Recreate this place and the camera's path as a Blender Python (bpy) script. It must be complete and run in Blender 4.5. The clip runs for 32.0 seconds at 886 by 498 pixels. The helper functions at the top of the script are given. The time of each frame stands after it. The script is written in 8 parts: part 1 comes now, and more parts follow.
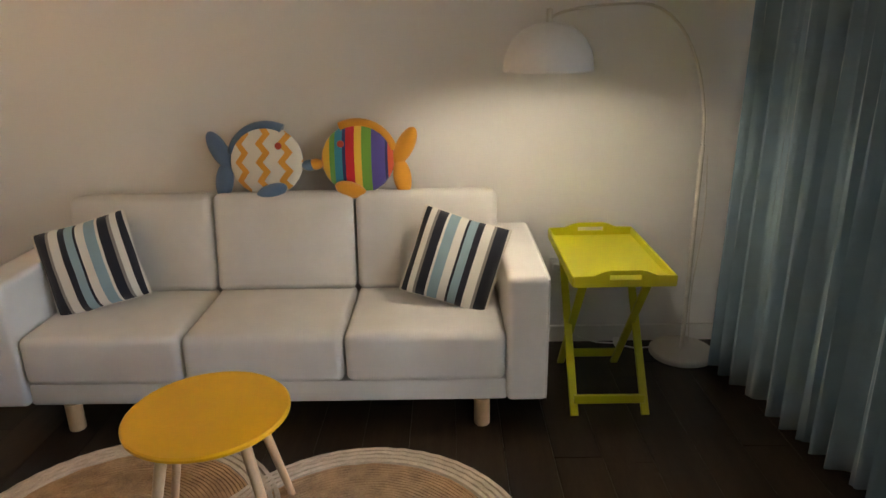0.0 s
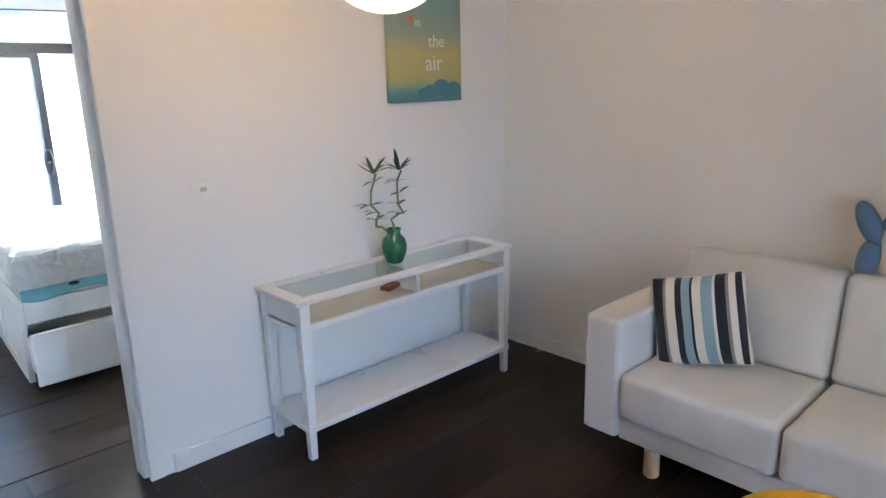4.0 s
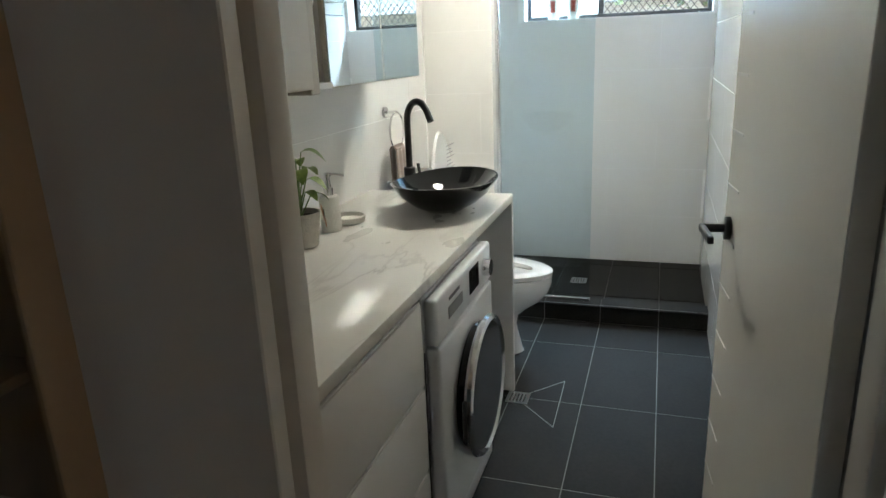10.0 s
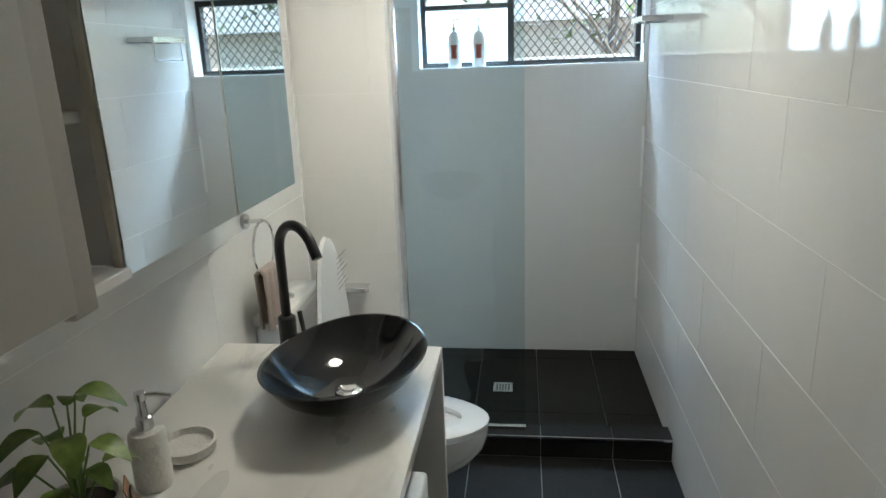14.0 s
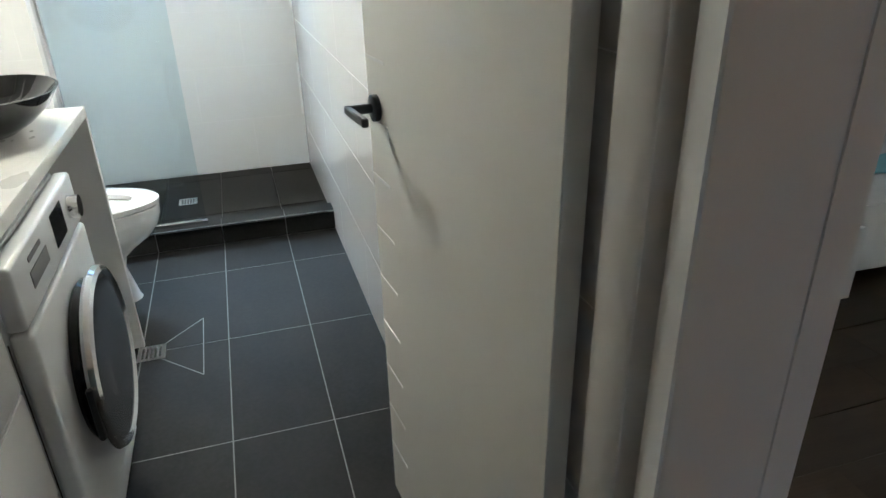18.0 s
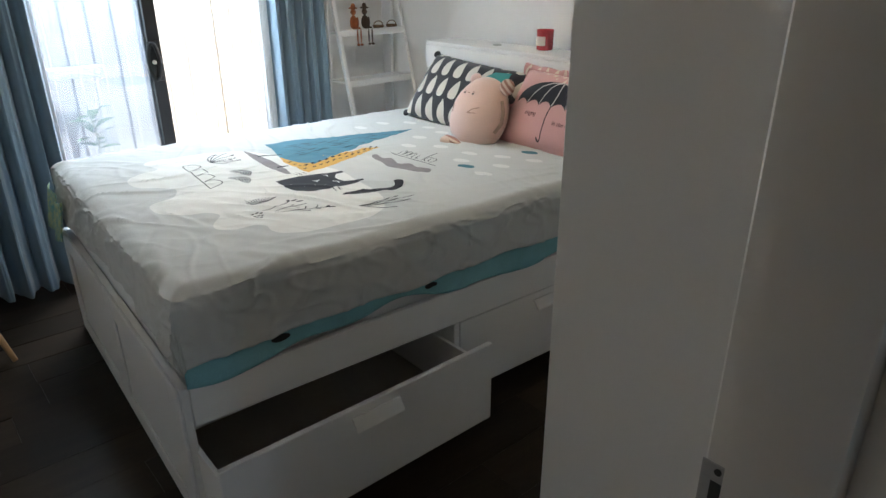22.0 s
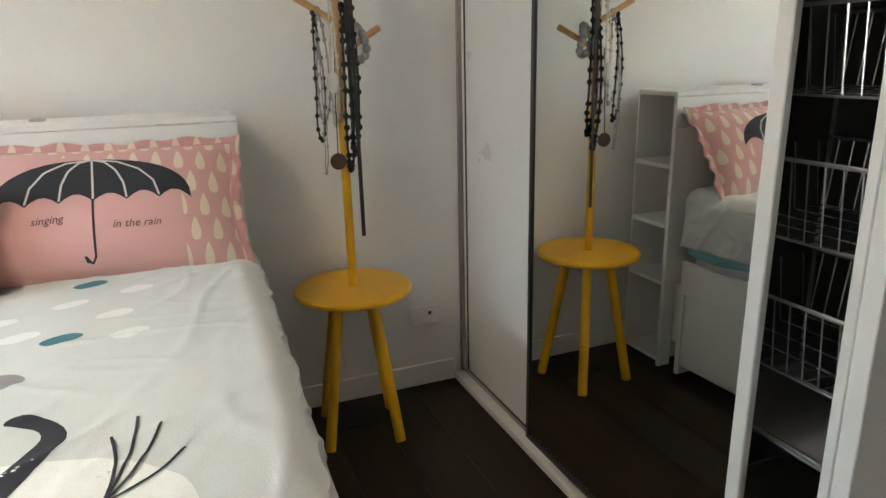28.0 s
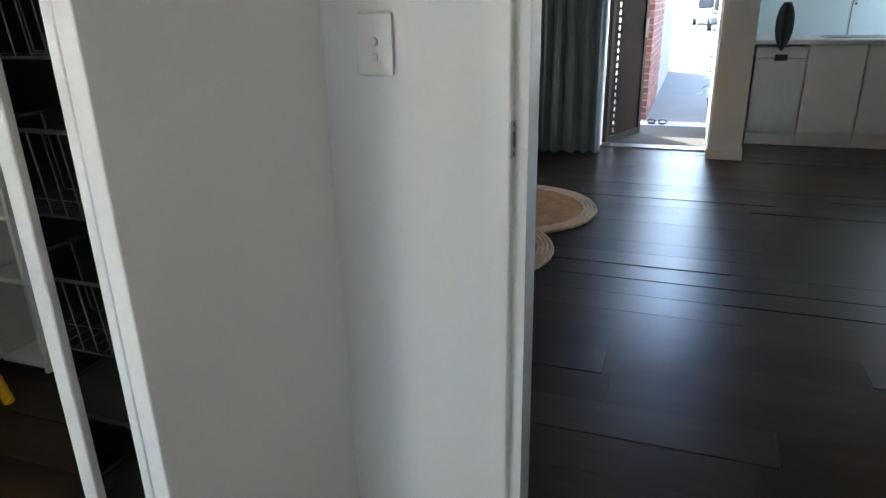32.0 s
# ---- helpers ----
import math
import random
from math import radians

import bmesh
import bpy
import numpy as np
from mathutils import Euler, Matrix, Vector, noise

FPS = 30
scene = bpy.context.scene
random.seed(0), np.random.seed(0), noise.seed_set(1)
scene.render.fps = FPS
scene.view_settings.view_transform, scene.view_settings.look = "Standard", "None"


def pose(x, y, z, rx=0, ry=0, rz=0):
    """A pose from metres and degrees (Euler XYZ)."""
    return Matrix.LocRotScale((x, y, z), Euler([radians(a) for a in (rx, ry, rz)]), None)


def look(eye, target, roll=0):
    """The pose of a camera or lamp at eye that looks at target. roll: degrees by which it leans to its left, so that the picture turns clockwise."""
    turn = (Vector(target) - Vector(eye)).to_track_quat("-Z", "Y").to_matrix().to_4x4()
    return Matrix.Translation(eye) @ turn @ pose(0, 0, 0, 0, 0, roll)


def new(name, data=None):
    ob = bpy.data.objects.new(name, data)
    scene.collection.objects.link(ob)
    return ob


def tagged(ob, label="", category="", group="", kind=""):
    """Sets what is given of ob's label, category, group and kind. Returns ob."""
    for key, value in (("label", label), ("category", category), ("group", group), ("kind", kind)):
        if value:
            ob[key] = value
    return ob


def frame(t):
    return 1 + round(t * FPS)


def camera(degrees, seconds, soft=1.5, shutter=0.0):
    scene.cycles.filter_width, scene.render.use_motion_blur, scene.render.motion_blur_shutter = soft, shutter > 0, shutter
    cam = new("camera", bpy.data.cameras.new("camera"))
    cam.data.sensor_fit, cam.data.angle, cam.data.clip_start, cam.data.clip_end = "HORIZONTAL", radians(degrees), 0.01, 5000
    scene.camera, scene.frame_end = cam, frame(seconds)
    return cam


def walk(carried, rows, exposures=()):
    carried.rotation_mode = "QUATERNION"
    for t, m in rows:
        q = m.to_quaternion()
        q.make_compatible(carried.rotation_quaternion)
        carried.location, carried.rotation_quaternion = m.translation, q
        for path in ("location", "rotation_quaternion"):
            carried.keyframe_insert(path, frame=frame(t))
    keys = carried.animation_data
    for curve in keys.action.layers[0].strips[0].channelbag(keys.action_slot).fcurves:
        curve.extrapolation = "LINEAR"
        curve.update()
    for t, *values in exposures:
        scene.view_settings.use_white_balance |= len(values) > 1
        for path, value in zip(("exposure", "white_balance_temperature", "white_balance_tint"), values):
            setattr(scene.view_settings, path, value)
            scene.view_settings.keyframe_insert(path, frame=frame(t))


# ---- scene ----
cam = camera(67.3, 32.0)
PATH = [
    (0, (-0.968, -3.064, 1.569), (0.931, -3.046, 0.942), -1.1),
    (0.5, (-0.982, -3.027, 1.572), (0.909, -2.835, 0.95), -1.2),
    (1, (-0.993, -2.978, 1.583), (0.875, -2.618, 0.965), -1.2),
    (1.5, (-0.997, -2.948, 1.591), (0.833, -2.416, 0.984), -1.3),
    (2, (-0.977, -2.919, 1.589), (0.796, -2.205, 0.999), -1.3),
    (2.5, (-0.936, -2.842, 1.628), (0.755, -1.952, 1.038), -1.5),
    (3, (-0.907, -2.771, 1.638), (0.69, -1.706, 1.079), -1.6),
    (3.5, (-0.884, -2.734, 1.652), (0.598, -1.499, 1.123), -1.6),
    (4, (-0.88, -2.721, 1.64), (0.449, -1.308, 1.15), -1.4),
    (4.5, (-0.856, -2.744, 1.654), (0.244, -1.143, 1.177), -1.7),
    (6.5, (-1.134, -2.419, 1.662), (-0.708, -0.519, 1.207), -1.9),
    (7, (-1.195, -2.22, 1.641), (-0.889, -0.297, 1.185), -2.0),
    (7.5, (-1.205, -2.001, 1.606), (-1.034, -0.062, 1.146), -1.9),
    (8, (-1.181, -1.773, 1.588), (-1.196, 0.172, 1.119), -1.9),
    (8.5, (-1.178, -1.565, 1.576), (-1.446, 0.357, 1.095), -1.8),
    (9, (-1.239, -1.287, 1.552), (-1.736, 0.582, 1.044), -2.1),
    (9.5, (-1.29, -1.007, 1.523), (-1.864, 0.832, 0.985), -2.2),
    (10, (-1.327, -0.731, 1.496), (-1.931, 1.088, 0.926), -2.4),
    (10.5, (-1.352, -0.486, 1.514), (-1.979, 1.319, 0.925), -2.4),
    (11, (-1.408, -0.276, 1.547), (-2.042, 1.523, 0.946), -2.6),
    (11.5, (-1.485, -0.103, 1.588), (-2.11, 1.698, 0.983), -2.4),
    (12, (-1.535, 0.043, 1.621), (-2.133, 1.855, 1.021), -2.5),
    (12.5, (-1.552, 0.161, 1.647), (-2.125, 1.984, 1.056), -2.4),
    (13, (-1.594, 0.207, 1.683), (-2.111, 2.05, 1.103), -2.2),
    (13.5, (-1.646, 0.222, 1.7), (-2.049, 2.097, 1.133), -2.2),
    (14, (-1.668, 0.205, 1.707), (-1.908, 2.113, 1.158), -2.1),
    (14.5, (-1.665, 0.187, 1.691), (-1.726, 2.116, 1.164), -2.1),
    (16.5, (-1.509, -0.197, 1.439), (-1.226, 1.695, 0.857), -1.6),
    (17, (-1.478, -0.287, 1.4), (-1.133, 1.56, 0.713), -1.4),
    (17.5, (-1.448, -0.366, 1.386), (-1.027, 1.426, 0.604), -1.2),
    (18, (-1.431, -0.428, 1.392), (-0.906, 1.301, 0.533), -1.4),
    (18.5, (-1.392, -0.478, 1.399), (-0.717, 1.178, 0.502), -1.5),
    (19, (-1.331, -0.484, 1.402), (-0.532, 1.113, 0.501), -1.0),
    (19.5, (-1.225, -0.436, 1.378), (-0.288, 1.096, 0.496), -0.8),
    (20, (-1.095, -0.326, 1.408), (-0.032, 1.126, 0.535), -0.5),
    (20.5, (-0.991, -0.230, 1.452), (0.161, 1.152, 0.578), -0.3),
    (21, (-0.867, -0.176, 1.490), (0.333, 1.173, 0.631), -0.4),
    (21.5, (-0.743, -0.135, 1.515), (0.478, 1.213, 0.683), -0.3),
    (22, (-0.610, -0.071, 1.531), (0.581, 1.327, 0.740), -0.3),
    (22.5, (-0.506, 0.063, 1.546), (0.604, 1.537, 0.776), -0.4),
    (23, (-0.419, 0.226, 1.559), (0.641, 1.751, 0.816), -0.2),
    (23.5, (-0.374, 0.358, 1.545), (0.683, 1.905, 0.847), -0.4),
    (24, (-0.311, 0.523, 1.529), (0.827, 2.028, 0.868), -0.5),
    (24.5, (-0.244, 0.695, 1.53), (1.109, 2.026, 0.899), -0.6),
    (25, (-0.197, 0.893, 1.503), (1.392, 1.97, 0.943), -0.4),
    (25.5, (-0.147, 1.086, 1.458), (1.698, 1.7, 0.986), -0.4),
    (26, (-0.094, 1.245, 1.41), (1.84, 1.502, 0.971), -0.7),
    (26.5, (-0.065, 1.403, 1.344), (1.887, 1.334, 0.914), -0.9),
    (27, (-0.175, 1.4, 1.325), (1.755, 1.13, 0.85), -1.0),
    (27.5, (-0.262, 1.48, 1.315), (1.6, 1.01, 0.795), -1.0),
    (28.5, (-0.217, 1.660, 1.260), (1.474, 0.775, 0.664), -1.5),
    (29, (-0.254, 1.620, 1.253), (1.404, 0.713, 0.598), -1.7),
    (29.5, (-0.287, 1.575, 1.235), (1.280, 0.540, 0.547), -2.2),
    (30, (-0.284, 1.559, 1.237), (1.077, 0.280, 0.522), -1.6),
    (30.5, (-0.305, 1.517, 1.220), (0.875, 0.065, 0.514), -1.1),
    (31, (-0.325, 1.467, 1.223), (0.711, -0.092, 0.520), -1.0),
    (31.5, (-0.347, 1.408, 1.243), (0.532, -0.249, 0.547), -1.3),
    (32, (-0.363, 1.339, 1.269), (0.294, -0.420, 0.581), -1.3),
]
EXPOSURES = [(0, 4.5, 6900, 10), (1, 4.3, 6400, 9), (2, 4.25, 5900, 10), (3, 4.9, 5400, 11), (4.5, 4.95, 5500, 8), (6.5, 2.9, 5900, 6), (8, 2.7, 6100, 6), (10, 2.8, 6300, 6), (12, 2.7, 6200, 6), (14.5, 2.15, 6200, 6), (17, 3.0, 6200, 6), (19, 4.1, 5800, 6), (20, 4.6, 5600, 6), (21.5, 3.25, 6500, 9), (24, 1.65, 6500, 8), (25, 1.75, 6800, 8), (26, 2.7, 7000, 8), (29, 3.65, 6500, 7), (30, 4.2, 6200, 6), (31, 4.2, 6150, 6), (32, 3.7, 6150, 5)]
walk(cam, [(t, look(eye, target, roll)) for t, eye, target, roll in PATH], EXPOSURES)

# ---------- world, sun, exposure ----------
world = bpy.data.worlds.new("sky")
scene.world = world
world.use_nodes = True
wn = world.node_tree.nodes
sky = wn.new("ShaderNodeTexSky")
sky.sky_type = 'NISHITA'
sky.sun_disc = False
sky.sun_elevation = radians(54.7)
sky.sun_rotation = radians(135)
sky.air_density, sky.dust_density = 1.0, 2.0
world.node_tree.links.new(sky.outputs[0], wn["Background"].inputs[0])
wn["Background"].inputs[1].default_value = 0.15

sun_data = bpy.data.lights.new("sun", 'SUN')
sun_data.energy, sun_data.angle, sun_data.color = 3.3, radians(0.6), (1.0, 0.96, 0.9)
sun = new("sun", sun_data)
sun.matrix_world = look((4.5, -4.5, 9.0), (0.0, 0.0, 0.0))


def lamp(name, loc, watts, colour, radius):
    d = bpy.data.lights.new(name, 'POINT')
    d.energy, d.color, d.shadow_soft_size = watts, colour, radius
    ob = new(name, d)
    ob.location = loc
    return ob



def opening_light(name, loc, target, size, watts, colour=(0.80, 0.91, 1.0)):
    """Area lamp standing in for sky light at the head of an opening."""
    d = bpy.data.lights.new(name, 'AREA')
    d.shape, d.size, d.size_y, d.energy, d.color = 'RECTANGLE', size[0], size[1], watts, colour
    ob = new(name, d)
    ob.matrix_world = look(loc, target)
    return ob


opening_light("slider_skylight", (0.62, 4.10, 2.22), (0.75, 1.9, 0.7), (1.25, 0.45), 23.0, (0.72, 0.87, 1.0))
# Added lamp at an invented side-wall opening, brightens the kitchen from out of view.
opening_light("kitchen_window_skylight", (-2.60, -5.775, 1.46), (-1.6, -5.7, 0.3), (0.6, 0.5), 0.5)
opening_light("bath_window_skylight", (-1.64, 4.22, 2.36), (-1.75, 2.6, 1.0), (1.0, 0.3), 31.0, (0.58, 0.78, 1.0))
# Added lamp outdoors, above the entry's view, gives the blue daylight coming in.
opening_light("entry_skylight", (-0.50, -6.55, 2.24), (-0.60, 0.0, 0.9), (0.6, 0.22), 1.8, (0.30, 0.50, 1.0))

GLOBE = (0.455, -1.083, 2.05)
LAMP_SHADE = (1.5, -3.43, 1.42)
BATH_LIGHT = (-1.84, 2.20, 2.2)
FAN = (0.735, 2.30, 2.4)

# ---------- materials ----------
MATS = {}


def mat(name, col, rough=0.5, metal=0.0, var=0.10, scale=3.0, fine=60.0, bump=0.0, spec=0.5, coat=0.0, sheen=0.0,
        trans=0.0, alpha=1.0, emit=0.0, stretch=(1, 1, 1), ramp=None, island=0.0, sub=0.0):
    """Principled surface with two scales of colour variation, roughness variation and fine relief."""
    if name in MATS:
        return MATS[name]
    if 0 < var < 0.032:
        var *= 0.4
    m = bpy.data.materials.new(name)
    m.use_nodes = True
    nt = m.node_tree
    N, L = nt.nodes, nt.links
    b = N["Principled BSDF"]
    b.inputs["Base Color"].default_value = (*col, 1)
    b.inputs["Roughness"].default_value = rough
    b.inputs["Metallic"].default_value = metal
    b.inputs["Specular IOR Level"].default_value = spec
    b.inputs["Coat Weight"].default_value = coat
    b.inputs["Sheen Weight"].default_value = sheen
    b.inputs["Transmission Weight"].default_value = trans
    b.inputs["Alpha"].default_value = alpha
    if sub:
        b.inputs["Subsurface Weight"].default_value = sub
        b.inputs["Subsurface Radius"].default_value = (0.01, 0.008, 0.006)
    if emit:
        b.inputs["Emission Color"].default_value = (*col, 1)
        b.inputs["Emission Strength"].default_value = emit
    if var or bump:
        tc = N.new("ShaderNodeTexCoord")
        mp = N.new("ShaderNodeMapping")
        mp.inputs["Scale"].default_value = stretch
        L.new(tc.outputs["Object"], mp.inputs[0])
        n1, n2 = N.new("ShaderNodeTexNoise"), N.new("ShaderNodeTexNoise")
        n1.inputs["Scale"].default_value, n2.inputs["Scale"].default_value = scale, fine
        n1.inputs["Detail"].default_value, n2.inputs["Detail"].default_value = 4, 3
        L.new(mp.outputs[0], n1.inputs[0])
        L.new(mp.outputs[0], n2.inputs[0])
        mx = N.new("ShaderNodeMix")
        mx.inputs[0].default_value = 0.35
        L.new(n1.outputs[0], mx.inputs[2])
        L.new(n2.outputs[0], mx.inputs[3])
        cr = N.new("ShaderNodeValToRGB")
        cr.color_ramp.elements[0].position, cr.color_ramp.elements[1].position = 0.3, 0.7
        if ramp:
            cr.color_ramp.elements[0].color = (*ramp[0], 1)
            cr.color_ramp.elements[1].color = (*ramp[1], 1)
        else:
            cr.color_ramp.elements[0].color = (*[c * (1 - var) for c in col], 1)
            cr.color_ramp.elements[1].color = (*[min(1, c * (1 + var)) for c in col], 1)
        L.new(mx.outputs[0], cr.inputs[0])
        out = cr.outputs[0]
        if island:
            oi = N.new("ShaderNodeObjectInfo")
            hv = N.new("ShaderNodeHueSaturation")
            mr = N.new("ShaderNodeMapRange")
            mr.inputs[3].default_value, mr.inputs[4].default_value = 1 - island, 1 + island
            L.new(oi.outputs["Random"], mr.inputs[0])
            L.new(mr.outputs[0], hv.inputs["Value"])
            L.new(out, hv.inputs["Color"])
            out = hv.outputs[0]
        L.new(out, b.inputs["Base Color"])
        if emit == 0 and trans == 0:
            r = N.new("ShaderNodeMapRange")
            amp = min(0.08, 0.012 + var * 0.5)
            r.inputs[3].default_value, r.inputs[4].default_value = max(0.02, rough - amp), min(1, rough + amp)
            L.new(n1.outputs[0], r.inputs[0])
            L.new(r.outputs[0], b.inputs["Roughness"])
        if bump:
            bp = N.new("ShaderNodeBump")
            bp.inputs["Strength"].default_value = bump
            bp.inputs["Distance"].default_value = 0.004
            L.new(n2.outputs[0], bp.inputs["Height"])
            L.new(bp.outputs[0], b.inputs["Normal"])
    MATS[name] = m
    return m


def glass(name, tint=(0.9, 0.95, 0.95), rough=0.02):
    """Thin pane: mostly see-through with a fresnel-driven gloss."""
    if name in MATS:
        return MATS[name]
    m = bpy.data.materials.new(name)
    m.use_nodes = True
    nt = m.node_tree
    N, L = nt.nodes, nt.links
    N.remove(N["Principled BSDF"])
    tr, gl, lw, mx = N.new("ShaderNodeBsdfTransparent"), N.new("ShaderNodeBsdfGlossy"), N.new("ShaderNodeLayerWeight"), N.new("ShaderNodeMixShader")
    tr.inputs[0].default_value = (*tint, 1)
    gl.inputs["Roughness"].default_value = rough
    lw.inputs[0].default_value = 0.5
    pw, ml = N.new("ShaderNodeMath"), N.new("ShaderNodeMath")
    pw.operation, ml.operation = 'POWER', 'MULTIPLY_ADD'
    pw.inputs[1].default_value = 5.0
    ml.inputs[1].default_value, ml.inputs[2].default_value = 0.9, 0.04
    L.new(lw.outputs["Facing"], pw.inputs[0])
    L.new(pw.outputs[0], ml.inputs[0])
    L.new(ml.outputs[0], mx.inputs[0])
    L.new(tr.outputs[0], mx.inputs[1])
    L.new(gl.outputs[0], mx.inputs[2])
    L.new(mx.outputs[0], N["Material Output"].inputs[0])
    MATS[name] = m
    return m


WALL = mat("wall_paint", (0.80, 0.785, 0.76), 0.55, var=0.025, scale=1.5, fine=220, bump=0.06)
CEIL = mat("ceiling_paint", (0.82, 0.81, 0.79), 0.7, var=0.02, scale=1.5, fine=200, bump=0.05)
TRIM = mat("gloss_trim", (0.80, 0.785, 0.755), 0.3, var=0.03, scale=4, fine=90, bump=0.03)
PLANK = mat("dark_oak_plank", (0.046, 0.034, 0.025), 0.31, var=0.0, spec=0.17, scale=2.2, fine=20, bump=0.008, stretch=(1, 9, 9),
            ramp=((0.0165, 0.0105, 0.0065), (0.036, 0.0238, 0.0152)), island=0.40)
GAP = mat("floor_gap", (0.016, 0.013, 0.011), 0.9, var=0.2)
WHITE_TILE = mat("white_wall_tile", (0.76, 0.755, 0.74), 0.035, var=0.02, scale=2, fine=14, bump=0.006)
GROUT = mat("pale_grout", (0.88, 0.88, 0.87), 0.7, var=0.04, fine=120)
GREY_TILE = mat("charcoal_floor_tile", (0.0140, 0.0133, 0.0120), 0.56, var=0.55, scale=5, fine=70, bump=0.06, spec=0.18, island=0.12)
DGROUT = mat("grey_grout", (0.22, 0.22, 0.21), 0.9, var=0.15, fine=120)
WHITE_LAC = mat("white_lacquer", (0.80, 0.79, 0.77), 0.28, var=0.025, scale=5, fine=80, bump=0.02)
CREAM_LAC = mat("honey_cabinet_paint", (0.50, 0.38, 0.26), 0.4, var=0.04, scale=5, fine=80, bump=0.03)
BLACK_ALU = mat("black_aluminium", (0.02, 0.02, 0.022), 0.38, var=0.15, fine=150)
CHROME = mat("chrome", (0.72, 0.72, 0.73), 0.12, metal=1.0, var=0.04, fine=90)
STEEL = mat("brushed_steel", (0.42, 0.415, 0.41), 0.30, metal=1.0, var=0.08, fine=120, stretch=(1, 1, 30))
MATT_BLACK = mat("matt_black_metal", (0.018, 0.018, 0.019), 0.35, var=0.15, fine=120)
GLOSS_BLACK = mat("gloss_black_glass", (0.006, 0.006, 0.007), 0.07, var=0.1, spec=0.4, coat=0.1)
CERAMIC = mat("white_ceramic", (0.82, 0.82, 0.81), 0.08, var=0.015, coat=0.4)
MARBLE = mat("white_marble_laminate", (0.78, 0.76, 0.72), 0.28, var=0.03, scale=2.5, fine=45, stretch=(1.6, 0.8, 1))
SOFA = mat("off_white_sofa_cloth", (0.66, 0.645, 0.62), 0.95, var=0.07, scale=6, fine=420, bump=0.35, spec=0.15)
YELLOW = mat("yellow_paint", (0.76, 0.39, 0.006), 0.38, var=0.05, scale=5, fine=70, bump=0.03)
LEMON = mat("lime_yellow_paint", (0.55, 0.52, 0.012), 0.35, var=0.06, scale=5, fine=60, bump=0.03)
OAK = mat("pale_turned_wood", (0.55, 0.36, 0.20), 0.5, var=0.16, scale=8, fine=60, bump=0.05, stretch=(6, 6, 0.8))
BIRCH = mat("warm_beech", (0.58, 0.33, 0.15), 0.45, var=0.14, scale=8, fine=60, bump=0.05, stretch=(6, 6, 1))
JUTE = mat("plaited_jute", (0.42, 0.26, 0.13), 0.95, var=0.35, scale=16, fine=140, bump=0.5)
JUTE_PALE = mat("pale_jute_border", (0.60, 0.50, 0.37), 0.95, var=0.18, scale=20, fine=150, bump=0.5)
CURT_BLUE = mat("blue_grey_curtain_cloth", (0.20, 0.29, 0.36), 0.92, var=0.10, scale=6, fine=350, bump=0.22, sheen=0.3)
CURT_GREEN = mat("grey_blue_curtain_cloth", (0.22, 0.32, 0.385), 0.92, var=0.12, scale=6, fine=350, bump=0.22, sheen=0.3)
SHEER = mat("white_sheer_cloth", (0.85, 0.86, 0.86), 0.9, var=0.03, fine=300, alpha=0.75)
CLEAR = glass("clear_pane")
FROST = bpy.data.materials.new("frosted_pane")
FROST.use_nodes = True
fn = FROST.node_tree.nodes
ft, fd, fm = fn.new("ShaderNodeBsdfTransparent"), fn.new("ShaderNodeBsdfTranslucent"), fn.new("ShaderNodeMixShader")
fd.inputs[0].default_value = (0.92, 0.95, 0.95, 1)
fm.inputs[0].default_value = 0.72
FROST.node_tree.links.new(ft.outputs[0], fm.inputs[1])
FROST.node_tree.links.new(fd.outputs[0], fm.inputs[2])
FROST.node_tree.links.new(fm.outputs[0], fn["Material Output"].inputs[0])
GREEN_GLASS = glass("shower_glass", (0.885, 0.945, 0.962))
DOOR_GLASS = glass("cabinet_glass", (0.88, 0.88, 0.85))
SCREEN = glass("hazed_screen_pane", (0.62, 0.63, 0.70), 0.25)
sn = SCREEN.node_tree.nodes
mesh_glow, mesh_mix = sn.new("ShaderNodeBsdfTranslucent"), sn.new("ShaderNodeMixShader")
mesh_glow.inputs[0].default_value, mesh_mix.inputs[0].default_value = (0.58, 0.58, 0.63, 1), 0.18
clear_out = sn["Material Output"].inputs[0].links[0].from_socket
SCREEN.node_tree.links.new(clear_out, mesh_mix.inputs[1])
SCREEN.node_tree.links.new(mesh_glow.outputs[0], mesh_mix.inputs[2])
SCREEN.node_tree.links.new(mesh_mix.outputs[0], sn["Material Output"].inputs[0])
MIRROR = mat("mirror_silver", (0.86, 0.88, 0.86), 0.015, metal=1.0, var=0.0)

# ---------- mesh helpers ----------


def box(bm, a, b, bev=0.0, seg=2, m=None):
    """A box from corner a to corner b, optionally bevelled."""
    a, b = Vector(a), Vector(b)
    c, s = (a + b) / 2, b - a
    mm = Matrix.Translation(c) @ Matrix.Diagonal((abs(s.x), abs(s.y), abs(s.z), 1))
    if m is not None:
        mm = m @ mm
    g = bmesh.ops.create_cube(bm, size=1.0, matrix=mm)
    if bev > 0:
        es = list({e for v in g["verts"] for e in v.link_edges})
        bmesh.ops.bevel(bm, geom=es, offset=bev, segments=seg, profile=0.5, affect='EDGES')
    return bm


def bx(a, b, bev=0.0, seg=2, m=None):
    return box(bmesh.new(), a, b, bev, seg, m)


def rod(bm, p, q, r0, r1=None, n=16, caps=True):
    """A round bar between two points."""
    p, q = Vector(p), Vector(q)
    d = q - p
    mm = Matrix.Translation((p + q) / 2) @ d.to_track_quat("Z", "Y").to_matrix().to_4x4()
    bmesh.ops.create_cone(bm, cap_ends=caps, segments=n, radius1=r0, radius2=r0 if r1 is None else r1, depth=d.length, matrix=mm)
    return bm


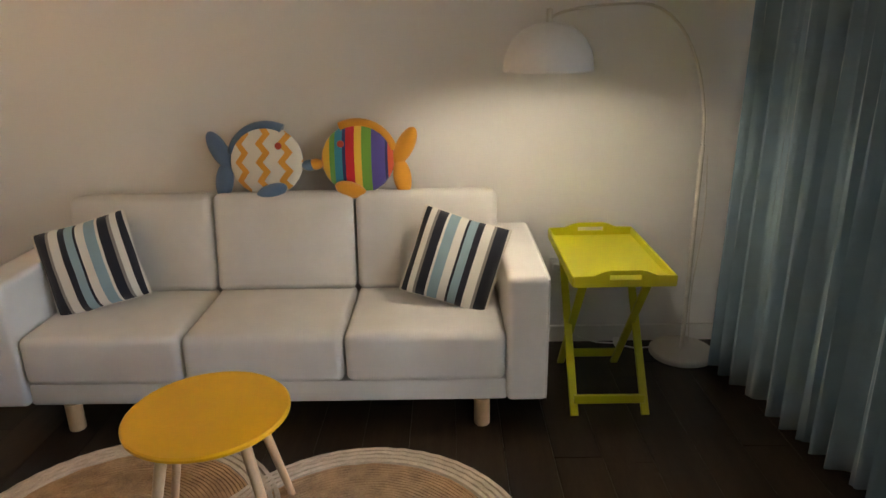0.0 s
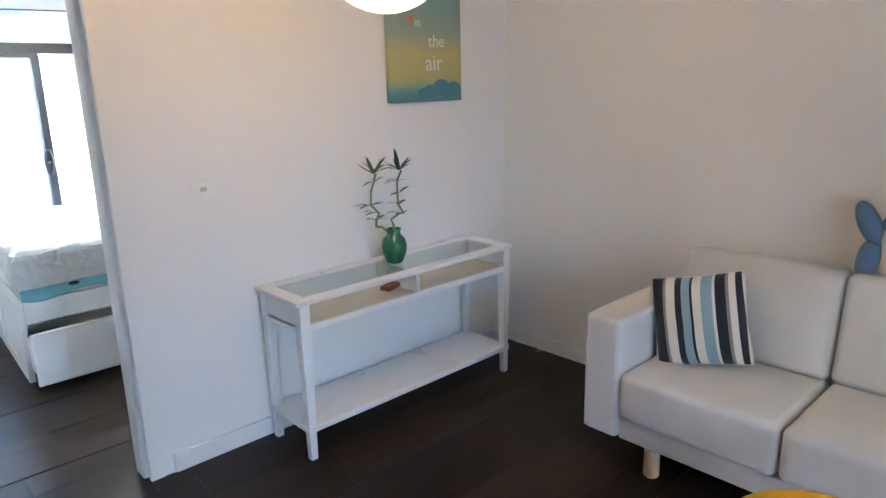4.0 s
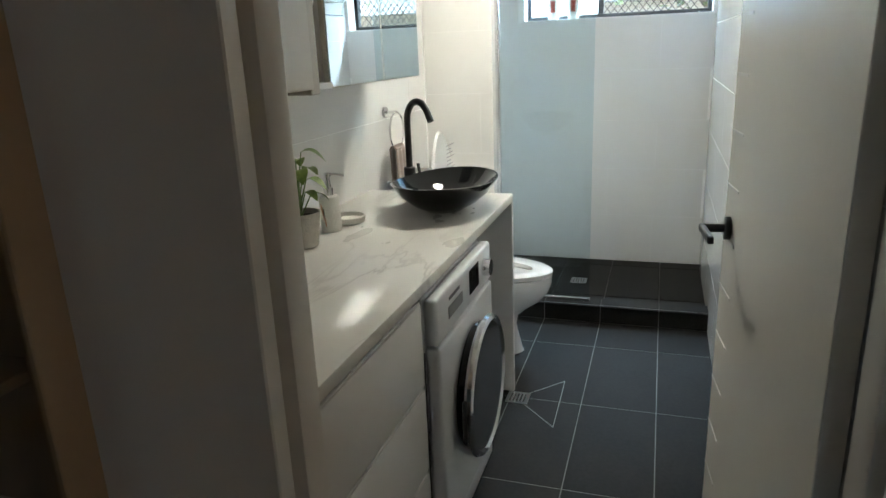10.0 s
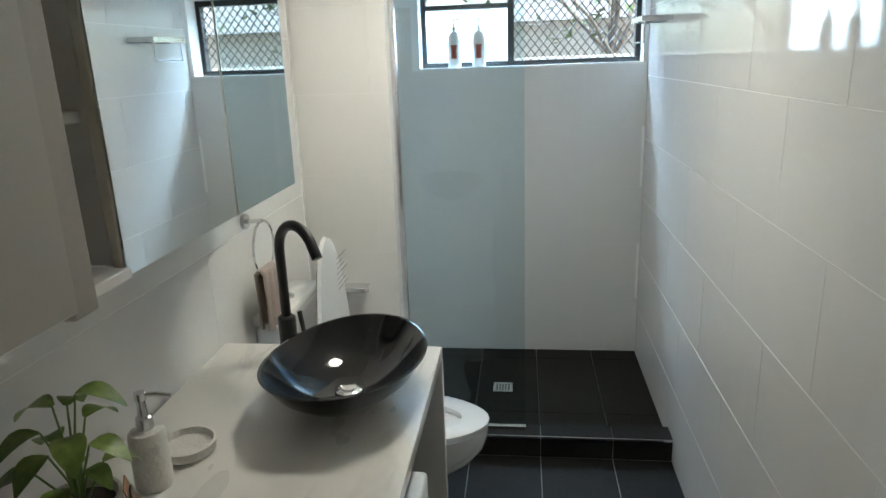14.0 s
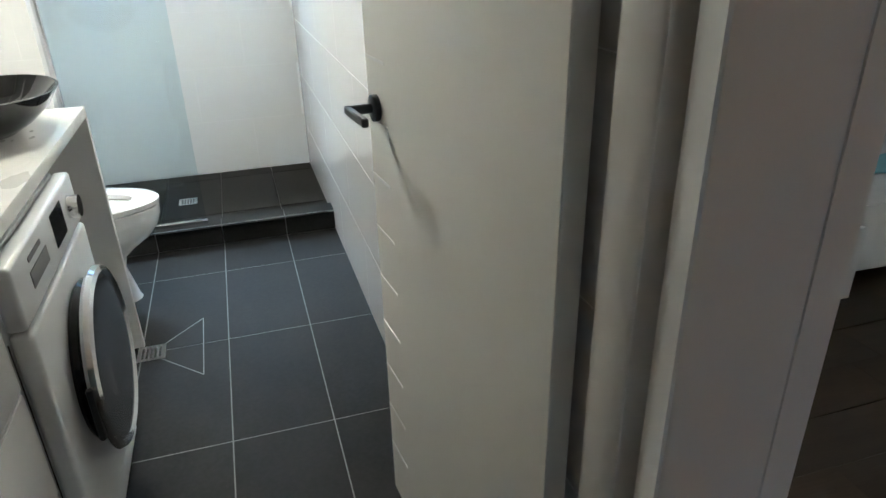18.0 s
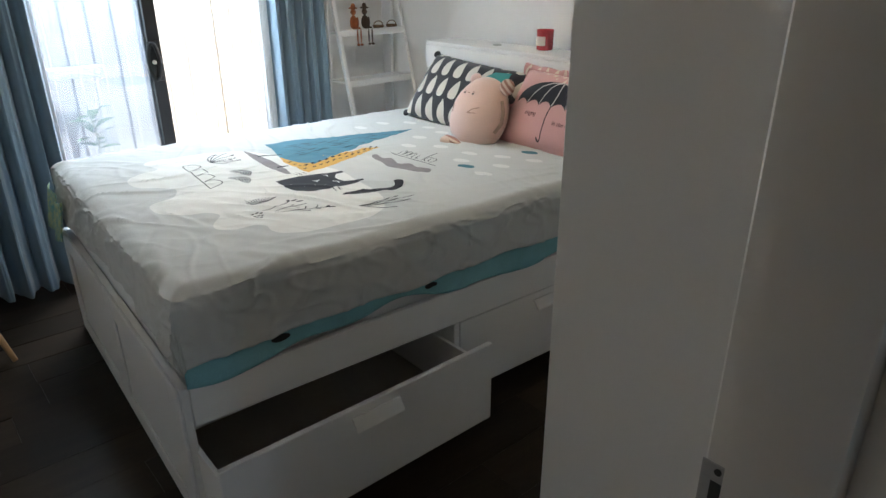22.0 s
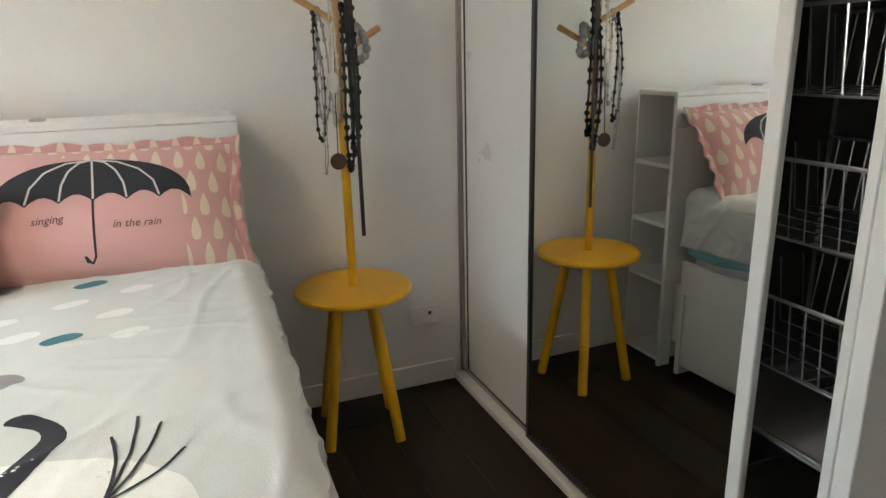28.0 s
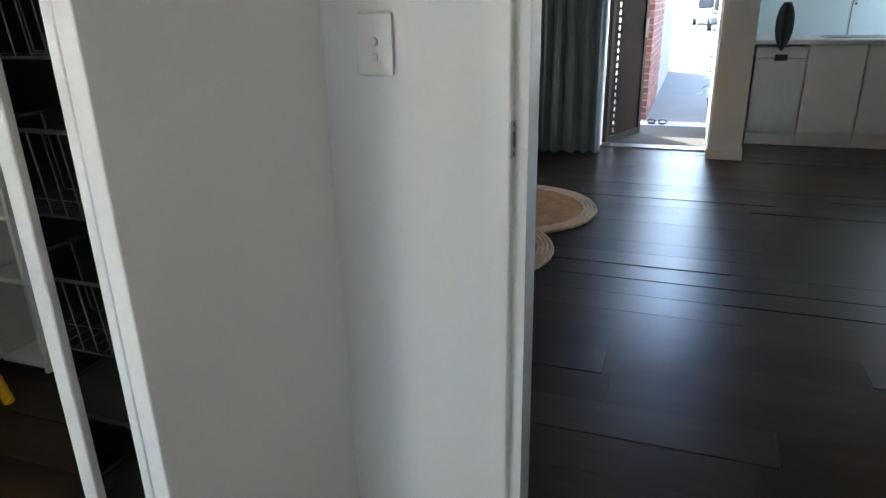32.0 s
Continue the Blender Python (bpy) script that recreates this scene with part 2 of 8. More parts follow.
def rd(p, q, r0, r1=None, n=16):
    return rod(bmesh.new(), p, q, r0, r1, n)


def bar(bm, p, q, w, d, bev=0.0, up=(0, 0, 1)):
    """A rectangular bar between two points, w across and d deep."""
    p, q = Vector(p), Vector(q)
    z = (q - p).normalized()
    x = Vector(up).cross(z)
    if x.length < 1e-4:
        x = Vector((1, 0, 0))
    x.normalize()
    y = z.cross(x)
    m = Matrix((x, y, z)).transposed().to_4x4()
    m.translation = (p + q) / 2
    h = (q - p).length / 2
    return box(bm, (-w / 2, -d / 2, -h), (w / 2, d / 2, h), bev, 1, m)


def lathe(bm, prof, n=32, at=(0, 0, 0), m=None, sx=1.0, sy=1.0):
    """A profile of (radius, height) turned about the z axis."""
    rings = []
    for r, z in prof:
        ring = []
        for k in range(n):
            a = 2 * math.pi * k / n
            v = Vector((r * sx * math.cos(a), r * sy * math.sin(a), z))
            v = (m @ v if m is not None else v) + Vector(at)
            ring.append(bm.verts.new(v))
        rings.append(ring)
    for a, b in zip(rings, rings[1:]):
        for k in range(n):
            bm.faces.new((a[k], a[(k + 1) % n], b[(k + 1) % n], b[k]))
    if prof[0][0] > 1e-5 and prof[-1][0] > 1e-5:
        for k in range(n):
            bm.faces.new((rings[-1][k], rings[-1][(k + 1) % n], rings[0][(k + 1) % n], rings[0][k]))
    elif prof[0][0] > 1e-5:
        bm.faces.new(list(reversed(rings[0])))
    elif prof[-1][0] > 1e-5:
        bm.faces.new(rings[-1])
    bmesh.ops.remove_doubles(bm, verts=bm.verts, dist=1e-5)
    return bm


def lt(prof, n=32, at=(0, 0, 0), m=None, sx=1.0, sy=1.0):
    return lathe(bmesh.new(), prof, n, at, m, sx, sy)


def tube(bm, pts, r, n=8, taper=1.0, closed=False):
    """A round tube swept along points."""
    pts = [Vector(p) for p in pts]
    rings, up = [], Vector((0.3, 0.2, 1)).normalized()
    cnt = len(pts)
    for i, p in enumerate(pts):
        if closed:
            d = (pts[(i + 1) % cnt] - pts[i - 1]).normalized()
        else:
            d = (pts[min(i + 1, cnt - 1)] - pts[max(i - 1, 0)]).normalized()
        x = d.cross(up)
        if x.length < 1e-3:
            x = d.cross(Vector((1, 0, 0)))
        x.normalize()
        y = d.cross(x)
        up = x.cross(d)
        rr = r * (1 + (taper - 1) * i / max(1, cnt - 1))
        rings.append([bm.verts.new(p + rr * (math.cos(2 * math.pi * k / n) * x + math.sin(2 * math.pi * k / n) * y)) for k in range(n)])
    pairs = list(zip(rings, rings[1:])) + ([(rings[-1], rings[0])] if closed else [])
    for a, b in pairs:
        for k in range(n):
            bm.faces.new((a[k], a[(k + 1) % n], b[(k + 1) % n], b[k]))
    if not closed:
        bm.faces.new(list(reversed(rings[0])))
        bm.faces.new(rings[-1])
    return bm


def tb(pts, r, n=8, taper=1.0, closed=False):
    return tube(bmesh.new(), pts, r, n, taper, closed)


def sheet(fn, nu, nv, bm=None):
    """A grid surface of fn(u, v) for u and v from 0 to 1."""
    bm = bm or bmesh.new()
    g = [[bm.verts.new(fn(i / nu, j / nv)) for j in range(nv + 1)] for i in range(nu + 1)]
    for i in range(nu):
        for j in range(nv):
            bm.faces.new((g[i][j], g[i + 1][j], g[i + 1][j + 1], g[i][j + 1]))
    return bm


def prism(bm, pts, depth, m=None):
    """A flat outline in x and y given depth along z."""
    m = m or Matrix.Identity(4)
    lo = [bm.verts.new(m @ Vector((x, y, 0))) for x, y in pts]
    hi = [bm.verts.new(m @ Vector((x, y, depth))) for x, y in pts]
    bm.faces.new(list(reversed(lo)))
    bm.faces.new(hi)
    k = len(pts)
    for i in range(k):
        bm.faces.new((lo[i], lo[(i + 1) % k], hi[(i + 1) % k], hi[i]))
    return bm


def pr(pts, depth, m=None):
    return prism(bmesh.new(), pts, depth, m)


def mesh_of(name, bm, material, smooth=True):
    bmesh.ops.recalc_face_normals(bm, faces=bm.faces)
    me = bpy.data.meshes.new(name)
    bm.to_mesh(me)
    bm.free()
    for m in (material if isinstance(material, (list, tuple)) else [material]):
        me.materials.append(m)
    if smooth:
        me.polygons.foreach_set("use_smooth", [True] * len(me.polygons))
        me.set_sharp_from_angle(angle=radians(38))
    return me


def part(name, bm, material, parent=None, label=""):
    ob = new(name, mesh_of(name, bm, material))
    if parent is not None:
        ob.parent = parent
    if label:
        tagged(ob, label)
    return ob


def thing(name, label, category, loc=(0, 0, 0), rz=0.0, group=""):
    ob = new(name)
    ob.empty_display_size = 0.1
    ob.matrix_basis = pose(*loc, 0, 0, rz)
    return tagged(ob, label, category, group)


def structure(name, bm, material, label, category="wall"):
    return tagged(part(name, bm, material), label, category, "", "structure")


def thicken(ob, t):
    s = ob.modifiers.new("thickness", 'SOLIDIFY')
    s.thickness, s.offset = t, 0
    return ob


def piece(name, me, parent, m):
    ob = new(name, me)
    ob.parent = parent
    ob.matrix_basis = m
    return ob


# ---------- structure ----------
CH = 2.42      # ceiling of the living room and the bedroom
BCH = 2.22     # ceiling of the bathroom
SX = 2.215     # sofa wall
BX = 2.085     # bed-head wall
LX = -2.55     # left wall
FY = -4.95     # front wall
SY = 3.70      # slider wall
TY = 3.82      # shower back wall
PX = -1.035    # tiled face of the bathroom's right wall
RX = -0.93     # bedroom's left wall
DT = 0.115     # thickness of the wall with the two doors


def wall_y(bm, y0, y1, x0, x1, z0, z1, holes=()):
    """A wall along x, with rectangular holes (x0, x1, z0, z1), sorted by x."""
    x = x0
    for hx0, hx1, hz0, hz1 in holes:
        if hx0 > x:
            box(bm, (x, y0, z0), (hx0, y1, z1))
        if hz0 > z0:
            box(bm, (hx0, y0, z0), (hx1, y1, hz0))
        if hz1 < z1:
            box(bm, (hx0, y0, hz1), (hx1, y1, z1))
        x = hx1
    if x < x1:
        box(bm, (x, y0, z0), (x1, y1, z1))
    return bm


BD0, BD1 = -1.850, -1.065   # bathroom doorway
RD0, RD1 = -0.838, -0.086   # bedroom doorway
DH = 2.04
WY0, WY1 = 0.035, 0.15    # faces of the part of that wall beside the bathroom
structure("wall_doors", wall_y(bmesh.new(), WY0, WY1, LX, -0.44, 0, CH, [(-1.887, -1.028, 0, DH), (-0.875, -0.44, 0, DH)]), WALL, "white painted wall with the bathroom doorway")
structure("wall_console", wall_y(bmesh.new(), 0, DT, -0.44, SX, 0, CH, [(-0.44, -0.044, 0, DH)]), WALL, "white painted wall behind the console table")
structure("wall_sofa", bx((SX, FY, 0), (SX + 0.1, DT, CH)), WALL, "white painted wall behind the sofa")
wl = bx((LX - 0.1, -5.45, 0), (LX, 0, CH))
# The gap left here is an added, unseen opening that lets light into the kitchen.
for za, zb, ya, yb in ((0, CH, -6.3, -6.1), (0, 1.15, -6.1, -5.45), (1.75, CH, -6.1, -5.45)):
    box(wl, (LX - 0.1, ya, za), (LX, yb, zb))
structure("wall_living_left", wl, WALL, "white painted side wall of the living room")
# Unseen slab added to block direct sun at the kitchen opening.
structure("kitchen_eave", bx((LX - 1.3, -6.7, CH + 0.02), (LX - 0.1, -5.0, CH + 0.12)), CEIL, "unseen eave added to keep sun off the kitchen opening", "roof")
structure("wall_front", wall_y(bmesh.new(), FY - 0.12, FY, -0.53, SX + 0.1, 0, CH, [(-0.525, 0.40, 0, 2.1)]), WALL,
          "white painted front wall with the entry door")
structure("wall_entry_pier", bx((-0.79, -6.3, 0), (-0.532, -4.64, CH)), WALL, "white wall end beside the entry door")
structure("wall_kitchen_back", bx((LX, -6.4, 0), (-0.535, -6.3, CH)), WALL, "pale kitchen wall behind the bench")
structure("wall_bath_left", bx((LX - 0.1, DT, 0), (LX - 0.0075, TY, BCH)), GROUT, "white tiled wall of the bathroom")
structure("wall_partition", bx((PX + 0.012, DT, 0), (RX, SY, CH)), WALL, "white wall between bathroom and bedroom")
structure("wall_bath_back", wall_y(bmesh.new(), TY + 0.008, TY + 0.2, LX, PX, 0, BCH, [(-2.21, -1.06, 1.66, 2.06)]), WALL,
          "white wall of the shower with a high window")
structure("wall_nib", bx((LX - 0.007, 2.78, 0), (-2.18, 2.86, BCH)), GROUT, "white tiled nib wall beside the shower")
structure("wall_slider", wall_y(bmesh.new(), SY, SY + 0.14, RX, BX + 0.1, 0, CH, [(-0.05, 1.29, 0, 2.02)]), WALL,
          "white bedroom wall with the sliding glass door")
structure("wall_bedhead", bx((BX, DT, 0), (BX + 0.1, SY, CH)), WALL, "white painted wall at the head of the bed")
structure("wall_wardrobe_end", bx((0.34, DT, 0), (0.372, 0.70, CH), 0.002, 1), WALL, "white end panel of the built-in wardrobe")
ceil_l = bx((LX, FY - 0.12, CH), (SX, 0, CH + 0.1))
box(ceil_l, (LX, -6.3, CH), (-0.532, FY - 0.12, CH + 0.1))
structure("ceiling_living", ceil_l, CEIL, "white plaster ceiling of the living room", "ceiling")
structure("ceiling_bedroom", bx((RX, DT, CH), (BX, SY, CH + 0.1)), CEIL, "white plaster ceiling of the bedroom", "ceiling")
structure("ceiling_bath", bx((LX, DT, BCH), (PX, TY + 0.1, BCH + 0.1)), CEIL, "white plaster ceiling of the bathroom", "ceiling")
# Front overhang is out of view, lengthened to keep sun off the entry floor.
structure("roof_slab", bx((LX - 0.3, -6.35, CH + 0.14), (SX + 0.5, 4.12, CH + 0.3)), CEIL, "flat roof over the rooms, unseen eaves lengthened to block sun", "roof")
floor_living = structure("floor_living", bx((LX, -6.3, -0.12), (SX, DT - 0.02, -0.012)), GAP, "dark oak plank floor of the living room", "floor")
floor_bedroom = structure("floor_bedroom", bx((RX, DT - 0.02, -0.12), (BX, SY + 0.14, -0.012)), GAP, "dark oak plank floor of the bedroom", "floor")
floor_bath = structure("floor_bath", bx((LX, DT - 0.02, -0.12), (PX, TY + 0.1, 0.0062)), DGROUT, "charcoal tiled bathroom floor", "floor")


def base(name, a, b, h=0.09, t=0.014):
    """Skirting along a wall from a to b; t is the way it stands out."""
    (x0, y0), (x1, y1) = a, b
    bm = bx((min(x0, x1), min(y0, y1), 0), (max(x0, x1), max(y0, y1), h), 0.003, 1)
    return structure(name, bm, TRIM, "white gloss skirting board", "skirting")


base("baseboard_console", (0.031, -0.014), (SX, 0))
base("baseboard_sofa", (SX - 0.014, FY), (SX, -0.014))
base("baseboard_front", (0.46, FY), (SX - 0.014, FY + 0.014))
base("baseboard_left_stub", (LX, WY0 - 0.014), (-1.905, WY0))
base("baseboard_pier_end", (-0.80, -4.64), (-0.52, -4.626))
base("baseboard_pier_side", (-0.532, -4.64), (-0.518, -4.95))
base("baseboard_pier_kitchen", (-0.804, -5.36), (-0.79, -4.64))
base("baseboard_wardrobe_end", (0.326, DT + 0.014), (0.34, 0.714))
base("baseboard_wardrobe_tip", (0.326, 0.70), (0.372, 0.714))
base("baseboard_switch", (0.0, DT), (0.34, DT + 0.014))
base("baseboard_bedhead", (BX - 0.014, 0.62), (BX, SY))
base("baseboard_slider_right", (1.36, SY - 0.014), (BX - 0.014, SY))
base("baseboard_slider_left", (RX, SY - 0.014), (-0.12, SY))
base("baseboard_partition", (RX, DT + 0.014), (RX + 0.014, SY - 0.014))
base("baseboard_bedroom_left", (RX + 0.014, WY1), (-0.85, WY1 + 0.014))


def jamb(tag, x, s, y0, y1, flange, rebate=0.011, depth=0.046, bead=0.034):
    """Pressed metal door jamb: s is the way the opening lies; clear face at x, a rebate at the room side, and a set-back front bead parted from the face by a groove."""
    pts = [(x - s * flange, y0 + 0.001), (x - s * flange, y0 - 0.003), (x - s * 0.017, y0 - 0.004), (x - s * 0.014, y0 - 0.001),
           (x - s * 0.014, y0 + bead), (x - s * 0.032, y0 + bead + 0.003), (x - s * 0.032, y0 + bead + 0.022), (x - s * 0.003, y0 + bead + 0.024), (x, y0 + bead + 0.028),
           (x, y1 - depth), (x - s * rebate, y1 - depth + 0.002), (x - s * rebate, y1 - 0.003), (x - s * (rebate + 0.003), y1), (x - s * flange, y1),
           (x - s * flange, y1 - 0.003), (x - s * (rebate + 0.025), y1 - 0.005), (x - s * (rebate + 0.025), y0 + 0.064), (x - s * 0.036, y0 + 0.064), (x - s * 0.036, y0 + 0.001)]
    bm = bmesh.new()
    prism(bm, pts, DH + 0.03)
    structure("door_jamb_" + tag, bm, TRIM, "white gloss pressed metal door jamb", "door frame")


jamb("bath_a", BD0, 1, WY0, WY1 + 0.006, 0.048, depth=0.004)
jamb("bath_b", BD1, -1, WY0, WY1 + 0.022, 0.046, 0.006, 0.004)
jamb("bedroom_a", RD0, 1, WY0, WY1 + 0.02, 0.06)
jamb("bedroom_b", RD1, -1, 0.0, 0.166, 0.075, 0.026, 0.032, 0.020)
structure("door_head_bath", bx((BD0, WY0 + 0.002, DH - 0.02), (BD1, WY1 - 0.002, DH + 0.001), 0.002, 1), TRIM, "white gloss head of the bathroom door frame", "door frame")
structure("door_head_bedroom", bx((RD0, 0.04, DH - 0.02), (RD1, 0.112, DH + 0.001), 0.002, 1), TRIM, "white gloss head of the bedroom door frame", "door frame")

# ---------- living room things ----------


def cushion_box(a, b, bev, puff=0.0, axis=2, inner=7):
    """A padded block with soft edges of radius bev, swollen a little along one axis."""
    a, b = Vector(a), Vector(b)
    c, h = (a + b) / 2, (b - a) / 2
    lines = []
    for i in range(3):
        e = min(bev, h[i] * 0.9)
        edge = [-h[i] + e * k / 4 for k in range(5)]
        mid = [-h[i] + e + (2 * h[i] - 2 * e) * k / inner for k in range(1, inner)]
        lines.append(edge + mid + [-v for v in reversed(edge)])
    bm = bmesh.new()
    for i in range(3):
        j, k = (i + 1) % 3, (i + 2) % 3
        for side in (-1, 1):
            grid = []
            for u in lines[j]:
                row = []
                for v in lines[k]:
                    p = [0.0, 0.0, 0.0]
                    p[i], p[j], p[k] = side * h[i], u, v
                    q = [p[n] / h[n] for n in range(3)]
                    o = [max(0.0, abs(p[n]) - (h[n] - bev)) for n in range(3)]
                    ln = math.sqrt(sum(t * t for t in o))
                    if ln > bev:
                        for n in range(3):
                            if o[n] > 0:
                                p[n] = math.copysign(h[n] - bev + o[n] * bev / ln, p[n])
                    m, n = [t for t in range(3) if t != axis]
                    w = (1 - min(1, abs(q[m])) ** 3) * (1 - min(1, abs(q[n])) ** 3)
                    p[axis] += math.copysign(puff, p[axis]) * w
                    row.append(bm.verts.new(c + Vector(p)))
                grid.append(row)
            for r0, r1 in zip(grid, grid[1:]):
                for t in range(len(r0) - 1):
                    bm.faces.new((r0[t], r1[t], r1[t + 1], r0[t + 1]))
    bmesh.ops.remove_doubles(bm, verts=bm.verts, dist=1e-5)
    return bm


def make_sofa():
    s = thing("sofa", "off-white cloth three-seat sofa with boxy arms on round wooden legs", "sofa", (1.80, -2.315, 0))
    W = 2.275 / 2
    part("base_frame", bx((-0.375, -W + 0.16, 0.125), (0.36, W - 0.16, 0.225), 0.015), SOFA, s)
    for y0, y1 in ((-W, -W + 0.165), (W - 0.165, W)):
        arm = part("arm", cushion_box((-0.40, y0, 0.13), (0.385, y1, 0.665), 0.025, 0.006, 1), SOFA, s)
        yc = y0 + 0.006 if y0 < 0 else y1 - 0.006
        seam = tb([(-0.392, yc, 0.14), (-0.394, yc, 0.655), (-0.38, yc, 0.662), (0.36, yc, 0.662)], 0.003, 6)
        part("piping", seam, SOFA, arm)
    part("back_frame", cushion_box((0.235, -W + 0.167, 0.13), (0.385, W - 0.167, 0.78), 0.03, 0.0), SOFA, s)
    w = (2 * W - 0.33) / 3
    for k in range(3):
        y0 = -W + 0.165 + k * w
        part("seat_cushion", cushion_box((-0.40, y0 + 0.003, 0.225), (0.16, y0 + w - 0.003, 0.437), 0.034, 0.013, 2), SOFA, s)
        bm = cushion_box((-0.09, y0 + 0.004, 0.0), (0.09, y0 + w - 0.004, 0.45), 0.036, 0.024, 0)
        bmesh.ops.transform(bm, matrix=pose(0.165, 0, 0.425, 0, 9, 0), verts=bm.verts)
        part("back_cushion", bm, SOFA, s)
    for y in (-0.875, 0.825):
        for x in (-0.345, 0.30):
            part("leg", lt([(0.030, 0), (0.033, 0.004), (0.033, 0.124), (0.0, 0.125)], 20, (x, y, 0)), OAK, s, "pale turned wooden leg")
    return s


make_sofa()


def pillow(bm, w, h, t, n=22, pinch=0.9):
    """A soft square pillow in x (width), z (height), y (thickness)."""
    for sgn in (1, -1):
        def fn(u, v):
            a, b = 2 * u - 1, 2 * v - 1
            e = (1 - abs(a) ** 2.6) * (1 - abs(b) ** 2.6)
            k = 1 - 0.05 * (1 - abs(b)) ** 1 * abs(a) ** 3
            k2 = 1 - 0.05 * (1 - abs(a)) ** 1 * abs(b) ** 3
            wob = noise.noise(Vector((a * 2.2, b * 2.2, sgn * 3 + w * 7))) * 0.012
            return (a * w / 2 * k, sgn * (t / 2 * max(0, e) ** 0.55 + wob * max(0, e)), b * h / 2 * k2)
        sheet(fn, n, n, bm)
    bmesh.ops.remove_doubles(bm, verts=bm.verts, dist=1e-4)
    return bm


def nodes_of(name, rough=0.9, bump=0.2, fine=400):
    """A bare cloth material; returns it with its tree, shader and object coordinates split in x, y, z."""
    m = bpy.data.materials.new(name)
    m.use_nodes = True
    N, L = m.node_tree.nodes, m.node_tree.links
    b = N["Principled BSDF"]
    b.inputs["Roughness"].default_value = rough
    b.inputs["Sheen Weight"].default_value = 0.2
    tc, sp = N.new("ShaderNodeTexCoord"), N.new("ShaderNodeSeparateXYZ")
    L.new(tc.outputs["Object"], sp.inputs[0])
    nz, bp = N.new("ShaderNodeTexNoise"), N.new("ShaderNodeBump")
    nz.inputs["Scale"].default_value = fine
    bp.inputs["Strength"].default_value, bp.inputs["Distance"].default_value = bump, 0.003
    L.new(tc.outputs["Object"], nz.inputs[0])
    L.new(nz.outputs[0], bp.inputs["Height"])
    L.new(bp.outputs[0], b.inputs["Normal"])
    return m, N, L, b, sp, tc


def calc(N, L, op, a, b=None, c=None):
    n = N.new("ShaderNodeMath")
    n.operation = op
    for i, v in enumerate((a, b, c)):
        if v is None:
            continue
        if isinstance(v, (int, float)):
            n.inputs[i].default_value = v
        else:
            L.new(v, n.inputs[i])
    return n.outputs[0]


def striped(name, stops, width, axis="X"):
    """Cloth with stripes of (start fraction, colour) across the width along one object axis."""
    m, N, L, b, sp, tc = nodes_of(name)
    u = calc(N, L, 'ADD', calc(N, L, 'DIVIDE', sp.outputs[axis], width), 0.5)
    cr = N.new("ShaderNodeValToRGB")
    cr.color_ramp.interpolation = 'CONSTANT'
    el = cr.color_ramp.elements
    while len(el) < len(stops):
        el.new(0.5)
    for e, (p, c) in zip(el, stops):
        e.position, e.color = p, (*c, 1)
    L.new(u, cr.inputs[0])
    L.new(cr.outputs[0], b.inputs["Base Color"])
    return m


NAVY, CREAM, SKYB, TAUPE = (0.012, 0.014, 0.026), (0.72, 0.69, 0.62), (0.25, 0.37, 0.43), (0.24, 0.22, 0.20)
STRIPE = striped("striped_cushion_cloth", [(0, CREAM), (0.03, NAVY), (0.16, TAUPE), (0.19, CREAM), (0.29, NAVY), (0.36, SKYB), (0.45, NAVY),
                 (0.48, CREAM), (0.57, SKYB), (0.68, CREAM), (0.71, NAVY), (0.81, TAUPE), (0.84, CREAM), (0.91, NAVY), (0.97, CREAM)], 0.39)


def striped_cushion(name, m):
    t = thing(name, "square cushion striped navy, cream and pale blue on the sofa", "cushion", group="striped sofa cushions")
    t.matrix_basis = m
    body = part("cover", pillow(bmesh.new(), 0.39, 0.385, 0.14), STRIPE, t)
    pts = []
    for k in range(48):
        a = 2 * math.pi * k / 48
        c, s = math.cos(a), math.sin(a)
        q = max(abs(c), abs(s))
        pts.append((c / q * 0.193 * (1 - 0.05 * (1 - abs(s / q)) * 1), 0, s / q * 0.191 * (1 - 0.05 * (1 - abs(c / q)))))
    part("seam_edge", tb(pts, 0.0035, 6, 1, True), mat("cushion_piping", (0.70, 0.67, 0.6), 0.9), body)
    return t


striped_cushion("striped_cushion", pose(1.72, -1.53, 0.635, -17, -13, -76))
striped_cushion("striped_cushion", pose(1.72, -3.09, 0.632, -24, 15, -102) @ pose(0, 0, 0, 0, 180, 0))


def chevron():
    m, N, L, b, sp, tc = nodes_of("chevron_cloth")
    tri = calc(N, L, 'PINGPONG', calc(N, L, 'ADD', sp.outputs["Z"], 5.0), 0.042)
    u = calc(N, L, 'ADD', calc(N, L, 'ADD', sp.outputs["X"], 5.0), calc(N, L, 'MULTIPLY', tri, 0.8))
    w = calc(N, L, 'FRACT', calc(N, L, 'DIVIDE', u, 0.098))
    f = calc(N, L, 'LESS_THAN', w, 0.34)
    mx = N.new("ShaderNodeMix")
    mx.data_type = 'RGBA'
    mx.inputs[6].default_value, mx.inputs[7].default_value = (0.72, 0.68, 0.60, 1), (0.72, 0.34, 0.05, 1)
    L.new(f, mx.inputs[0])
    L.new(mx.outputs[2], b.inputs["Base Color"])
    return m


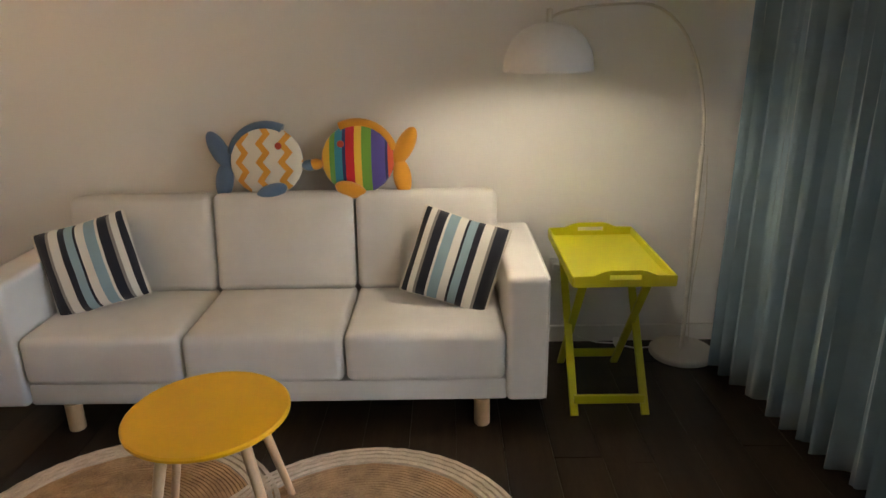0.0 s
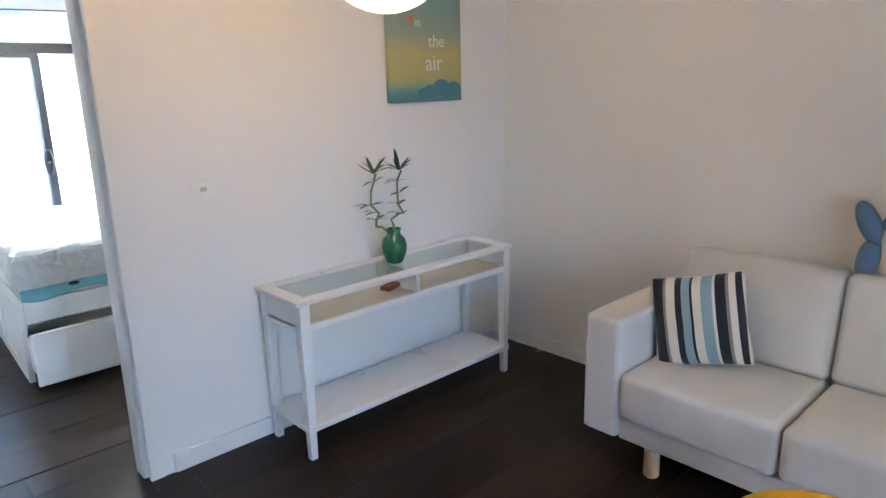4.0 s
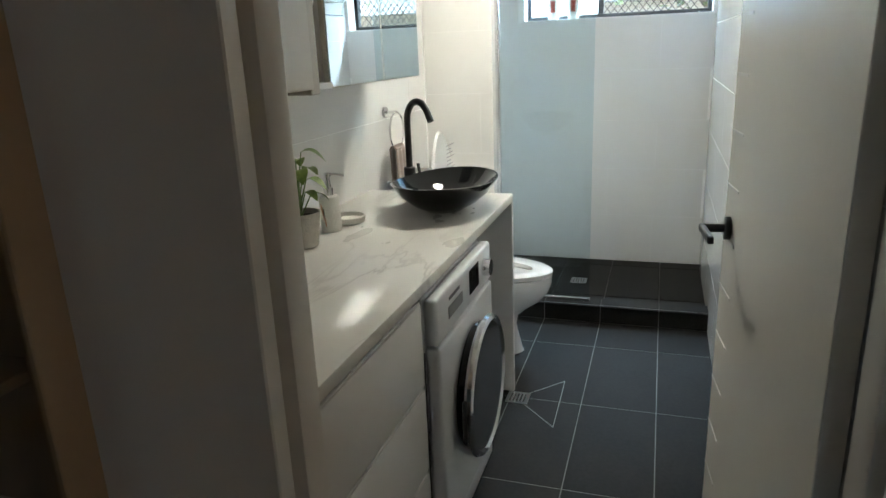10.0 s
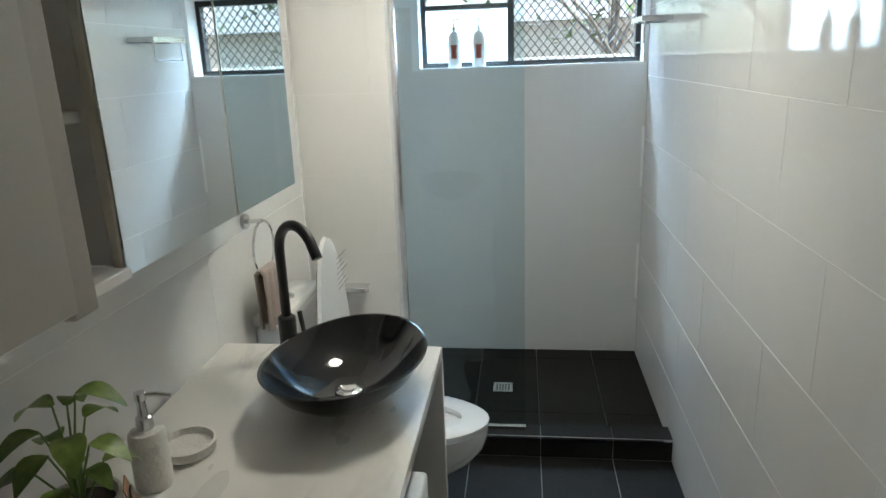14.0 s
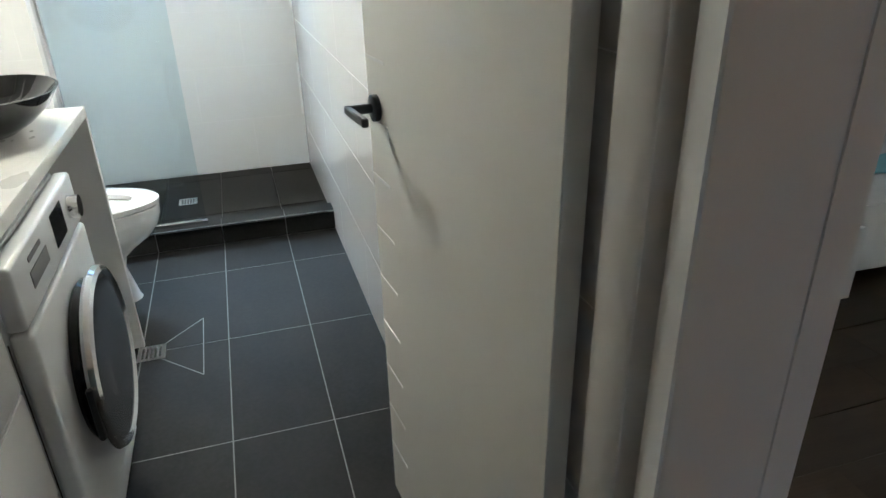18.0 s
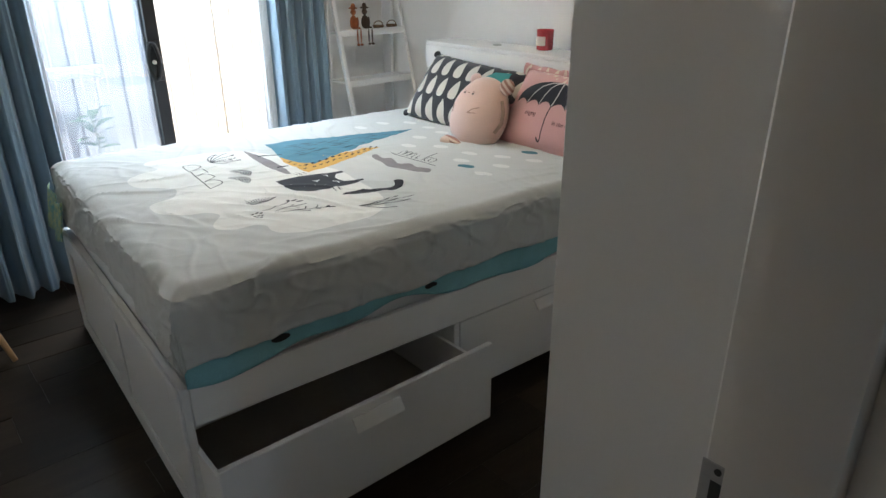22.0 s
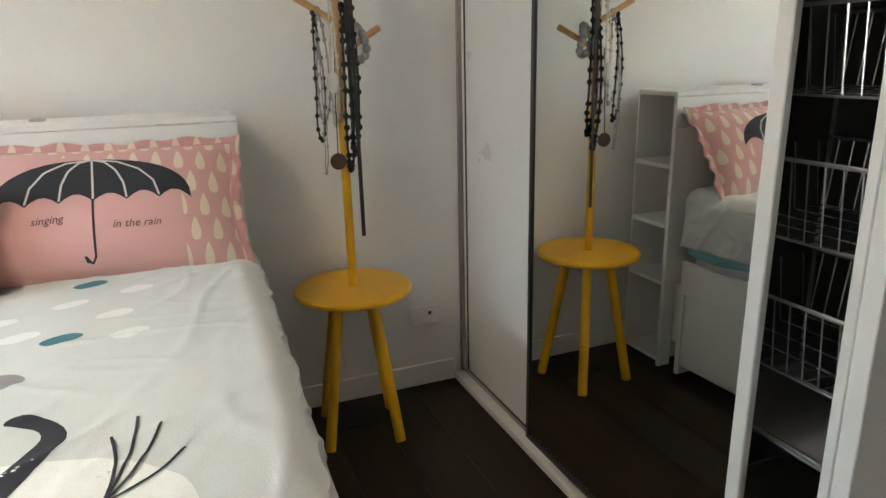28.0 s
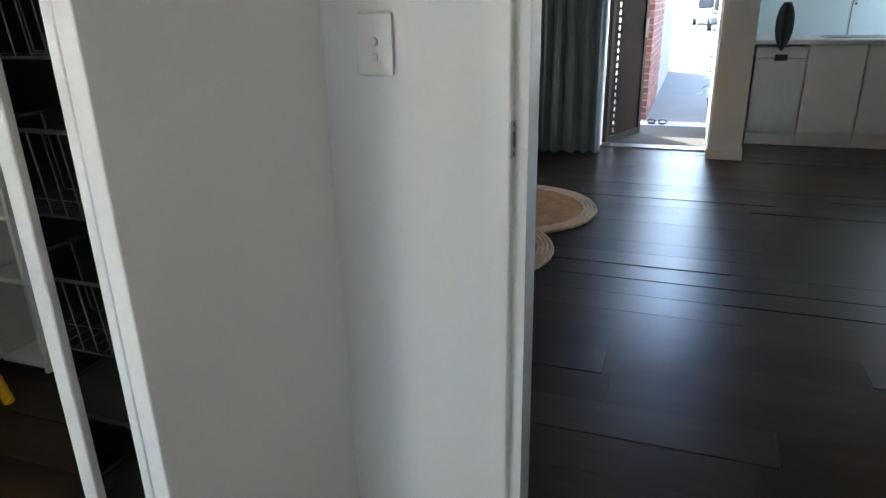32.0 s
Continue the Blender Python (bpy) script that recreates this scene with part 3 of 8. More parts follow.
RAINBOW = striped("rainbow_cloth", [(0, (0.75, 0.30, 0.03)), (0.06, (0.8, 0.5, 0.05)), (0.15, (0.15, 0.38, 0.08)), (0.22, (0.03, 0.28, 0.45)), (0.32, (0.03, 0.04, 0.16)),
                   (0.36, (0.55, 0.015, 0.03)), (0.47, (0.8, 0.50, 0.06)), (0.56, (0.16, 0.36, 0.05)), (0.68, (0.09, 0.07, 0.30)), (0.85, (0.03, 0.03, 0.12)),
                   (0.88, (0.65, 0.10, 0.04)), (0.95, (0.75, 0.38, 0.04))], 0.36)
BLUE_FELT = mat("dusty_blue_plush", (0.10, 0.17, 0.29), 0.95, var=0.12, fine=300, bump=0.3, sheen=0.4)
ORANGE_FELT = mat("orange_plush", (0.74, 0.33, 0.03), 0.95, var=0.10, fine=300, bump=0.3, sheen=0.4)
RED_BTN = mat("red_button", (0.42, 0.05, 0.03), 0.4)


def lump(at, r, m=None, n=20):
    """A stuffed egg-shaped lump with radii r, turned by m."""
    bm = bmesh.new()
    bmesh.ops.create_uvsphere(bm, u_segments=n, v_segments=n // 2 + 2, radius=1.0)
    mm = Matrix.Translation(at) @ (m or Matrix.Identity(4)) @ Matrix.Diagonal((*r, 1))
    bmesh.ops.transform(bm, matrix=mm, verts=bm.verts)
    return bm


def fish(name, label, m, body_mat, trim_mat, flip):
    t = thing(name, label, "plush toy", group="plush fish on the sofa back")
    t.matrix_basis = m
    s = -1 if flip else 1
    part("body", lump((0, 0, 0), (0.168, 0.062, 0.160)), body_mat, t)
    ang = [math.radians(a) for a in range(62, 172, 8)]
    part("top_fin", tb([(-s * 0.5 * 0 + s * -0.166 * math.cos(math.pi - a) * 1, 0, 0.160 * math.sin(a)) for a in ang], 0.026, 10, 0.8), trim_mat, t)
    part("tail_fin", lump((-s * 0.215, 0, 0.055), (0.042, 0.03, 0.095), pose(0, 0, 0, 0, -s * 28, 0)), trim_mat, t)
    part("tail_fin", lump((-s * 0.200, 0, -0.085), (0.042, 0.03, 0.085), pose(0, 0, 0, 0, s * 8, 0)), trim_mat, t)
    part("side_fin", lump((s * 0.03, -0.06, -0.135), (0.075, 0.035, 0.036), pose(0, 0, 0, 0, -s * 18, 0)), trim_mat, t)
    part("mouth", lump((s * 0.195, 0, -0.02), (0.035, 0.03, 0.026)), trim_mat, t)
    part("eye", lt([(0, 0), (0.016, 0.001), (0.014, 0.006), (0, 0.008)], 16, (s * 0.07, -0.056, 0.07), pose(0, 0, 0, 90, 0, 0)), RED_BTN, t)
    return t


fish("plush_fish", "round plush fish with orange chevrons and blue fins", pose(2.055, -2.235, 1.008, -8, 0, -90), chevron(), BLUE_FELT, False)
fish("plush_fish", "round plush fish with rainbow stripes and orange fins", pose(2.055, -2.655, 1.012, -8, 0, -90), RAINBOW, ORANGE_FELT, True)


def make_console():
    c = thing("console_table", "white console table with glass top and lower shelf", "console table", (1.165, -0.20, 0))
    W, D, H = 0.69, 0.18, 0.755
    fr = bmesh.new()
    box(fr, (-W, -D, H - 0.022), (W, -D + 0.055, H), 0.004, 1)
    box(fr, (-W, D - 0.055, H - 0.022), (W, D, H), 0.004, 1)
    box(fr, (-W, -D + 0.055, H - 0.022), (-W + 0.07, D - 0.055, H), 0.004, 1)
    box(fr, (W - 0.07, -D + 0.055, H - 0.022), (W, D - 0.055, H), 0.004, 1)
    part("top_frame", fr, WHITE_LAC, c)
    part("glass_top", bx((-W + 0.071, -D + 0.056, H - 0.014), (W - 0.071, D - 0.056, H - 0.008)), CLEAR, c, "clear glass panel").visible_shadow = False
    w, d = W - 0.025, D - 0.015
    part("tray_board", bx((-w, -d, H - 0.135), (w, d, H - 0.118), 0.002, 1), mat("bare_pine_board", (0.74, 0.65, 0.52), 0.5, var=0.08, stretch=(1, 8, 1)), c)
    part("tray_edge", bx((-w, -d - 0.004, H - 0.148), (w, -d + 0.012, H - 0.116), 0.003, 1), WHITE_LAC, c)
    part("side_panel", bx((-w, -d, H - 0.15), (-w + 0.018, d, H - 0.023), 0.002, 1), WHITE_LAC, c)
    part("side_panel", bx((w - 0.018, -d, H - 0.15), (w, d, H - 0.023), 0.002, 1), WHITE_LAC, c)
    part("back_panel", bx((-w, d - 0.012, H - 0.15), (w, d, H - 0.023), 0.002, 1), WHITE_LAC, c)
    part("divider", bx((-0.01, -d, H - 0.117), (0.01, d - 0.013, H - 0.023), 0.002, 1), WHITE_LAC, c)
    for sx in (-1, 1):
        for sy in (-1, 1):
            bm = bmesh.new()
            x, y = sx * (w - 0.018), sy * (d - 0.018)
            g = bmesh.ops.create_cone(bm, cap_ends=True, segments=4, radius1=0.024, radius2=0.036, depth=H - 0.022,
                                      matrix=Matrix.Translation((x, y, (H - 0.022) / 2)) @ pose(0, 0, 0, 0, 0, 45))
            bmesh.ops.bevel(bm, geom=bm.edges[:], offset=0.003, segments=1, affect='EDGES')
            part("leg", bm, WHITE_LAC, c)
    part("shelf", bx((-w - 0.005, -d - 0.005, 0.135), (w + 0.005, d + 0.005, 0.165), 0.004, 1), WHITE_LAC, c)
    return c


make_console()

# vase with twisted bamboo
VX, VY, VZ = 1.17, -0.185, 0.756
vase = thing("bamboo_vase", "glossy green glazed vase with lucky bamboo on the console", "plant", (VX, VY, VZ))
GREEN_GLAZE = mat("green_glaze", (0.025, 0.13, 0.055), 0.12, var=0.45, scale=22, fine=70, coat=0.6)
part("vase", lt([(0.034, 0), (0.042, 0.006), (0.060, 0.055), (0.064, 0.09), (0.055, 0.125), (0.035, 0.145), (0.032, 0.16), (0.038, 0.175), (0.030, 0.172), (0.027, 0.15), (0.0, 0.14)], 32), GREEN_GLAZE, vase)
STEM = mat("bamboo_stem", (0.16, 0.20, 0.07), 0.5, var=0.3, fine=50)
LEAF = mat("dark_leaf", (0.03, 0.075, 0.018), 0.4, var=0.35, scale=14, fine=80)


def leaf(bm, base_pt, direction, length, width, droop=0.2, fold=0.15):
    """A pointed leaf blade with a raised midrib fold, bending down along its length."""
    d = Vector(direction).normalized()
    side = d.cross(Vector((0, 0, 1)))
    if side.length < 1e-3:
        side = Vector((1, 0, 0))
    side.normalize()
    nrm = side.cross(d)
    prev = None
    for k in range(7):
        u = k / 6
        w = width * (math.sin(math.pi * min(1, u * 0.93 + 0.05)) ** 0.8) / 2
        c = Vector(base_pt) + d * length * u - Vector((0, 0, 1)) * droop * length * u * u
        row = [bm.verts.new(c - side * w + nrm * w * fold), bm.verts.new(c), bm.verts.new(c + side * w + nrm * w * fold)]
        if prev:
            bm.faces.new((prev[0], prev[1], row[1], row[0]))
            bm.faces.new((prev[1], prev[2], row[2], row[1]))
        prev = row
    return bm


rng = random.Random(4)
for sx, pts in ((-1, [(-0.01, 0.14), (-0.06, 0.19), (-0.10, 0.20), (-0.115, 0.235), (-0.10, 0.27), (-0.13, 0.31), (-0.115, 0.37), (-0.105, 0.42), (-0.11, 0.46)]),
                (1, [(0.01, 0.14), (0.015, 0.19), (-0.005, 0.22), (0.03, 0.25), (0.055, 0.245), (0.04, 0.29), (0.05, 0.35), (0.04, 0.41), (0.05, 0.46)])):
    bm = tb([(x, 0.02 * math.sin(i * 1.3), z) for i, (x, z) in enumerate(pts)], 0.0065, 8, 0.8)
    part("stem", bm, STEM, vase)
    bl = bmesh.new()
    tip = pts[-1]
    for k in range(9):
        a = rng.uniform(0, 6.28)
        leaf(bl, (tip[0], 0.0, tip[1]), (math.cos(a) * 0.8, math.sin(a) * 0.35, rng.uniform(0.3, 1.0)), rng.uniform(0.08, 0.14), 0.022, rng.uniform(-0.1, 0.5))
    for k in range(16):
        i = rng.randrange(3, len(pts))
        a = rng.choice((0.0, math.pi)) + rng.uniform(-0.6, 0.6)
        leaf(bl, (pts[i][0], 0.0, pts[i][1]), (math.cos(a), math.sin(a) * 0.6, rng.uniform(0.1, 0.8)), rng.uniform(0.05, 0.10), 0.020, 0.3)
    part("leaves", bl, LEAF, vase)

book = thing("small_box", "small dark red trinket box lying in the console tray", "box", (1.11, -0.22, 0.641))
part("lid", bx((-0.06, -0.03, 0), (0.06, 0.03, 0.022), 0.004, 1, pose(0, 0, 0, 0, 0, 20)), mat("dark_red_box", (0.20, 0.03, 0.02), 0.4, var=0.4, scale=40), book)

# framed balloon picture
pic = thing("balloon_picture", "teal and yellow canvas print of a hot air balloon", "picture", (1.565, -0.003, 1.535))
PW, PH = 0.257, 0.72


def print_mat():
    m, N, L, b, sp, tc = nodes_of("balloon_print", 0.6, 0.08, 250)
    cr = N.new("ShaderNodeValToRGB")
    el = cr.color_ramp.elements
    for _ in range(4):
        el.new(0.5)
    for e, (p, c) in zip(el, [(0, (0.08, 0.20, 0.22)), (0.07, (0.12, 0.30, 0.30)), (0.16, (0.42, 0.40, 0.16)), (0.34, (0.50, 0.44, 0.17)), (0.5, (0.30, 0.38, 0.30)), (0.75, (0.20, 0.36, 0.37))]):
        e.position, e.color = p, (*c, 1)
    nz = N.new("ShaderNodeTexNoise")
    nz.inputs["Scale"].default_value = 9
    L.new(tc.outputs["Object"], nz.inputs[0])
    u = calc(N, L, 'ADD', calc(N, L, 'DIVIDE', sp.outputs["Z"], PH), calc(N, L, 'MULTIPLY', calc(N, L, 'SUBTRACT', nz.outputs[0], 0.5), 0.10))
    L.new(u, cr.inputs[0])
    L.new(cr.outputs[0], b.inputs["Base Color"])
    return m


part("canvas", bx((-PW, -0.030, 0.0), (PW, 0, PH), 0.004, 1), print_mat(), pic)
INK_W = mat("white_print_ink", (0.75, 0.74, 0.68), 0.6)
INK_R = mat("rust_print_ink", (0.45, 0.13, 0.06), 0.6)
INK_C = mat("cream_print_ink", (0.72, 0.60, 0.38), 0.6)
INK_T = mat("teal_print_ink", (0.08, 0.22, 0.26), 0.6)


def flat(fn_pts, depth, m):
    return pr(fn_pts, depth, m)


def ell(cx, cy, rx, ry, n=24):
    return [(cx + rx * math.cos(2 * math.pi * k / n), cy + ry * math.sin(2 * math.pi * k / n)) for k in range(n)]


PF = pose(0, -0.0305, 0, 90, 0, 0)
for k, c in ((0, INK_R), (1, INK_C), (2, INK_R), (3, INK_C), (4, INK_R)):
    x0 = -0.19 + k * 0.032
    part("balloon_stripe", flat([(x0, 0.45 + abs(k - 2) * 0.02), (x0 + 0.03, 0.45 + abs(k - 1.2) * 0.02), (x0 + 0.036, 0.62 - abs(k - 1.4) * 0.02), (x0 - 0.004, 0.62 - abs(k - 2.4) * 0.02)], 0.001, PF), c, pic)
part("balloon_basket", flat([(-0.125, 0.40), (-0.095, 0.40), (-0.09, 0.43), (-0.13, 0.43)], 0.001, PF), INK_R, pic)
for x, y, r in ((0.02, 0.05, 0.05), (0.10, 0.07, 0.06), (0.19, 0.06, 0.055), (-0.03, 0.04, 0.04), (0.14, 0.045, 0.05)):
    part("cloud", flat(ell(x, y, r, r * 0.75), 0.0012 + x * 0.002, PF), INK_T, pic)


def writing(name, text, size, material, parent, m, depth=0.0005, align='CENTER'):
    cu = bpy.data.curves.new(name, 'FONT')
    cu.body, cu.size, cu.extrude, cu.align_x = text, size, depth, align
    tmp = bpy.data.objects.new(name, cu)
    me = bpy.data.meshes.new_from_object(tmp)
    bpy.data.objects.remove(tmp)
    me.materials.append(material)
    ob = new(name, me)
    ob.parent = parent
    ob.matrix_basis = m
    return ob


writing("lettering", "air", 0.12, INK_W, pic, pose(0.05, -0.0315, 0.16, 90, 0, 0))
writing("lettering", "in", 0.06, INK_W, pic, pose(-0.06, -0.0315, 0.38, 90, 0, 0))
writing("lettering", "the", 0.09, INK_W, pic, pose(0.07, -0.0315, 0.28, 90, 0, 0))

# framed picture over the sofa, of which the lower edge shows
fp = thing("framed_picture", "dark brown framed picture hung high over the sofa", "picture", (SX - 0.002, -2.355, 1.735))
DARKWOOD = mat("dark_brown_frame", (0.06, 0.035, 0.022), 0.4, var=0.25, fine=60)
fw = 0.135
for n_, a_, b_ in (("bottom_rail", (-0.022, -fw, 0), (0, fw, 0.02)), ("top_rail", (-0.022, -fw, 0.35), (0, fw, 0.37)),
                   ("side_rail", (-0.022, -fw, 0.02), (0, -fw + 0.02, 0.35)), ("side_rail", (-0.022, fw - 0.02, 0.02), (0, fw, 0.35))):
    part(n_, bx(a_, b_, 0.003, 1), DARKWOOD, fp)
part("print", bx((-0.010, -fw + 0.02, 0.02), (-0.002, fw - 0.02, 0.35)), mat("pale_paper", (0.72, 0.70, 0.66), 0.7, var=0.05), fp)
part("sketch", bx((-0.0112, -0.07, 0.07), (-0.0102, 0.07, 0.25)), mat("grey_sketch", (0.34, 0.33, 0.31), 0.7, var=0.5, scale=30), fp)

# plates on the wall beside the console
plate = thing("wall_switch_console", "white light switch plate on the wall beside the doorway", "switch", (0.306, -0.001, 1.222))
part("plate", bx((-0.058, -0.009, -0.037), (0.058, 0, 0.037), 0.003, 2), TRIM, plate)
part("rocker", bx((-0.024, -0.0125, -0.010), (0.004, -0.0092, 0.008), 0.001, 1), mat("grey_rocker", (0.45, 0.44, 0.43), 0.4), plate)
part("rocker", bx((0.010, -0.0115, -0.006), (0.030, -0.0092, 0.006), 0.001, 1), TRIM, plate)

# pendant globe
pend = thing("pendant_lamp", "large white glass globe pendant lamp, switched on", "lamp", GLOBE)
gm = mat("lit_opal_glass", (1.0, 0.64, 0.33), 0.3, var=0, emit=0.37)
gs = bmesh.new()
bmesh.ops.create_uvsphere(gs, u_segments=32, v_segments=20, radius=0.21)
part("globe", gs, gm, pend)
part("cord", rd((0, 0, 0.225), (0, 0, CH - GLOBE[2] - 0.02), 0.004, n=8), TRIM, pend)
part("cap", lt([(0.05, 0.19), (0.05, 0.215), (0.02, 0.23), (0, 0.23)], 24), CHROME, pend)
part("ceiling_rose", lt([(0.05, 0), (0.05, 0.018), (0, 0.02)], 24, (0, 0, CH - GLOBE[2] - 0.02)), TRIM, pend)

# arc floor lamp
fl = thing("arc_floor_lamp", "white arc floor lamp with dome shade, switched on", "lamp", (2.045, -4.22, 0))
IVORY = mat("ivory_lamp_metal", (0.68, 0.64, 0.57), 0.35, var=0.04, fine=80)
part("base", lt([(0.152, 0), (0.157, 0.006), (0.157, 0.022), (0.150, 0.030), (0.02, 0.034), (0, 0.034)], 48), IVORY, fl)
part("pole", rd((0, 0, 0.03), (0, 0, 1.05), 0.0105), IVORY, fl)
arc = []
S = Vector(LAMP_SHADE) - Vector((2.045, -4.22, 0))
for k in range(25):
    a = math.pi * k / 24
    w_ = (1 - math.cos(a)) / 2
    arc.append((S.x * w_, S.y * w_, 1.05 + 0.60 * math.sin(min(a, math.pi * 0.5)) if a < math.pi / 2 else 1.65 - 0.06 * (1 - math.sin(a))))
part("arm", tb(arc, 0.0068, 10, 0.8), IVORY, fl)
part("cord", tb([(0.05 + 0.03 * math.sin(k * 0.35), -0.05, 0.04 + k * 0.05) for k in range(20)], 0.0035, 6), IVORY, fl)
shd = part("shade", lt([(0.162, 0.0), (0.160, 0.03), (0.150, 0.07), (0.128, 0.11), (0.095, 0.142), (0.05, 0.16), (0.02, 0.165), (0.0, 0.165), (0.0, 0.162), (0.048, 0.156), (0.092, 0.138), (0.124, 0.107), (0.146, 0.068), (0.156, 0.03), (0.158, 0.0)], 40, S), mat("white_lamp_shade", (0.72, 0.70, 0.67), 0.35, var=0.04), fl)
bulb = bmesh.new()
bmesh.ops.create_uvsphere(bulb, u_segments=20, v_segments=12, radius=0.032)
bmesh.ops.transform(bulb, matrix=Matrix.Translation(S + Vector((0, 0, 0.05))), verts=bulb.verts)
part("bulb", bulb, mat("lit_bulb", (1.0, 0.90, 0.74), 0.3, var=0, emit=11.4), fl)
part("finial", lt([(0.012, 0.16), (0.012, 0.21), (0, 0.215)], 16, S), IVORY, fl)


def make_tray_table():
    t = thing("tray_table", "lime yellow painted folding tray table beside the sofa", "table", (1.735, -3.735, 0))
    L2, W2, Z = 0.325, 0.195, 0.62
    part("tray_floor", bx((-L2, -W2, Z), (L2, W2, Z + 0.010), 0.002, 1), LEMON, t)
    for s in (-1, 1):
        part("long_rim", bx((-L2, s * W2 - 0.006, Z), (L2, s * W2 + 0.006, Z + 0.042), 0.003, 1), LEMON, t)
    for s in (-1, 1):
        m = Matrix(((0, 0, 0.012, s * L2 - 0.006), (1, 0, 0, 0), (0, 1, 0, Z), (0, 0, 0, 1)))
        top = [(-W2, 0.045), (-0.12, 0.047), (-0.085, 0.062), (-0.06, 0.068), (0.06, 0.068), (0.085, 0.062), (0.12, 0.047), (W2, 0.045)]
        hole = [(-0.06, 0.030), (0.06, 0.030), (0.06, 0.050), (-0.06, 0.050)]
        bm = bmesh.new()
        lower = [(-W2, 0.0), (W2, 0.0), (W2, 0.045), (0.12, 0.047), (0.085, 0.062), (0.06, 0.050), (0.06, 0.030), (-0.06, 0.030), (-0.06, 0.050), (-0.085, 0.062), (-0.12, 0.047), (-W2, 0.045)]
        prism(bm, lower, 1, m)
        part("handle_end", bm, LEMON, t)
        part("handle_grip", prism(bmesh.new(), [(-0.06, 0.050), (0.06, 0.050), (0.085, 0.062), (0.06, 0.068), (-0.06, 0.068), (-0.085, 0.062)], 1, m), LEMON, t)
    for y, s in ((-0.150, 1), (0.150, 1)):
        part("leg", bar(bmesh.new(), (-0.24, y, 0.0), (0.22, y, Z - 0.004), 0.016, 0.034, 0.003, (0, 1, 0)), LEMON, t)
        part("leg", bar(bmesh.new(), (0.24, y * 0.87, 0.0), (-0.22, y * 0.87, Z - 0.004), 0.016, 0.034, 0.003, (0, 1, 0)), LEMON, t)
    part("stretcher", bx((-0.222, -0.15, 0.045), (-0.206, 0.15, 0.085), 0.003, 1), LEMON, t)
    part("stretcher", bx((0.206, -0.13, 0.045), (0.222, 0.13, 0.085), 0.003, 1), LEMON, t)
    part("top_rail", bx((0.19, -0.15, Z - 0.02), (0.21, 0.15, Z - 0.001), 0.002, 1), LEMON, t)
    part("top_rail", bx((-0.21, -0.13, Z - 0.02), (-0.19, 0.13, Z - 0.001), 0.002, 1), LEMON, t)
    return t


make_tray_table()
ad = thing("power_adapter", "white plug-in power adapter on the floor by the skirting", "adapter", (2.15, -3.93, 0))
part("body", bx((-0.03, -0.022, 0), (0.03, 0.022, 0.034), 0.006, 2), TRIM, ad)
part("cord", tb([(-0.02, -0.02, 0.008), (-0.05, -0.08, 0.006), (-0.03, -0.18, 0.006), (-0.06, -0.27, 0.012)], 0.004, 6), TRIM, ad)
part("cord", tb([(0.0, 0.02, 0.012), (0.02, 0.10, 0.008), (0.035, 0.20, 0.03), (0.05, 0.26, 0.12), (0.055, 0.30, 0.40)], 0.0035, 6), TRIM, ad)
wo2 = thing("wall_outlet_sofa", "white power outlet on the wall beside the sofa", "socket", (SX - 0.001, -3.63, 0.43))
part("plate", bx((-0.009, -0.058, -0.037), (0, 0.058, 0.037), 0.003, 2), TRIM, wo2)
part("rocker", bx((-0.012, -0.03, 0.008), (-0.0092, -0.018, 0.022), 0.001, 1), TRIM, wo2)
part("plug", bx((-0.036, 0.012, -0.022), (-0.0095, 0.044, 0.006), 0.005, 2), TRIM, wo2)

# round coffee table
ct = thing("side_table", "round yellow side table on splayed wooden legs", "table", (0.768, -2.334, 0))
part("top", lt([(0.0, 0.482), (0.236, 0.482), (0.243, 0.488), (0.243, 0.496), (0.237, 0.501), (0.0, 0.501)], 64), YELLOW, ct)
for k in range(4):
    a = math.radians(45 + 90 * k + 10)
    part("leg", rd((0.285 * math.cos(a), 0.285 * math.sin(a), 0.0), (0.150 * math.cos(a), 0.150 * math.sin(a), 0.482), 0.012, 0.018, 16), OAK, ct, "turned pale wooden leg")
part("cross_brace", bx((-0.13, -0.02, 0.462), (0.13, 0.02, 0.4818), 0.003, 1), OAK, ct)


def rug(name, label, x, y, r):
    t = thing(name, label, "rug", (x, y, 0.0), group="round jute rugs")
    bm = bmesh.new()
    lathe(bm, [(0.0, 0.0015), (r - 0.095, 0.0015), (r - 0.095, 0.009), (0, 0.009)], 72)
    part("backing", bm, JUTE, t)
    turns = (r - 0.100) / 0.0135
    pts, j = [], 0
    while j < turns * 48:
        ang, rad = 2 * math.pi * j / 48, 0.006 + 0.0135 * j / 48
        pts.append((rad * math.cos(ang), rad * math.sin(ang), 0.0105 + 0.0022 * math.sin(j * 2.5) + 0.001 * math.sin(j * 0.37)))
        j += 1
    part("jute_coil", tb(pts, 0.0074, 5), JUTE, t, "plaited brown jute coil")
    for k in range(4):
        rad = r - 0.086 + k * 0.024
        pts = [(rad * math.cos(2 * math.pi * j / 96), rad * math.sin(2 * math.pi * j / 96), 0.0115 + 0.0022 * math.sin(j * 3.1 + k)) for j in range(96)]
        part("border_braid", tb(pts, 0.0125, 5, 1, True), JUTE_PALE, t, "pale bleached jute braid")
    return t


rug("jute_rug", "round plaited jute rug with pale border under the side table", 0.695, -2.77, 0.57)
rug("jute_rug", "round plaited jute rug with pale border near the sofa", 0.795, -1.945, 0.55).location.z = 0.0


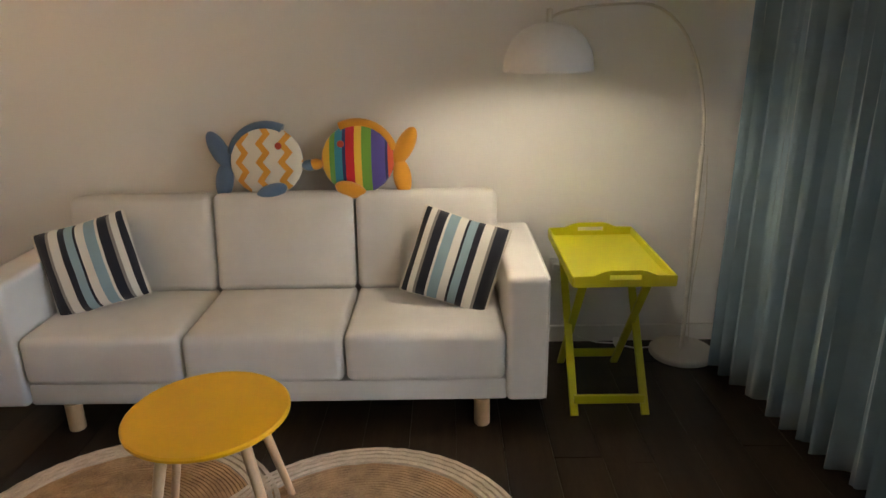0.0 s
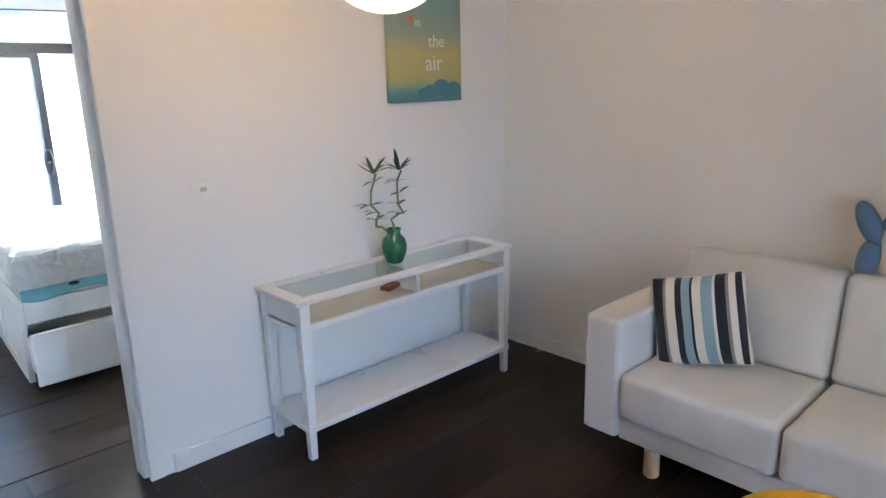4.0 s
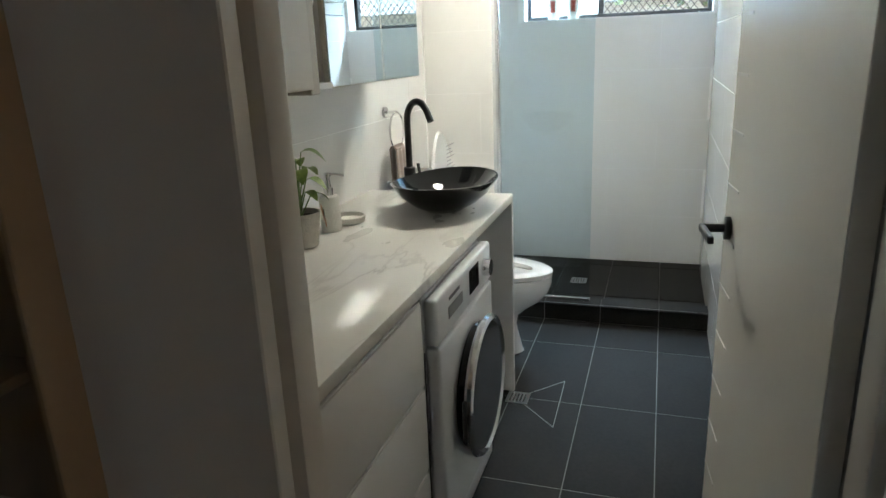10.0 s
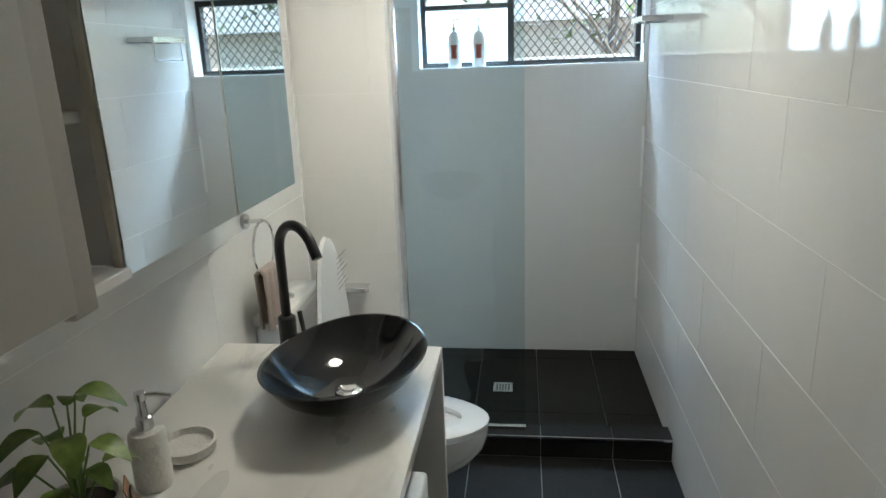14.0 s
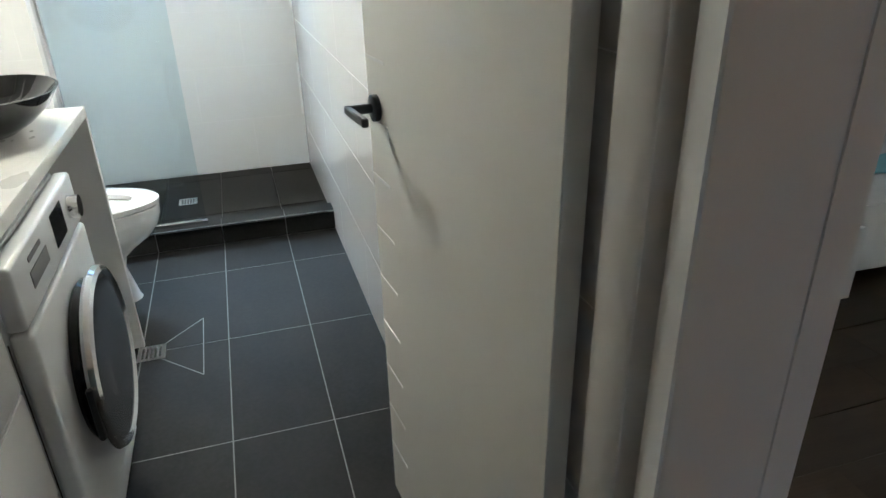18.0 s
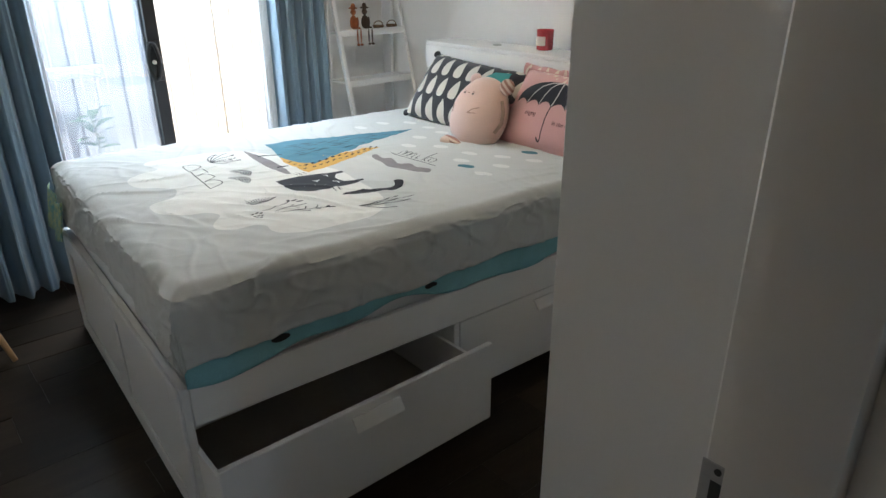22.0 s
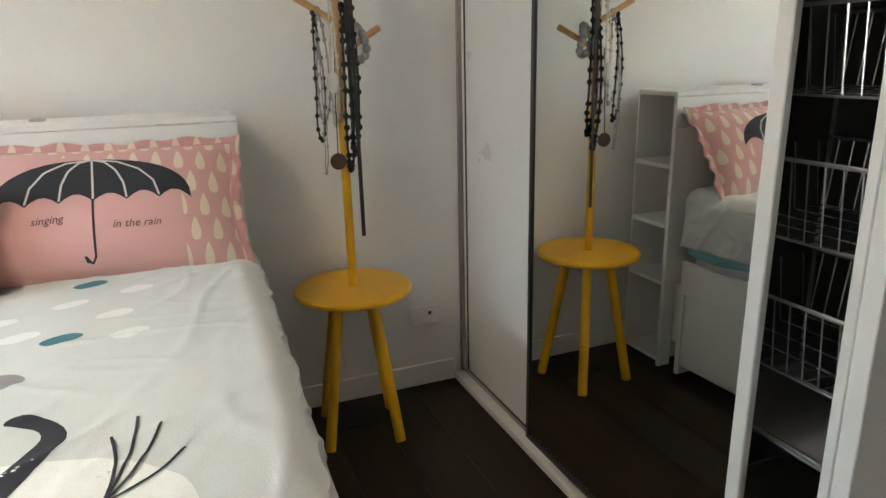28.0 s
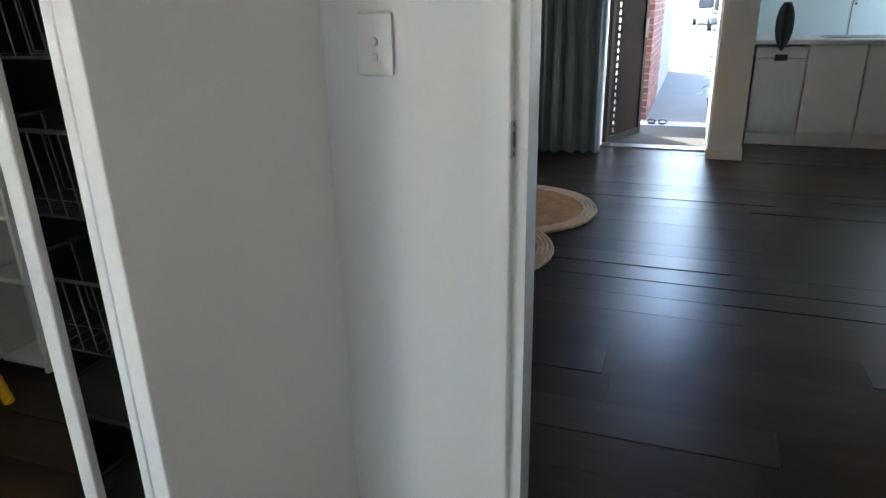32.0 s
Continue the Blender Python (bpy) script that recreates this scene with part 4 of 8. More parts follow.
def curtain(name, label, a, b, z0, z1, material, folds, depth, cat="curtain", seed=1, flare=1.0):
    """A hanging curtain between plan points a and b, with soft pleats."""
    t = thing(name, label, cat, (a[0], a[1], z0))
    A, Bv = Vector((a[0], a[1], 0)), Vector((b[0], b[1], 0))
    d = (Bv - A)
    nrm = Vector((-d.y, d.x, 0)).normalized()
    r = random.Random(seed)
    ph = [r.uniform(0, 6.28) for _ in range(4)]

    def fn(u, v):
        uu = u + 0.02 * math.sin(u * 9 + ph[0]) + 0.010 * (1 - v) * math.sin(u * 23 + ph[1])
        off = depth * (0.55 + 0.45 * (1 - v) * flare) * math.sin(2 * math.pi * folds * uu + ph[2] + 0.5 * math.sin(v * 2 + u * 6))
        off += depth * 0.3 * math.sin(2 * math.pi * folds * 2.3 * uu + ph[3])
        p = d * u + nrm * off
        return (p.x, p.y, (z1 - z0) * v)

    ob = part("cloth", sheet(fn, int(folds * 14), 14), material, t)
    thicken(ob, 0.004)
    hem = part("top_hem", sheet(lambda u, v: Vector(fn(u, 0.965 + v * 0.035)) + nrm * 0.004, int(folds * 14), 1), material, t)
    thicken(hem, 0.006)
    return t


curtain("living_curtain", "heavy grey-blue curtain hanging to the floor beside the entry", (1.93, -4.355), (0.36, -4.62), 0.015, 2.3, CURT_GREEN, 16, 0.055, seed=3)
rail = thing("curtain_rail", "white curtain rail above the front window", "curtain rail", (0.3, -4.56, 2.31))
part("rail", bx((0, -0.015, 0), (1.7, 0.015, 0.03), 0.004, 1), TRIM, rail)
for x in (0.1, 0.85, 1.6):
    part("bracket", bx((x - 0.01, -0.39, 0.005), (x + 0.01, -0.015, 0.025), 0.002, 1), TRIM, rail)

# ---------- glass-door cabinet on the left of the bathroom door ----------
gc = thing("glass_cabinet", "honey painted cabinet with glazed doors and dark knobs", "cabinet", (-2.15, -0.50, 0))
CX, CY0, CY1, CHT = -0.36, -0.49, 0.46, 2.02
part("side_panel", bx((CX, CY0, 0), (0, CY0 + 0.02, CHT), 0.002, 1), CREAM_LAC, gc)
part("side_panel", bx((CX, CY1 - 0.02, 0), (0, CY1, CHT), 0.002, 1), CREAM_LAC, gc)
part("back_panel", bx((CX, CY0 + 0.021, 0.06), (CX + 0.012, CY1 - 0.021, CHT - 0.03)), CREAM_LAC, gc)
part("top_board", bx((CX, CY0 - 0.015, CHT), (0.025, CY1 + 0.0, CHT + 0.025), 0.004, 1), CREAM_LAC, gc)
part("plinth", bx((CX, CY0 + 0.021, 0), (-0.01, CY1 - 0.021, 0.06), 0.002, 1), CREAM_LAC, gc)
part("bottom_board", bx((CX + 0.013, CY0 + 0.021, 0.061), (-0.003, CY1 - 0.021, 0.08)), CREAM_LAC, gc)
for z in (0.80, 1.065, 1.335, 1.605):
    part("shelf", bx((CX + 0.013, CY0 + 0.021, z), (-0.02, CY1 - 0.021, z + 0.018), 0.002, 1), CREAM_LAC, gc)
KNOB = mat("dark_bronze_knob", (0.03, 0.025, 0.022), 0.35, metal=0.6, var=0.2)
for y0, y1, ky in ((CY0 + 0.003, 0.036, 0.020), (0.040, CY1 - 0.003, 0.078)):
    d = part("door", bx((0.0, y0, 0.07), (0.022, y0 + 0.07, CHT - 0.005), 0.003, 1), CREAM_LAC, gc)
    part("door_stile", bx((0.0, y1 - 0.07, 0.07), (0.022, y1, CHT - 0.005), 0.003, 1), CREAM_LAC, d)
    part("door_rail", bx((0.0, y0 + 0.07, 0.07), (0.022, y1 - 0.07, 0.14), 0.003, 1), CREAM_LAC, d)
    part("door_rail", bx((0.0, y0 + 0.07, 0.81), (0.022, y1 - 0.07, 0.885), 0.003, 1), CREAM_LAC, d)
    part("door_rail", bx((0.0, y0 + 0.07, CHT - 0.075), (0.022, y1 - 0.07, CHT - 0.005), 0.003, 1), CREAM_LAC, d)
    part("door_panel", bx((0.004, y0 + 0.07, 0.14), (0.013, y1 - 0.07, 0.81)), CREAM_LAC, d)
    part("glass_pane", bx((0.008, y0 + 0.07, 0.885), (0.012, y1 - 0.07, CHT - 0.075)), DOOR_GLASS, d).visible_shadow = False
    kn = lt([(0.006, 0), (0.006, 0.014), (0.014, 0.018), (0.017, 0.026), (0.012, 0.034), (0, 0.036)], 20, (0.022, ky, 1.10), pose(0, 0, 0, 0, 90, 0))
    part("knob", kn, KNOB, d, "dark bronze knob")


def keyring(name, label, y, z, seed):
    t = thing(name, label, "key tassel", (-2.114, -0.50 + y, z), group="tassels on the cabinet knobs")
    r = random.Random(seed)
    part("cord", tb([(0, 0, 0), (0.006, 0.004, -0.05), (0.004, -0.003, -0.11)], 0.002, 6), MATT_BLACK, t)
    cols = [(0.35, 0.14, 0.02), (0.10, 0.02, 0.015), (0.5, 0.3, 0.05), (0.03, 0.03, 0.04), (0.4, 0.36, 0.3)]
    for k in range(9):
        part("bead", lump((0.008 + r.uniform(-0.008, 0.008), r.uniform(-0.018, 0.018), -0.10 - k * 0.011), (0.010, 0.010, 0.009)), mat("bead_%d" % (k % 5), cols[k % 5], 0.25, var=0.2), t)
    tas = bmesh.new()
    for k in range(14):
        a = k * 0.45
        rod(tas, (0.006 + 0.003 * math.cos(a), 0.003 * math.sin(a), -0.20), (0.006 + 0.011 * math.cos(a), 0.011 * math.sin(a), -0.33), 0.002, n=5)
    part("tassel", tas, mat("dark_tassel", (0.02, 0.022, 0.04), 0.9), t)
    part("knot", lump((0.006, 0, -0.197), (0.009, 0.009, 0.012)), mat("bead_0", cols[0], 0.3), t)
    return t


keyring("key_tassel", "black corded key charm with amber beads and tassel", 0.078, 1.10, 2)
k2 = thing("key_charm", "amber bead key charm on a thin cord", "key tassel", (-2.114, -0.48, 1.10), group="tassels on the cabinet knobs")
part("cord", tb([(0, 0, 0), (0.004, 0.004, -0.06), (0.002, 0.002, -0.12)], 0.0018, 6), ORANGE_FELT, k2)
for k in range(10):
    part("bead", lump((0.006 * math.sin(k), 0.014 * math.cos(k * 2.1), -0.12 - k * 0.010), (0.010, 0.010, 0.008)), mat("bead_%d" % (k % 3), (0.4, 0.2, 0.05), 0.25), k2)

# ---------- bathroom ----------
CTZ = 0.915
vx0, vx1, vy0, vy1 = -2.549, -1.90, 0.155, 1.95
worktop = thing("vanity_worktop", "white marble-look laminate bathroom worktop", "worktop", (0, 0, 0))


def marble():
    m = MARBLE
    N, L = m.node_tree.nodes, m.node_tree.links
    b = N["Principled BSDF"]
    tc, mp, nz, w = N.new("ShaderNodeTexCoord"), N.new("ShaderNodeMapping"), N.new("ShaderNodeTexNoise"), N.new("ShaderNodeTexNoise")
    mp.inputs["Rotation"].default_value = (0, 0, radians(28))
    mp.inputs["Scale"].default_value = (2.6, 0.55, 1)
    L.new(tc.outputs["Object"], mp.inputs[0])
    nz.inputs["Scale"].default_value, nz.inputs["Detail"].default_value, nz.inputs["Distortion"].default_value = 3.2, 6, 0.6
    w.inputs["Scale"].default_value = 1.6
    L.new(mp.outputs[0], nz.inputs[0])
    L.new(tc.outputs["Object"], w.inputs[0])
    rdg = calc(N, L, 'ABSOLUTE', calc(N, L, 'SUBTRACT', nz.outputs[0], 0.52))
    v = calc(N, L, 'LESS_THAN', rdg, 0.012)
    vs = N.new("ShaderNodeMapRange")
    vs.inputs[1].default_value, vs.inputs[2].default_value, vs.inputs[3].default_value, vs.inputs[4].default_value = 0.0, 0.034, 1.0, 0.0
    L.new(rdg, vs.inputs[0])
    ms = N.new("ShaderNodeMapRange")
    ms.inputs[1].default_value, ms.inputs[2].default_value = 0.44, 0.66
    L.new(w.outputs[0], ms.inputs[0])
    f = calc(N, L, 'MULTIPLY', vs.outputs[0], ms.outputs[0])
    mx = N.new("ShaderNodeMix")
    mx.data_type = 'RGBA'
    mx.inputs[7].default_value = (0.42, 0.39, 0.36, 1)
    old = b.inputs["Base Color"].links[0].from_socket
    L.new(old, mx.inputs[6])
    L.new(f, mx.inputs[0])
    L.new(mx.outputs[2], b.inputs["Base Color"])


marble()
part("top", bx((vx0, vy0, CTZ - 0.035), (vx1, vy1, CTZ), 0.004, 2), MARBLE, worktop)
part("end_panel", bx((vx0, vy1 - 0.022, 0.0), (vx1 + 0.001, vy1 - 0.001, CTZ - 0.036), 0.002, 1), WHITE_LAC, worktop)

van = thing("vanity_cabinet", "white gloss bathroom drawer unit with finger grooves", "cabinet", (0, 0, 0))
part("carcass", bx((vx0, vy0, 0.10), (vx1 - 0.022, 0.80, CTZ - 0.037)), WHITE_LAC, van)
part("kickboard", bx((vx0 + 0.1, vy0, 0.0), (vx1 - 0.07, 0.80, 0.099)), WHITE_LAC, van)
for z0, z1 in ((0.105, 0.355), (0.365, 0.615), (0.625, 0.865)):
    d = part("drawer_front", bx((vx1 - 0.021, vy0 + 0.002, z0), (vx1 - 0.002, 0.798, z1), 0.004, 2), WHITE_LAC, van)
    part("grip_edge", bx((vx1 - 0.0215, vy0 + 0.004, z1 - 0.006), (vx1 - 0.006, 0.796, z1 + 0.005)), mat("pale_grip", (0.86, 0.86, 0.85), 0.3, var=0.02), d)

wm = thing("washing_machine", "white front-loading washing machine under the worktop", "washing machine", (-2.17, 1.14, 0))
WMW = mat("white_appliance", (0.76, 0.78, 0.80), 0.3, var=0.02, fine=60)
part("body", bx((-0.28, -0.30, 0.012), (0.255, 0.30, 0.858), 0.008, 2), WMW, wm)
part("front_panel", bx((0.256, -0.298, 0.10), (0.30, 0.298, 0.715), 0.012, 3), WMW, wm)
part("control_panel", bx((0.256, -0.298, 0.72), (0.296, 0.298, 0.856), 0.010, 3), WMW, wm)
part("plinth", bx((0.256, -0.298, 0.014), (0.29, 0.298, 0.096), 0.006, 2), WMW, wm)
dm = pose(0.302, 0.02, 0.452, 0, 90, 0)
dr = part("door_hub", lt([(0.0, 0.0), (0.198, 0.0), (0.204, 0.008), (0.196, 0.030), (0.0, 0.030)], 56), GLOSS_BLACK, wm, "black plastic door hub")
dr.matrix_basis = dm
ir = part("door_rim", lt([(0.197, 0.031), (0.224, 0.031), (0.232, 0.040), (0.227, 0.052), (0.215, 0.057), (0.206, 0.051)], 56), CHROME, wm, "chrome door rim")
ir.matrix_basis = dm
dg = part("door_glass", lt([(0.2055, 0.050), (0.17, 0.0545), (0.10, 0.051), (0.0, 0.046), (0.0, 0.0315), (0.2055, 0.0315)], 56), mat("smoked_door_glass", (0.05, 0.05, 0.052), 0.16, var=0.1, coat=0.4), wm, "dark curved door glass")
dg.matrix_basis = dm
part("side_seam", bx((0.2535, -0.3012, 0.10), (0.2562, -0.2995, 0.70)), MATT_BLACK, wm)
part("top_seam", bx((0.205, -0.3012, 0.72), (0.2075, -0.2995, 0.856)), MATT_BLACK, wm)
part("door_handle", bx((0.330, -0.214, 0.37), (0.346, -0.196, 0.51), 0.006, 2), MATT_BLACK, wm)
part("display", bx((0.2965, 0.02, 0.755), (0.299, 0.13, 0.835), 0.001, 1), GLOSS_BLACK, wm)
part("dial", rd((0.296, 0.205, 0.79), (0.322, 0.205, 0.79), 0.030, 0.028, 32), CHROME, wm)
part("drawer_label", bx((0.2965, -0.20, 0.765), (0.2985, -0.06, 0.80)), mat("grey_print", (0.25, 0.25, 0.26), 0.5), wm)
part("badge", bx((0.2965, -0.19, 0.818), (0.2985, -0.09, 0.828)), mat("dark_badge", (0.15, 0.15, 0.17), 0.5), wm)
part("pump_flap", bx((0.2902, -0.26, 0.03), (0.293, -0.15, 0.085), 0.001, 1), WMW, wm)
for y in (-0.25, 0.25):
    part("foot", rd((0.2, y, 0), (0.2, y, 0.014), 0.02), MATT_BLACK, wm)

# basin and tap
bas = thing("vessel_basin", "black glass vessel basin on the worktop", "basin", (-2.095, 1.645, CTZ), rz=80)
bp_ = [(0.045, 0.0), (0.075, 0.002), (0.125, 0.030), (0.170, 0.068), (0.200, 0.112), (0.2035, 0.117), (0.196, 0.118), (0.166, 0.078), (0.120, 0.042), (0.070, 0.018), (0.0, 0.014)]
bm = lt(bp_, 64, (0, 0, 0), None, 1.22, 0.94)
for v in bm.verts:
    if v.co.z > 0.03:
        f_ = (v.co.z - 0.03) / 0.088
        v.co.z += f_ * 0.005 * math.cos(2 * math.atan2(v.co.y, v.co.x))
part("bowl", bm, GLOSS_BLACK, bas)
part("waste", lt([(0.034, 0.0145), (0.034, 0.020), (0.026, 0.023), (0.024, 0.0195), (0.018, 0.0205), (0.018, 0.027), (0, 0.029)], 28), CHROME, bas, "chrome pop-up waste")
tap = thing("basin_tap", "tall black gooseneck basin mixer tap", "tap", (-2.325, 1.875, CTZ))
part("base", lt([(0.025, 0), (0.025, 0.115), (0.020, 0.12), (0, 0.121)], 28), MATT_BLACK, tap)
dirv = Vector((0.16, -0.13, 0)).normalized()
sp_ = [Vector((0, 0, 0.09)), Vector((0, 0, 0.308))]
for k in range(1, 13):
    a = math.pi * 0.86 * k / 12
    sp_.append(Vector((0, 0, 0.308)) + dirv * (0.088 * (1 - math.cos(a))) + Vector((0, 0, 0.083 * math.sin(a))))
sp_.append(sp_[-1] + (sp_[-1] - sp_[-2]) * 1.5)
part("spout", tb(sp_, 0.0138, 16), MATT_BLACK, tap)
part("lever_body", rd((0.018, -0.004, 0.05), (0.06, -0.012, 0.055), 0.018), MATT_BLACK, tap)
part("lever", rd((0.052, -0.01, 0.06), (0.040, -0.004, 0.135), 0.006, 0.007), MATT_BLACK, tap)

ring = thing("towel_ring", "chrome towel ring on the tiled wall", "towel ring", (-2.548, 2.165, 1.235))
part("rose", rd((0, 0, 0), (0.012, 0, 0), 0.026, 0.024, 28), CHROME, ring)
part("arm", rd((0.012, 0, 0), (0.062, 0.0, 0.002), 0.007), CHROME, ring)
part("ring", tb([(0.058, 0.085 * math.sin(2 * math.pi * k / 40), -0.085 + 0.085 * math.cos(2 * math.pi * k / 40)) for k in range(40)], 0.0042, 8, 1, True), CHROME, ring)
TOWEL = mat("taupe_towel_cloth", (0.36, 0.29, 0.25), 0.95, var=0.12, fine=260, bump=0.5, sheen=0.3)
tw = thing("hand_towel", "taupe ribbed hand towel hung through the ring", "towel", (-2.49, 2.165, 1.070))
part("front_fold", sheet(lambda u, v: (0.012 + 0.010 * math.sin(u * 16) * (0.3 + v), -0.055 + 0.11 * u * (1 + 0.25 * v), -0.185 * v), 24, 12), TOWEL, tw)
part("back_fold", sheet(lambda u, v: (-0.018 + 0.007 * math.sin(u * 15 + 1) * (0.3 + v), -0.055 + 0.11 * u * (1 + 0.2 * v), -0.18 * v), 24, 12), TOWEL, tw)
part("loop", sheet(lambda u, v: (0.013 - 0.031 * v, -0.055 + 0.11 * u, 0.016 * math.sin(math.pi * v)), 12, 8), TOWEL, tw)
for o in tw.children:
    thicken(o, 0.007)

mc = thing("mirror_cabinet", "white wall cabinet with mirror doors and open end shelves", "cabinet", (-2.549, 1.10, 1.402))
MZ = 0.65
part("back_board", bx((0, -0.146, 0), (0.012, 0.80, MZ)), WHITE_LAC, mc)
part("body", bx((0.013, 0.012, 0.018), (0.26, 0.79, MZ - 0.001), 0.002, 1), WHITE_LAC, mc)
for y0, y1 in ((0.003, 0.413), (0.417, 0.787)):
    d = part("mirror_door", bx((0.262, y0, 0.0), (0.280, y1, MZ), 0.002, 1), mat("cream_edge_band", (0.58, 0.55, 0.48), 0.4), mc)
    part("mirror", bx((0.2805, y0 + 0.003, 0.004), (0.2835, y1 - 0.003, MZ - 0.003)), MIRROR, d, "silvered mirror face")
part("shelf_side", bx((0.013, -0.146, -0.010), (0.300, -0.094, MZ), 0.003, 1), mat("taupe_edge_board", (0.40, 0.37, 0.33), 0.45), mc)
for z in (0.0, 0.235, MZ - 0.018):
    part("open_shelf", bx((0.013, -0.093, z), (0.288 if z == 0 else 0.25, 0.010, z + 0.018), 0.002, 1), WHITE_LAC, mc)
for z in (0.02, 0.235, 0.45):
    part("end_shelf", bx((0.013, 0.791, z), (0.19, 0.93, z + 0.016), 0.002, 1), WHITE_LAC, mc)
pc = thing("wall_cupboard", "taupe grey overhead cupboard by the bathroom door", "cupboard", (-2.549, 0.5, 1.408))
TAUPE_LAC = mat("taupe_cupboard_lacquer", (0.46, 0.44, 0.395), 0.35, var=0.03, scale=5, fine=80)
part("body", bx((0.0, -0.34, 0), (0.292, 0.450, 0.76), 0.002, 1), TAUPE_LAC, pc)
part("door", bx((0.294, -0.338, 0.0), (0.312, 0.053, 0.76), 0.003, 1), TAUPE_LAC, pc)
part("door", bx((0.294, 0.057, 0.0), (0.312, 0.449, 0.76), 0.003, 1), TAUPE_LAC, pc)
sp2 = thing("bath_sponge", "beige net bath sponge on the open shelf", "sponge", (-2.40, 1.055, 1.656))
bm = lump((0, 0, 0.045), (0.05, 0.048, 0.045), None, 24)
for v in bm.verts:
    v.co += v.co.normalized() * 0.008 * noise.noise(v.co * 60)
part("sponge", bm, mat("beige_sponge", (0.62, 0.48, 0.36), 0.95, var=0.2, fine=200, bump=0.8), sp2)

gp = thing("power_outlet", "white double power outlet on the tiled wall", "socket", (-2.510, 0.965, 1.345))
part("mounting_box", bx((-0.038, -0.062, -0.037), (-0.0005, 0.062, 0.037), 0.003, 2), TRIM, gp)
part("plate", bx((0, -0.066, -0.041), (0.010, 0.066, 0.041), 0.003, 2), TRIM, gp)
for yy in (-0.03, 0.03):
    for dy, dz, an in ((-0.008, -0.004, 28), (0.008, -0.004, -28), (0, -0.02, 0)):
        part("slot", bx((0.0102, -0.0016, -0.0055), (0.0107, 0.0016, 0.0055), 0, 1, pose(0, yy + dy, dz, an, 0, 0)), MATT_BLACK, gp)
    part("rocker", bx((0.0102, yy - 0.006, 0.012), (0.013, yy + 0.006, 0.026), 0.001, 1), TRIM, gp)

pl = thing("potted_plant", "small green variegated plant in a pale stone-grey pot", "plant", (-2.40, 1.077, CTZ))
POT = mat("speckled_grey_pot", (0.56, 0.53, 0.48), 0.75, var=0.12, scale=60, fine=200, bump=0.6)
part("pot", lt([(0.046, 0), (0.052, 0.005), (0.062, 0.09), (0.0635, 0.112), (0.058, 0.112), (0.054, 0.095), (0, 0.093)], 40), POT, pl)
part("soil", lt([(0.0, 0.096), (0.053, 0.096), (0.0, 0.100)], 24), mat("potting_soil", (0.03, 0.02, 0.015), 0.95, var=0.4, fine=90), pl)
VLEAF = mat("variegated_leaf", (0.16, 0.30, 0.05), 0.4, scale=26, fine=70, ramp=((0.045, 0.10, 0.012), (0.26, 0.36, 0.08)))
lv = random.Random(8)
for k, (a, h, out, ln) in enumerate([(0.3, 0.30, 0.06, 0.11), (1.4, 0.24, 0.10, 0.10), (2.6, 0.20, 0.12, 0.11), (3.6, 0.17, 0.14, 0.12), (4.6, 0.22, 0.11, 0.10), (5.4, 0.25, 0.12, 0.11), (0.9, 0.16, 0.11, 0.09), (3.1, 0.28, 0.04, 0.11), (5.9, 0.18, 0.10, 0.08), (2.1, 0.15, 0.09, 0.08), (4.1, 0.25, 0.09, 0.11), (1.9, 0.27, 0.06, 0.10), (5.0, 0.165, 0.13, 0.10), (0.0, 0.215, 0.09, 0.10)]):
    q = Vector((math.cos(a) * out, math.sin(a) * out, h))
    q.x, q.y = q.x * 0.40, q.y * 0.40
    part("stem", tb([(0, 0, 0.09), (q.x * 0.35, q.y * 0.35, h * 0.7), q], 0.0028, 6, 0.6), mat("green_stem", (0.12, 0.20, 0.05), 0.5), pl)
    bl = bmesh.new()
    leaf(bl, q, (math.cos(a), math.sin(a), 0.45), ln * 0.74, ln * 0.46, 0.80, 0.25)
    part("leaf", bl, VLEAF, pl)
part("price_tag", bx((-0.001, -0.018, -0.04), (0.001, 0.018, 0.03), 0, 1, pose(0.068, 0.03, 0.10, 12, -10, 25)), mat("brown_card_tag", (0.40, 0.22, 0.12), 0.7), pl)
part("tag_sticker", rd((0.0695, 0.030, 0.105), (0.0715, 0.031, 0.105), 0.012), MATT_BLACK, pl)
so = thing("soap_dispenser", "white textured ceramic soap dispenser with chrome pump", "soap dispenser", (-2.395, 1.272, CTZ))
part("bottle", lt([(0.034, 0), (0.036, 0.004), (0.035, 0.115), (0.031, 0.122), (0.014, 0.126), (0.0, 0.126)], 36), mat("textured_white_ceramic", (0.74, 0.72, 0.68), 0.45, var=0.05, scale=30, fine=110, bump=0.7), so)
part("pump_collar", lt([(0.016, 0.126), (0.016, 0.15), (0.010, 0.154), (0.008, 0.185), (0.011, 0.187), (0.011, 0.202), (0, 0.203)], 24), CHROME, so)
part("nozzle", tb([(0.0, 0, 0.196), (0.03, 0.008, 0.196), (0.055, 0.014, 0.190)], 0.0045, 8), CHROME, so)
ds = thing("soap_dish", "round white ceramic soap dish on the worktop", "soap dish", (-2.385, 1.39, CTZ))
part("dish", lt([(0.052, 0), (0.058, 0.004), (0.060, 0.024), (0.055, 0.026), (0.050, 0.012), (0, 0.010)], 40), mat("textured_white_ceramic", (0.74, 0.72, 0.68), 0.45), ds)

# toilet
to = thing("toilet", "white ceramic toilet with open lid behind the vanity", "toilet", (-2.20, 2.36, 0))


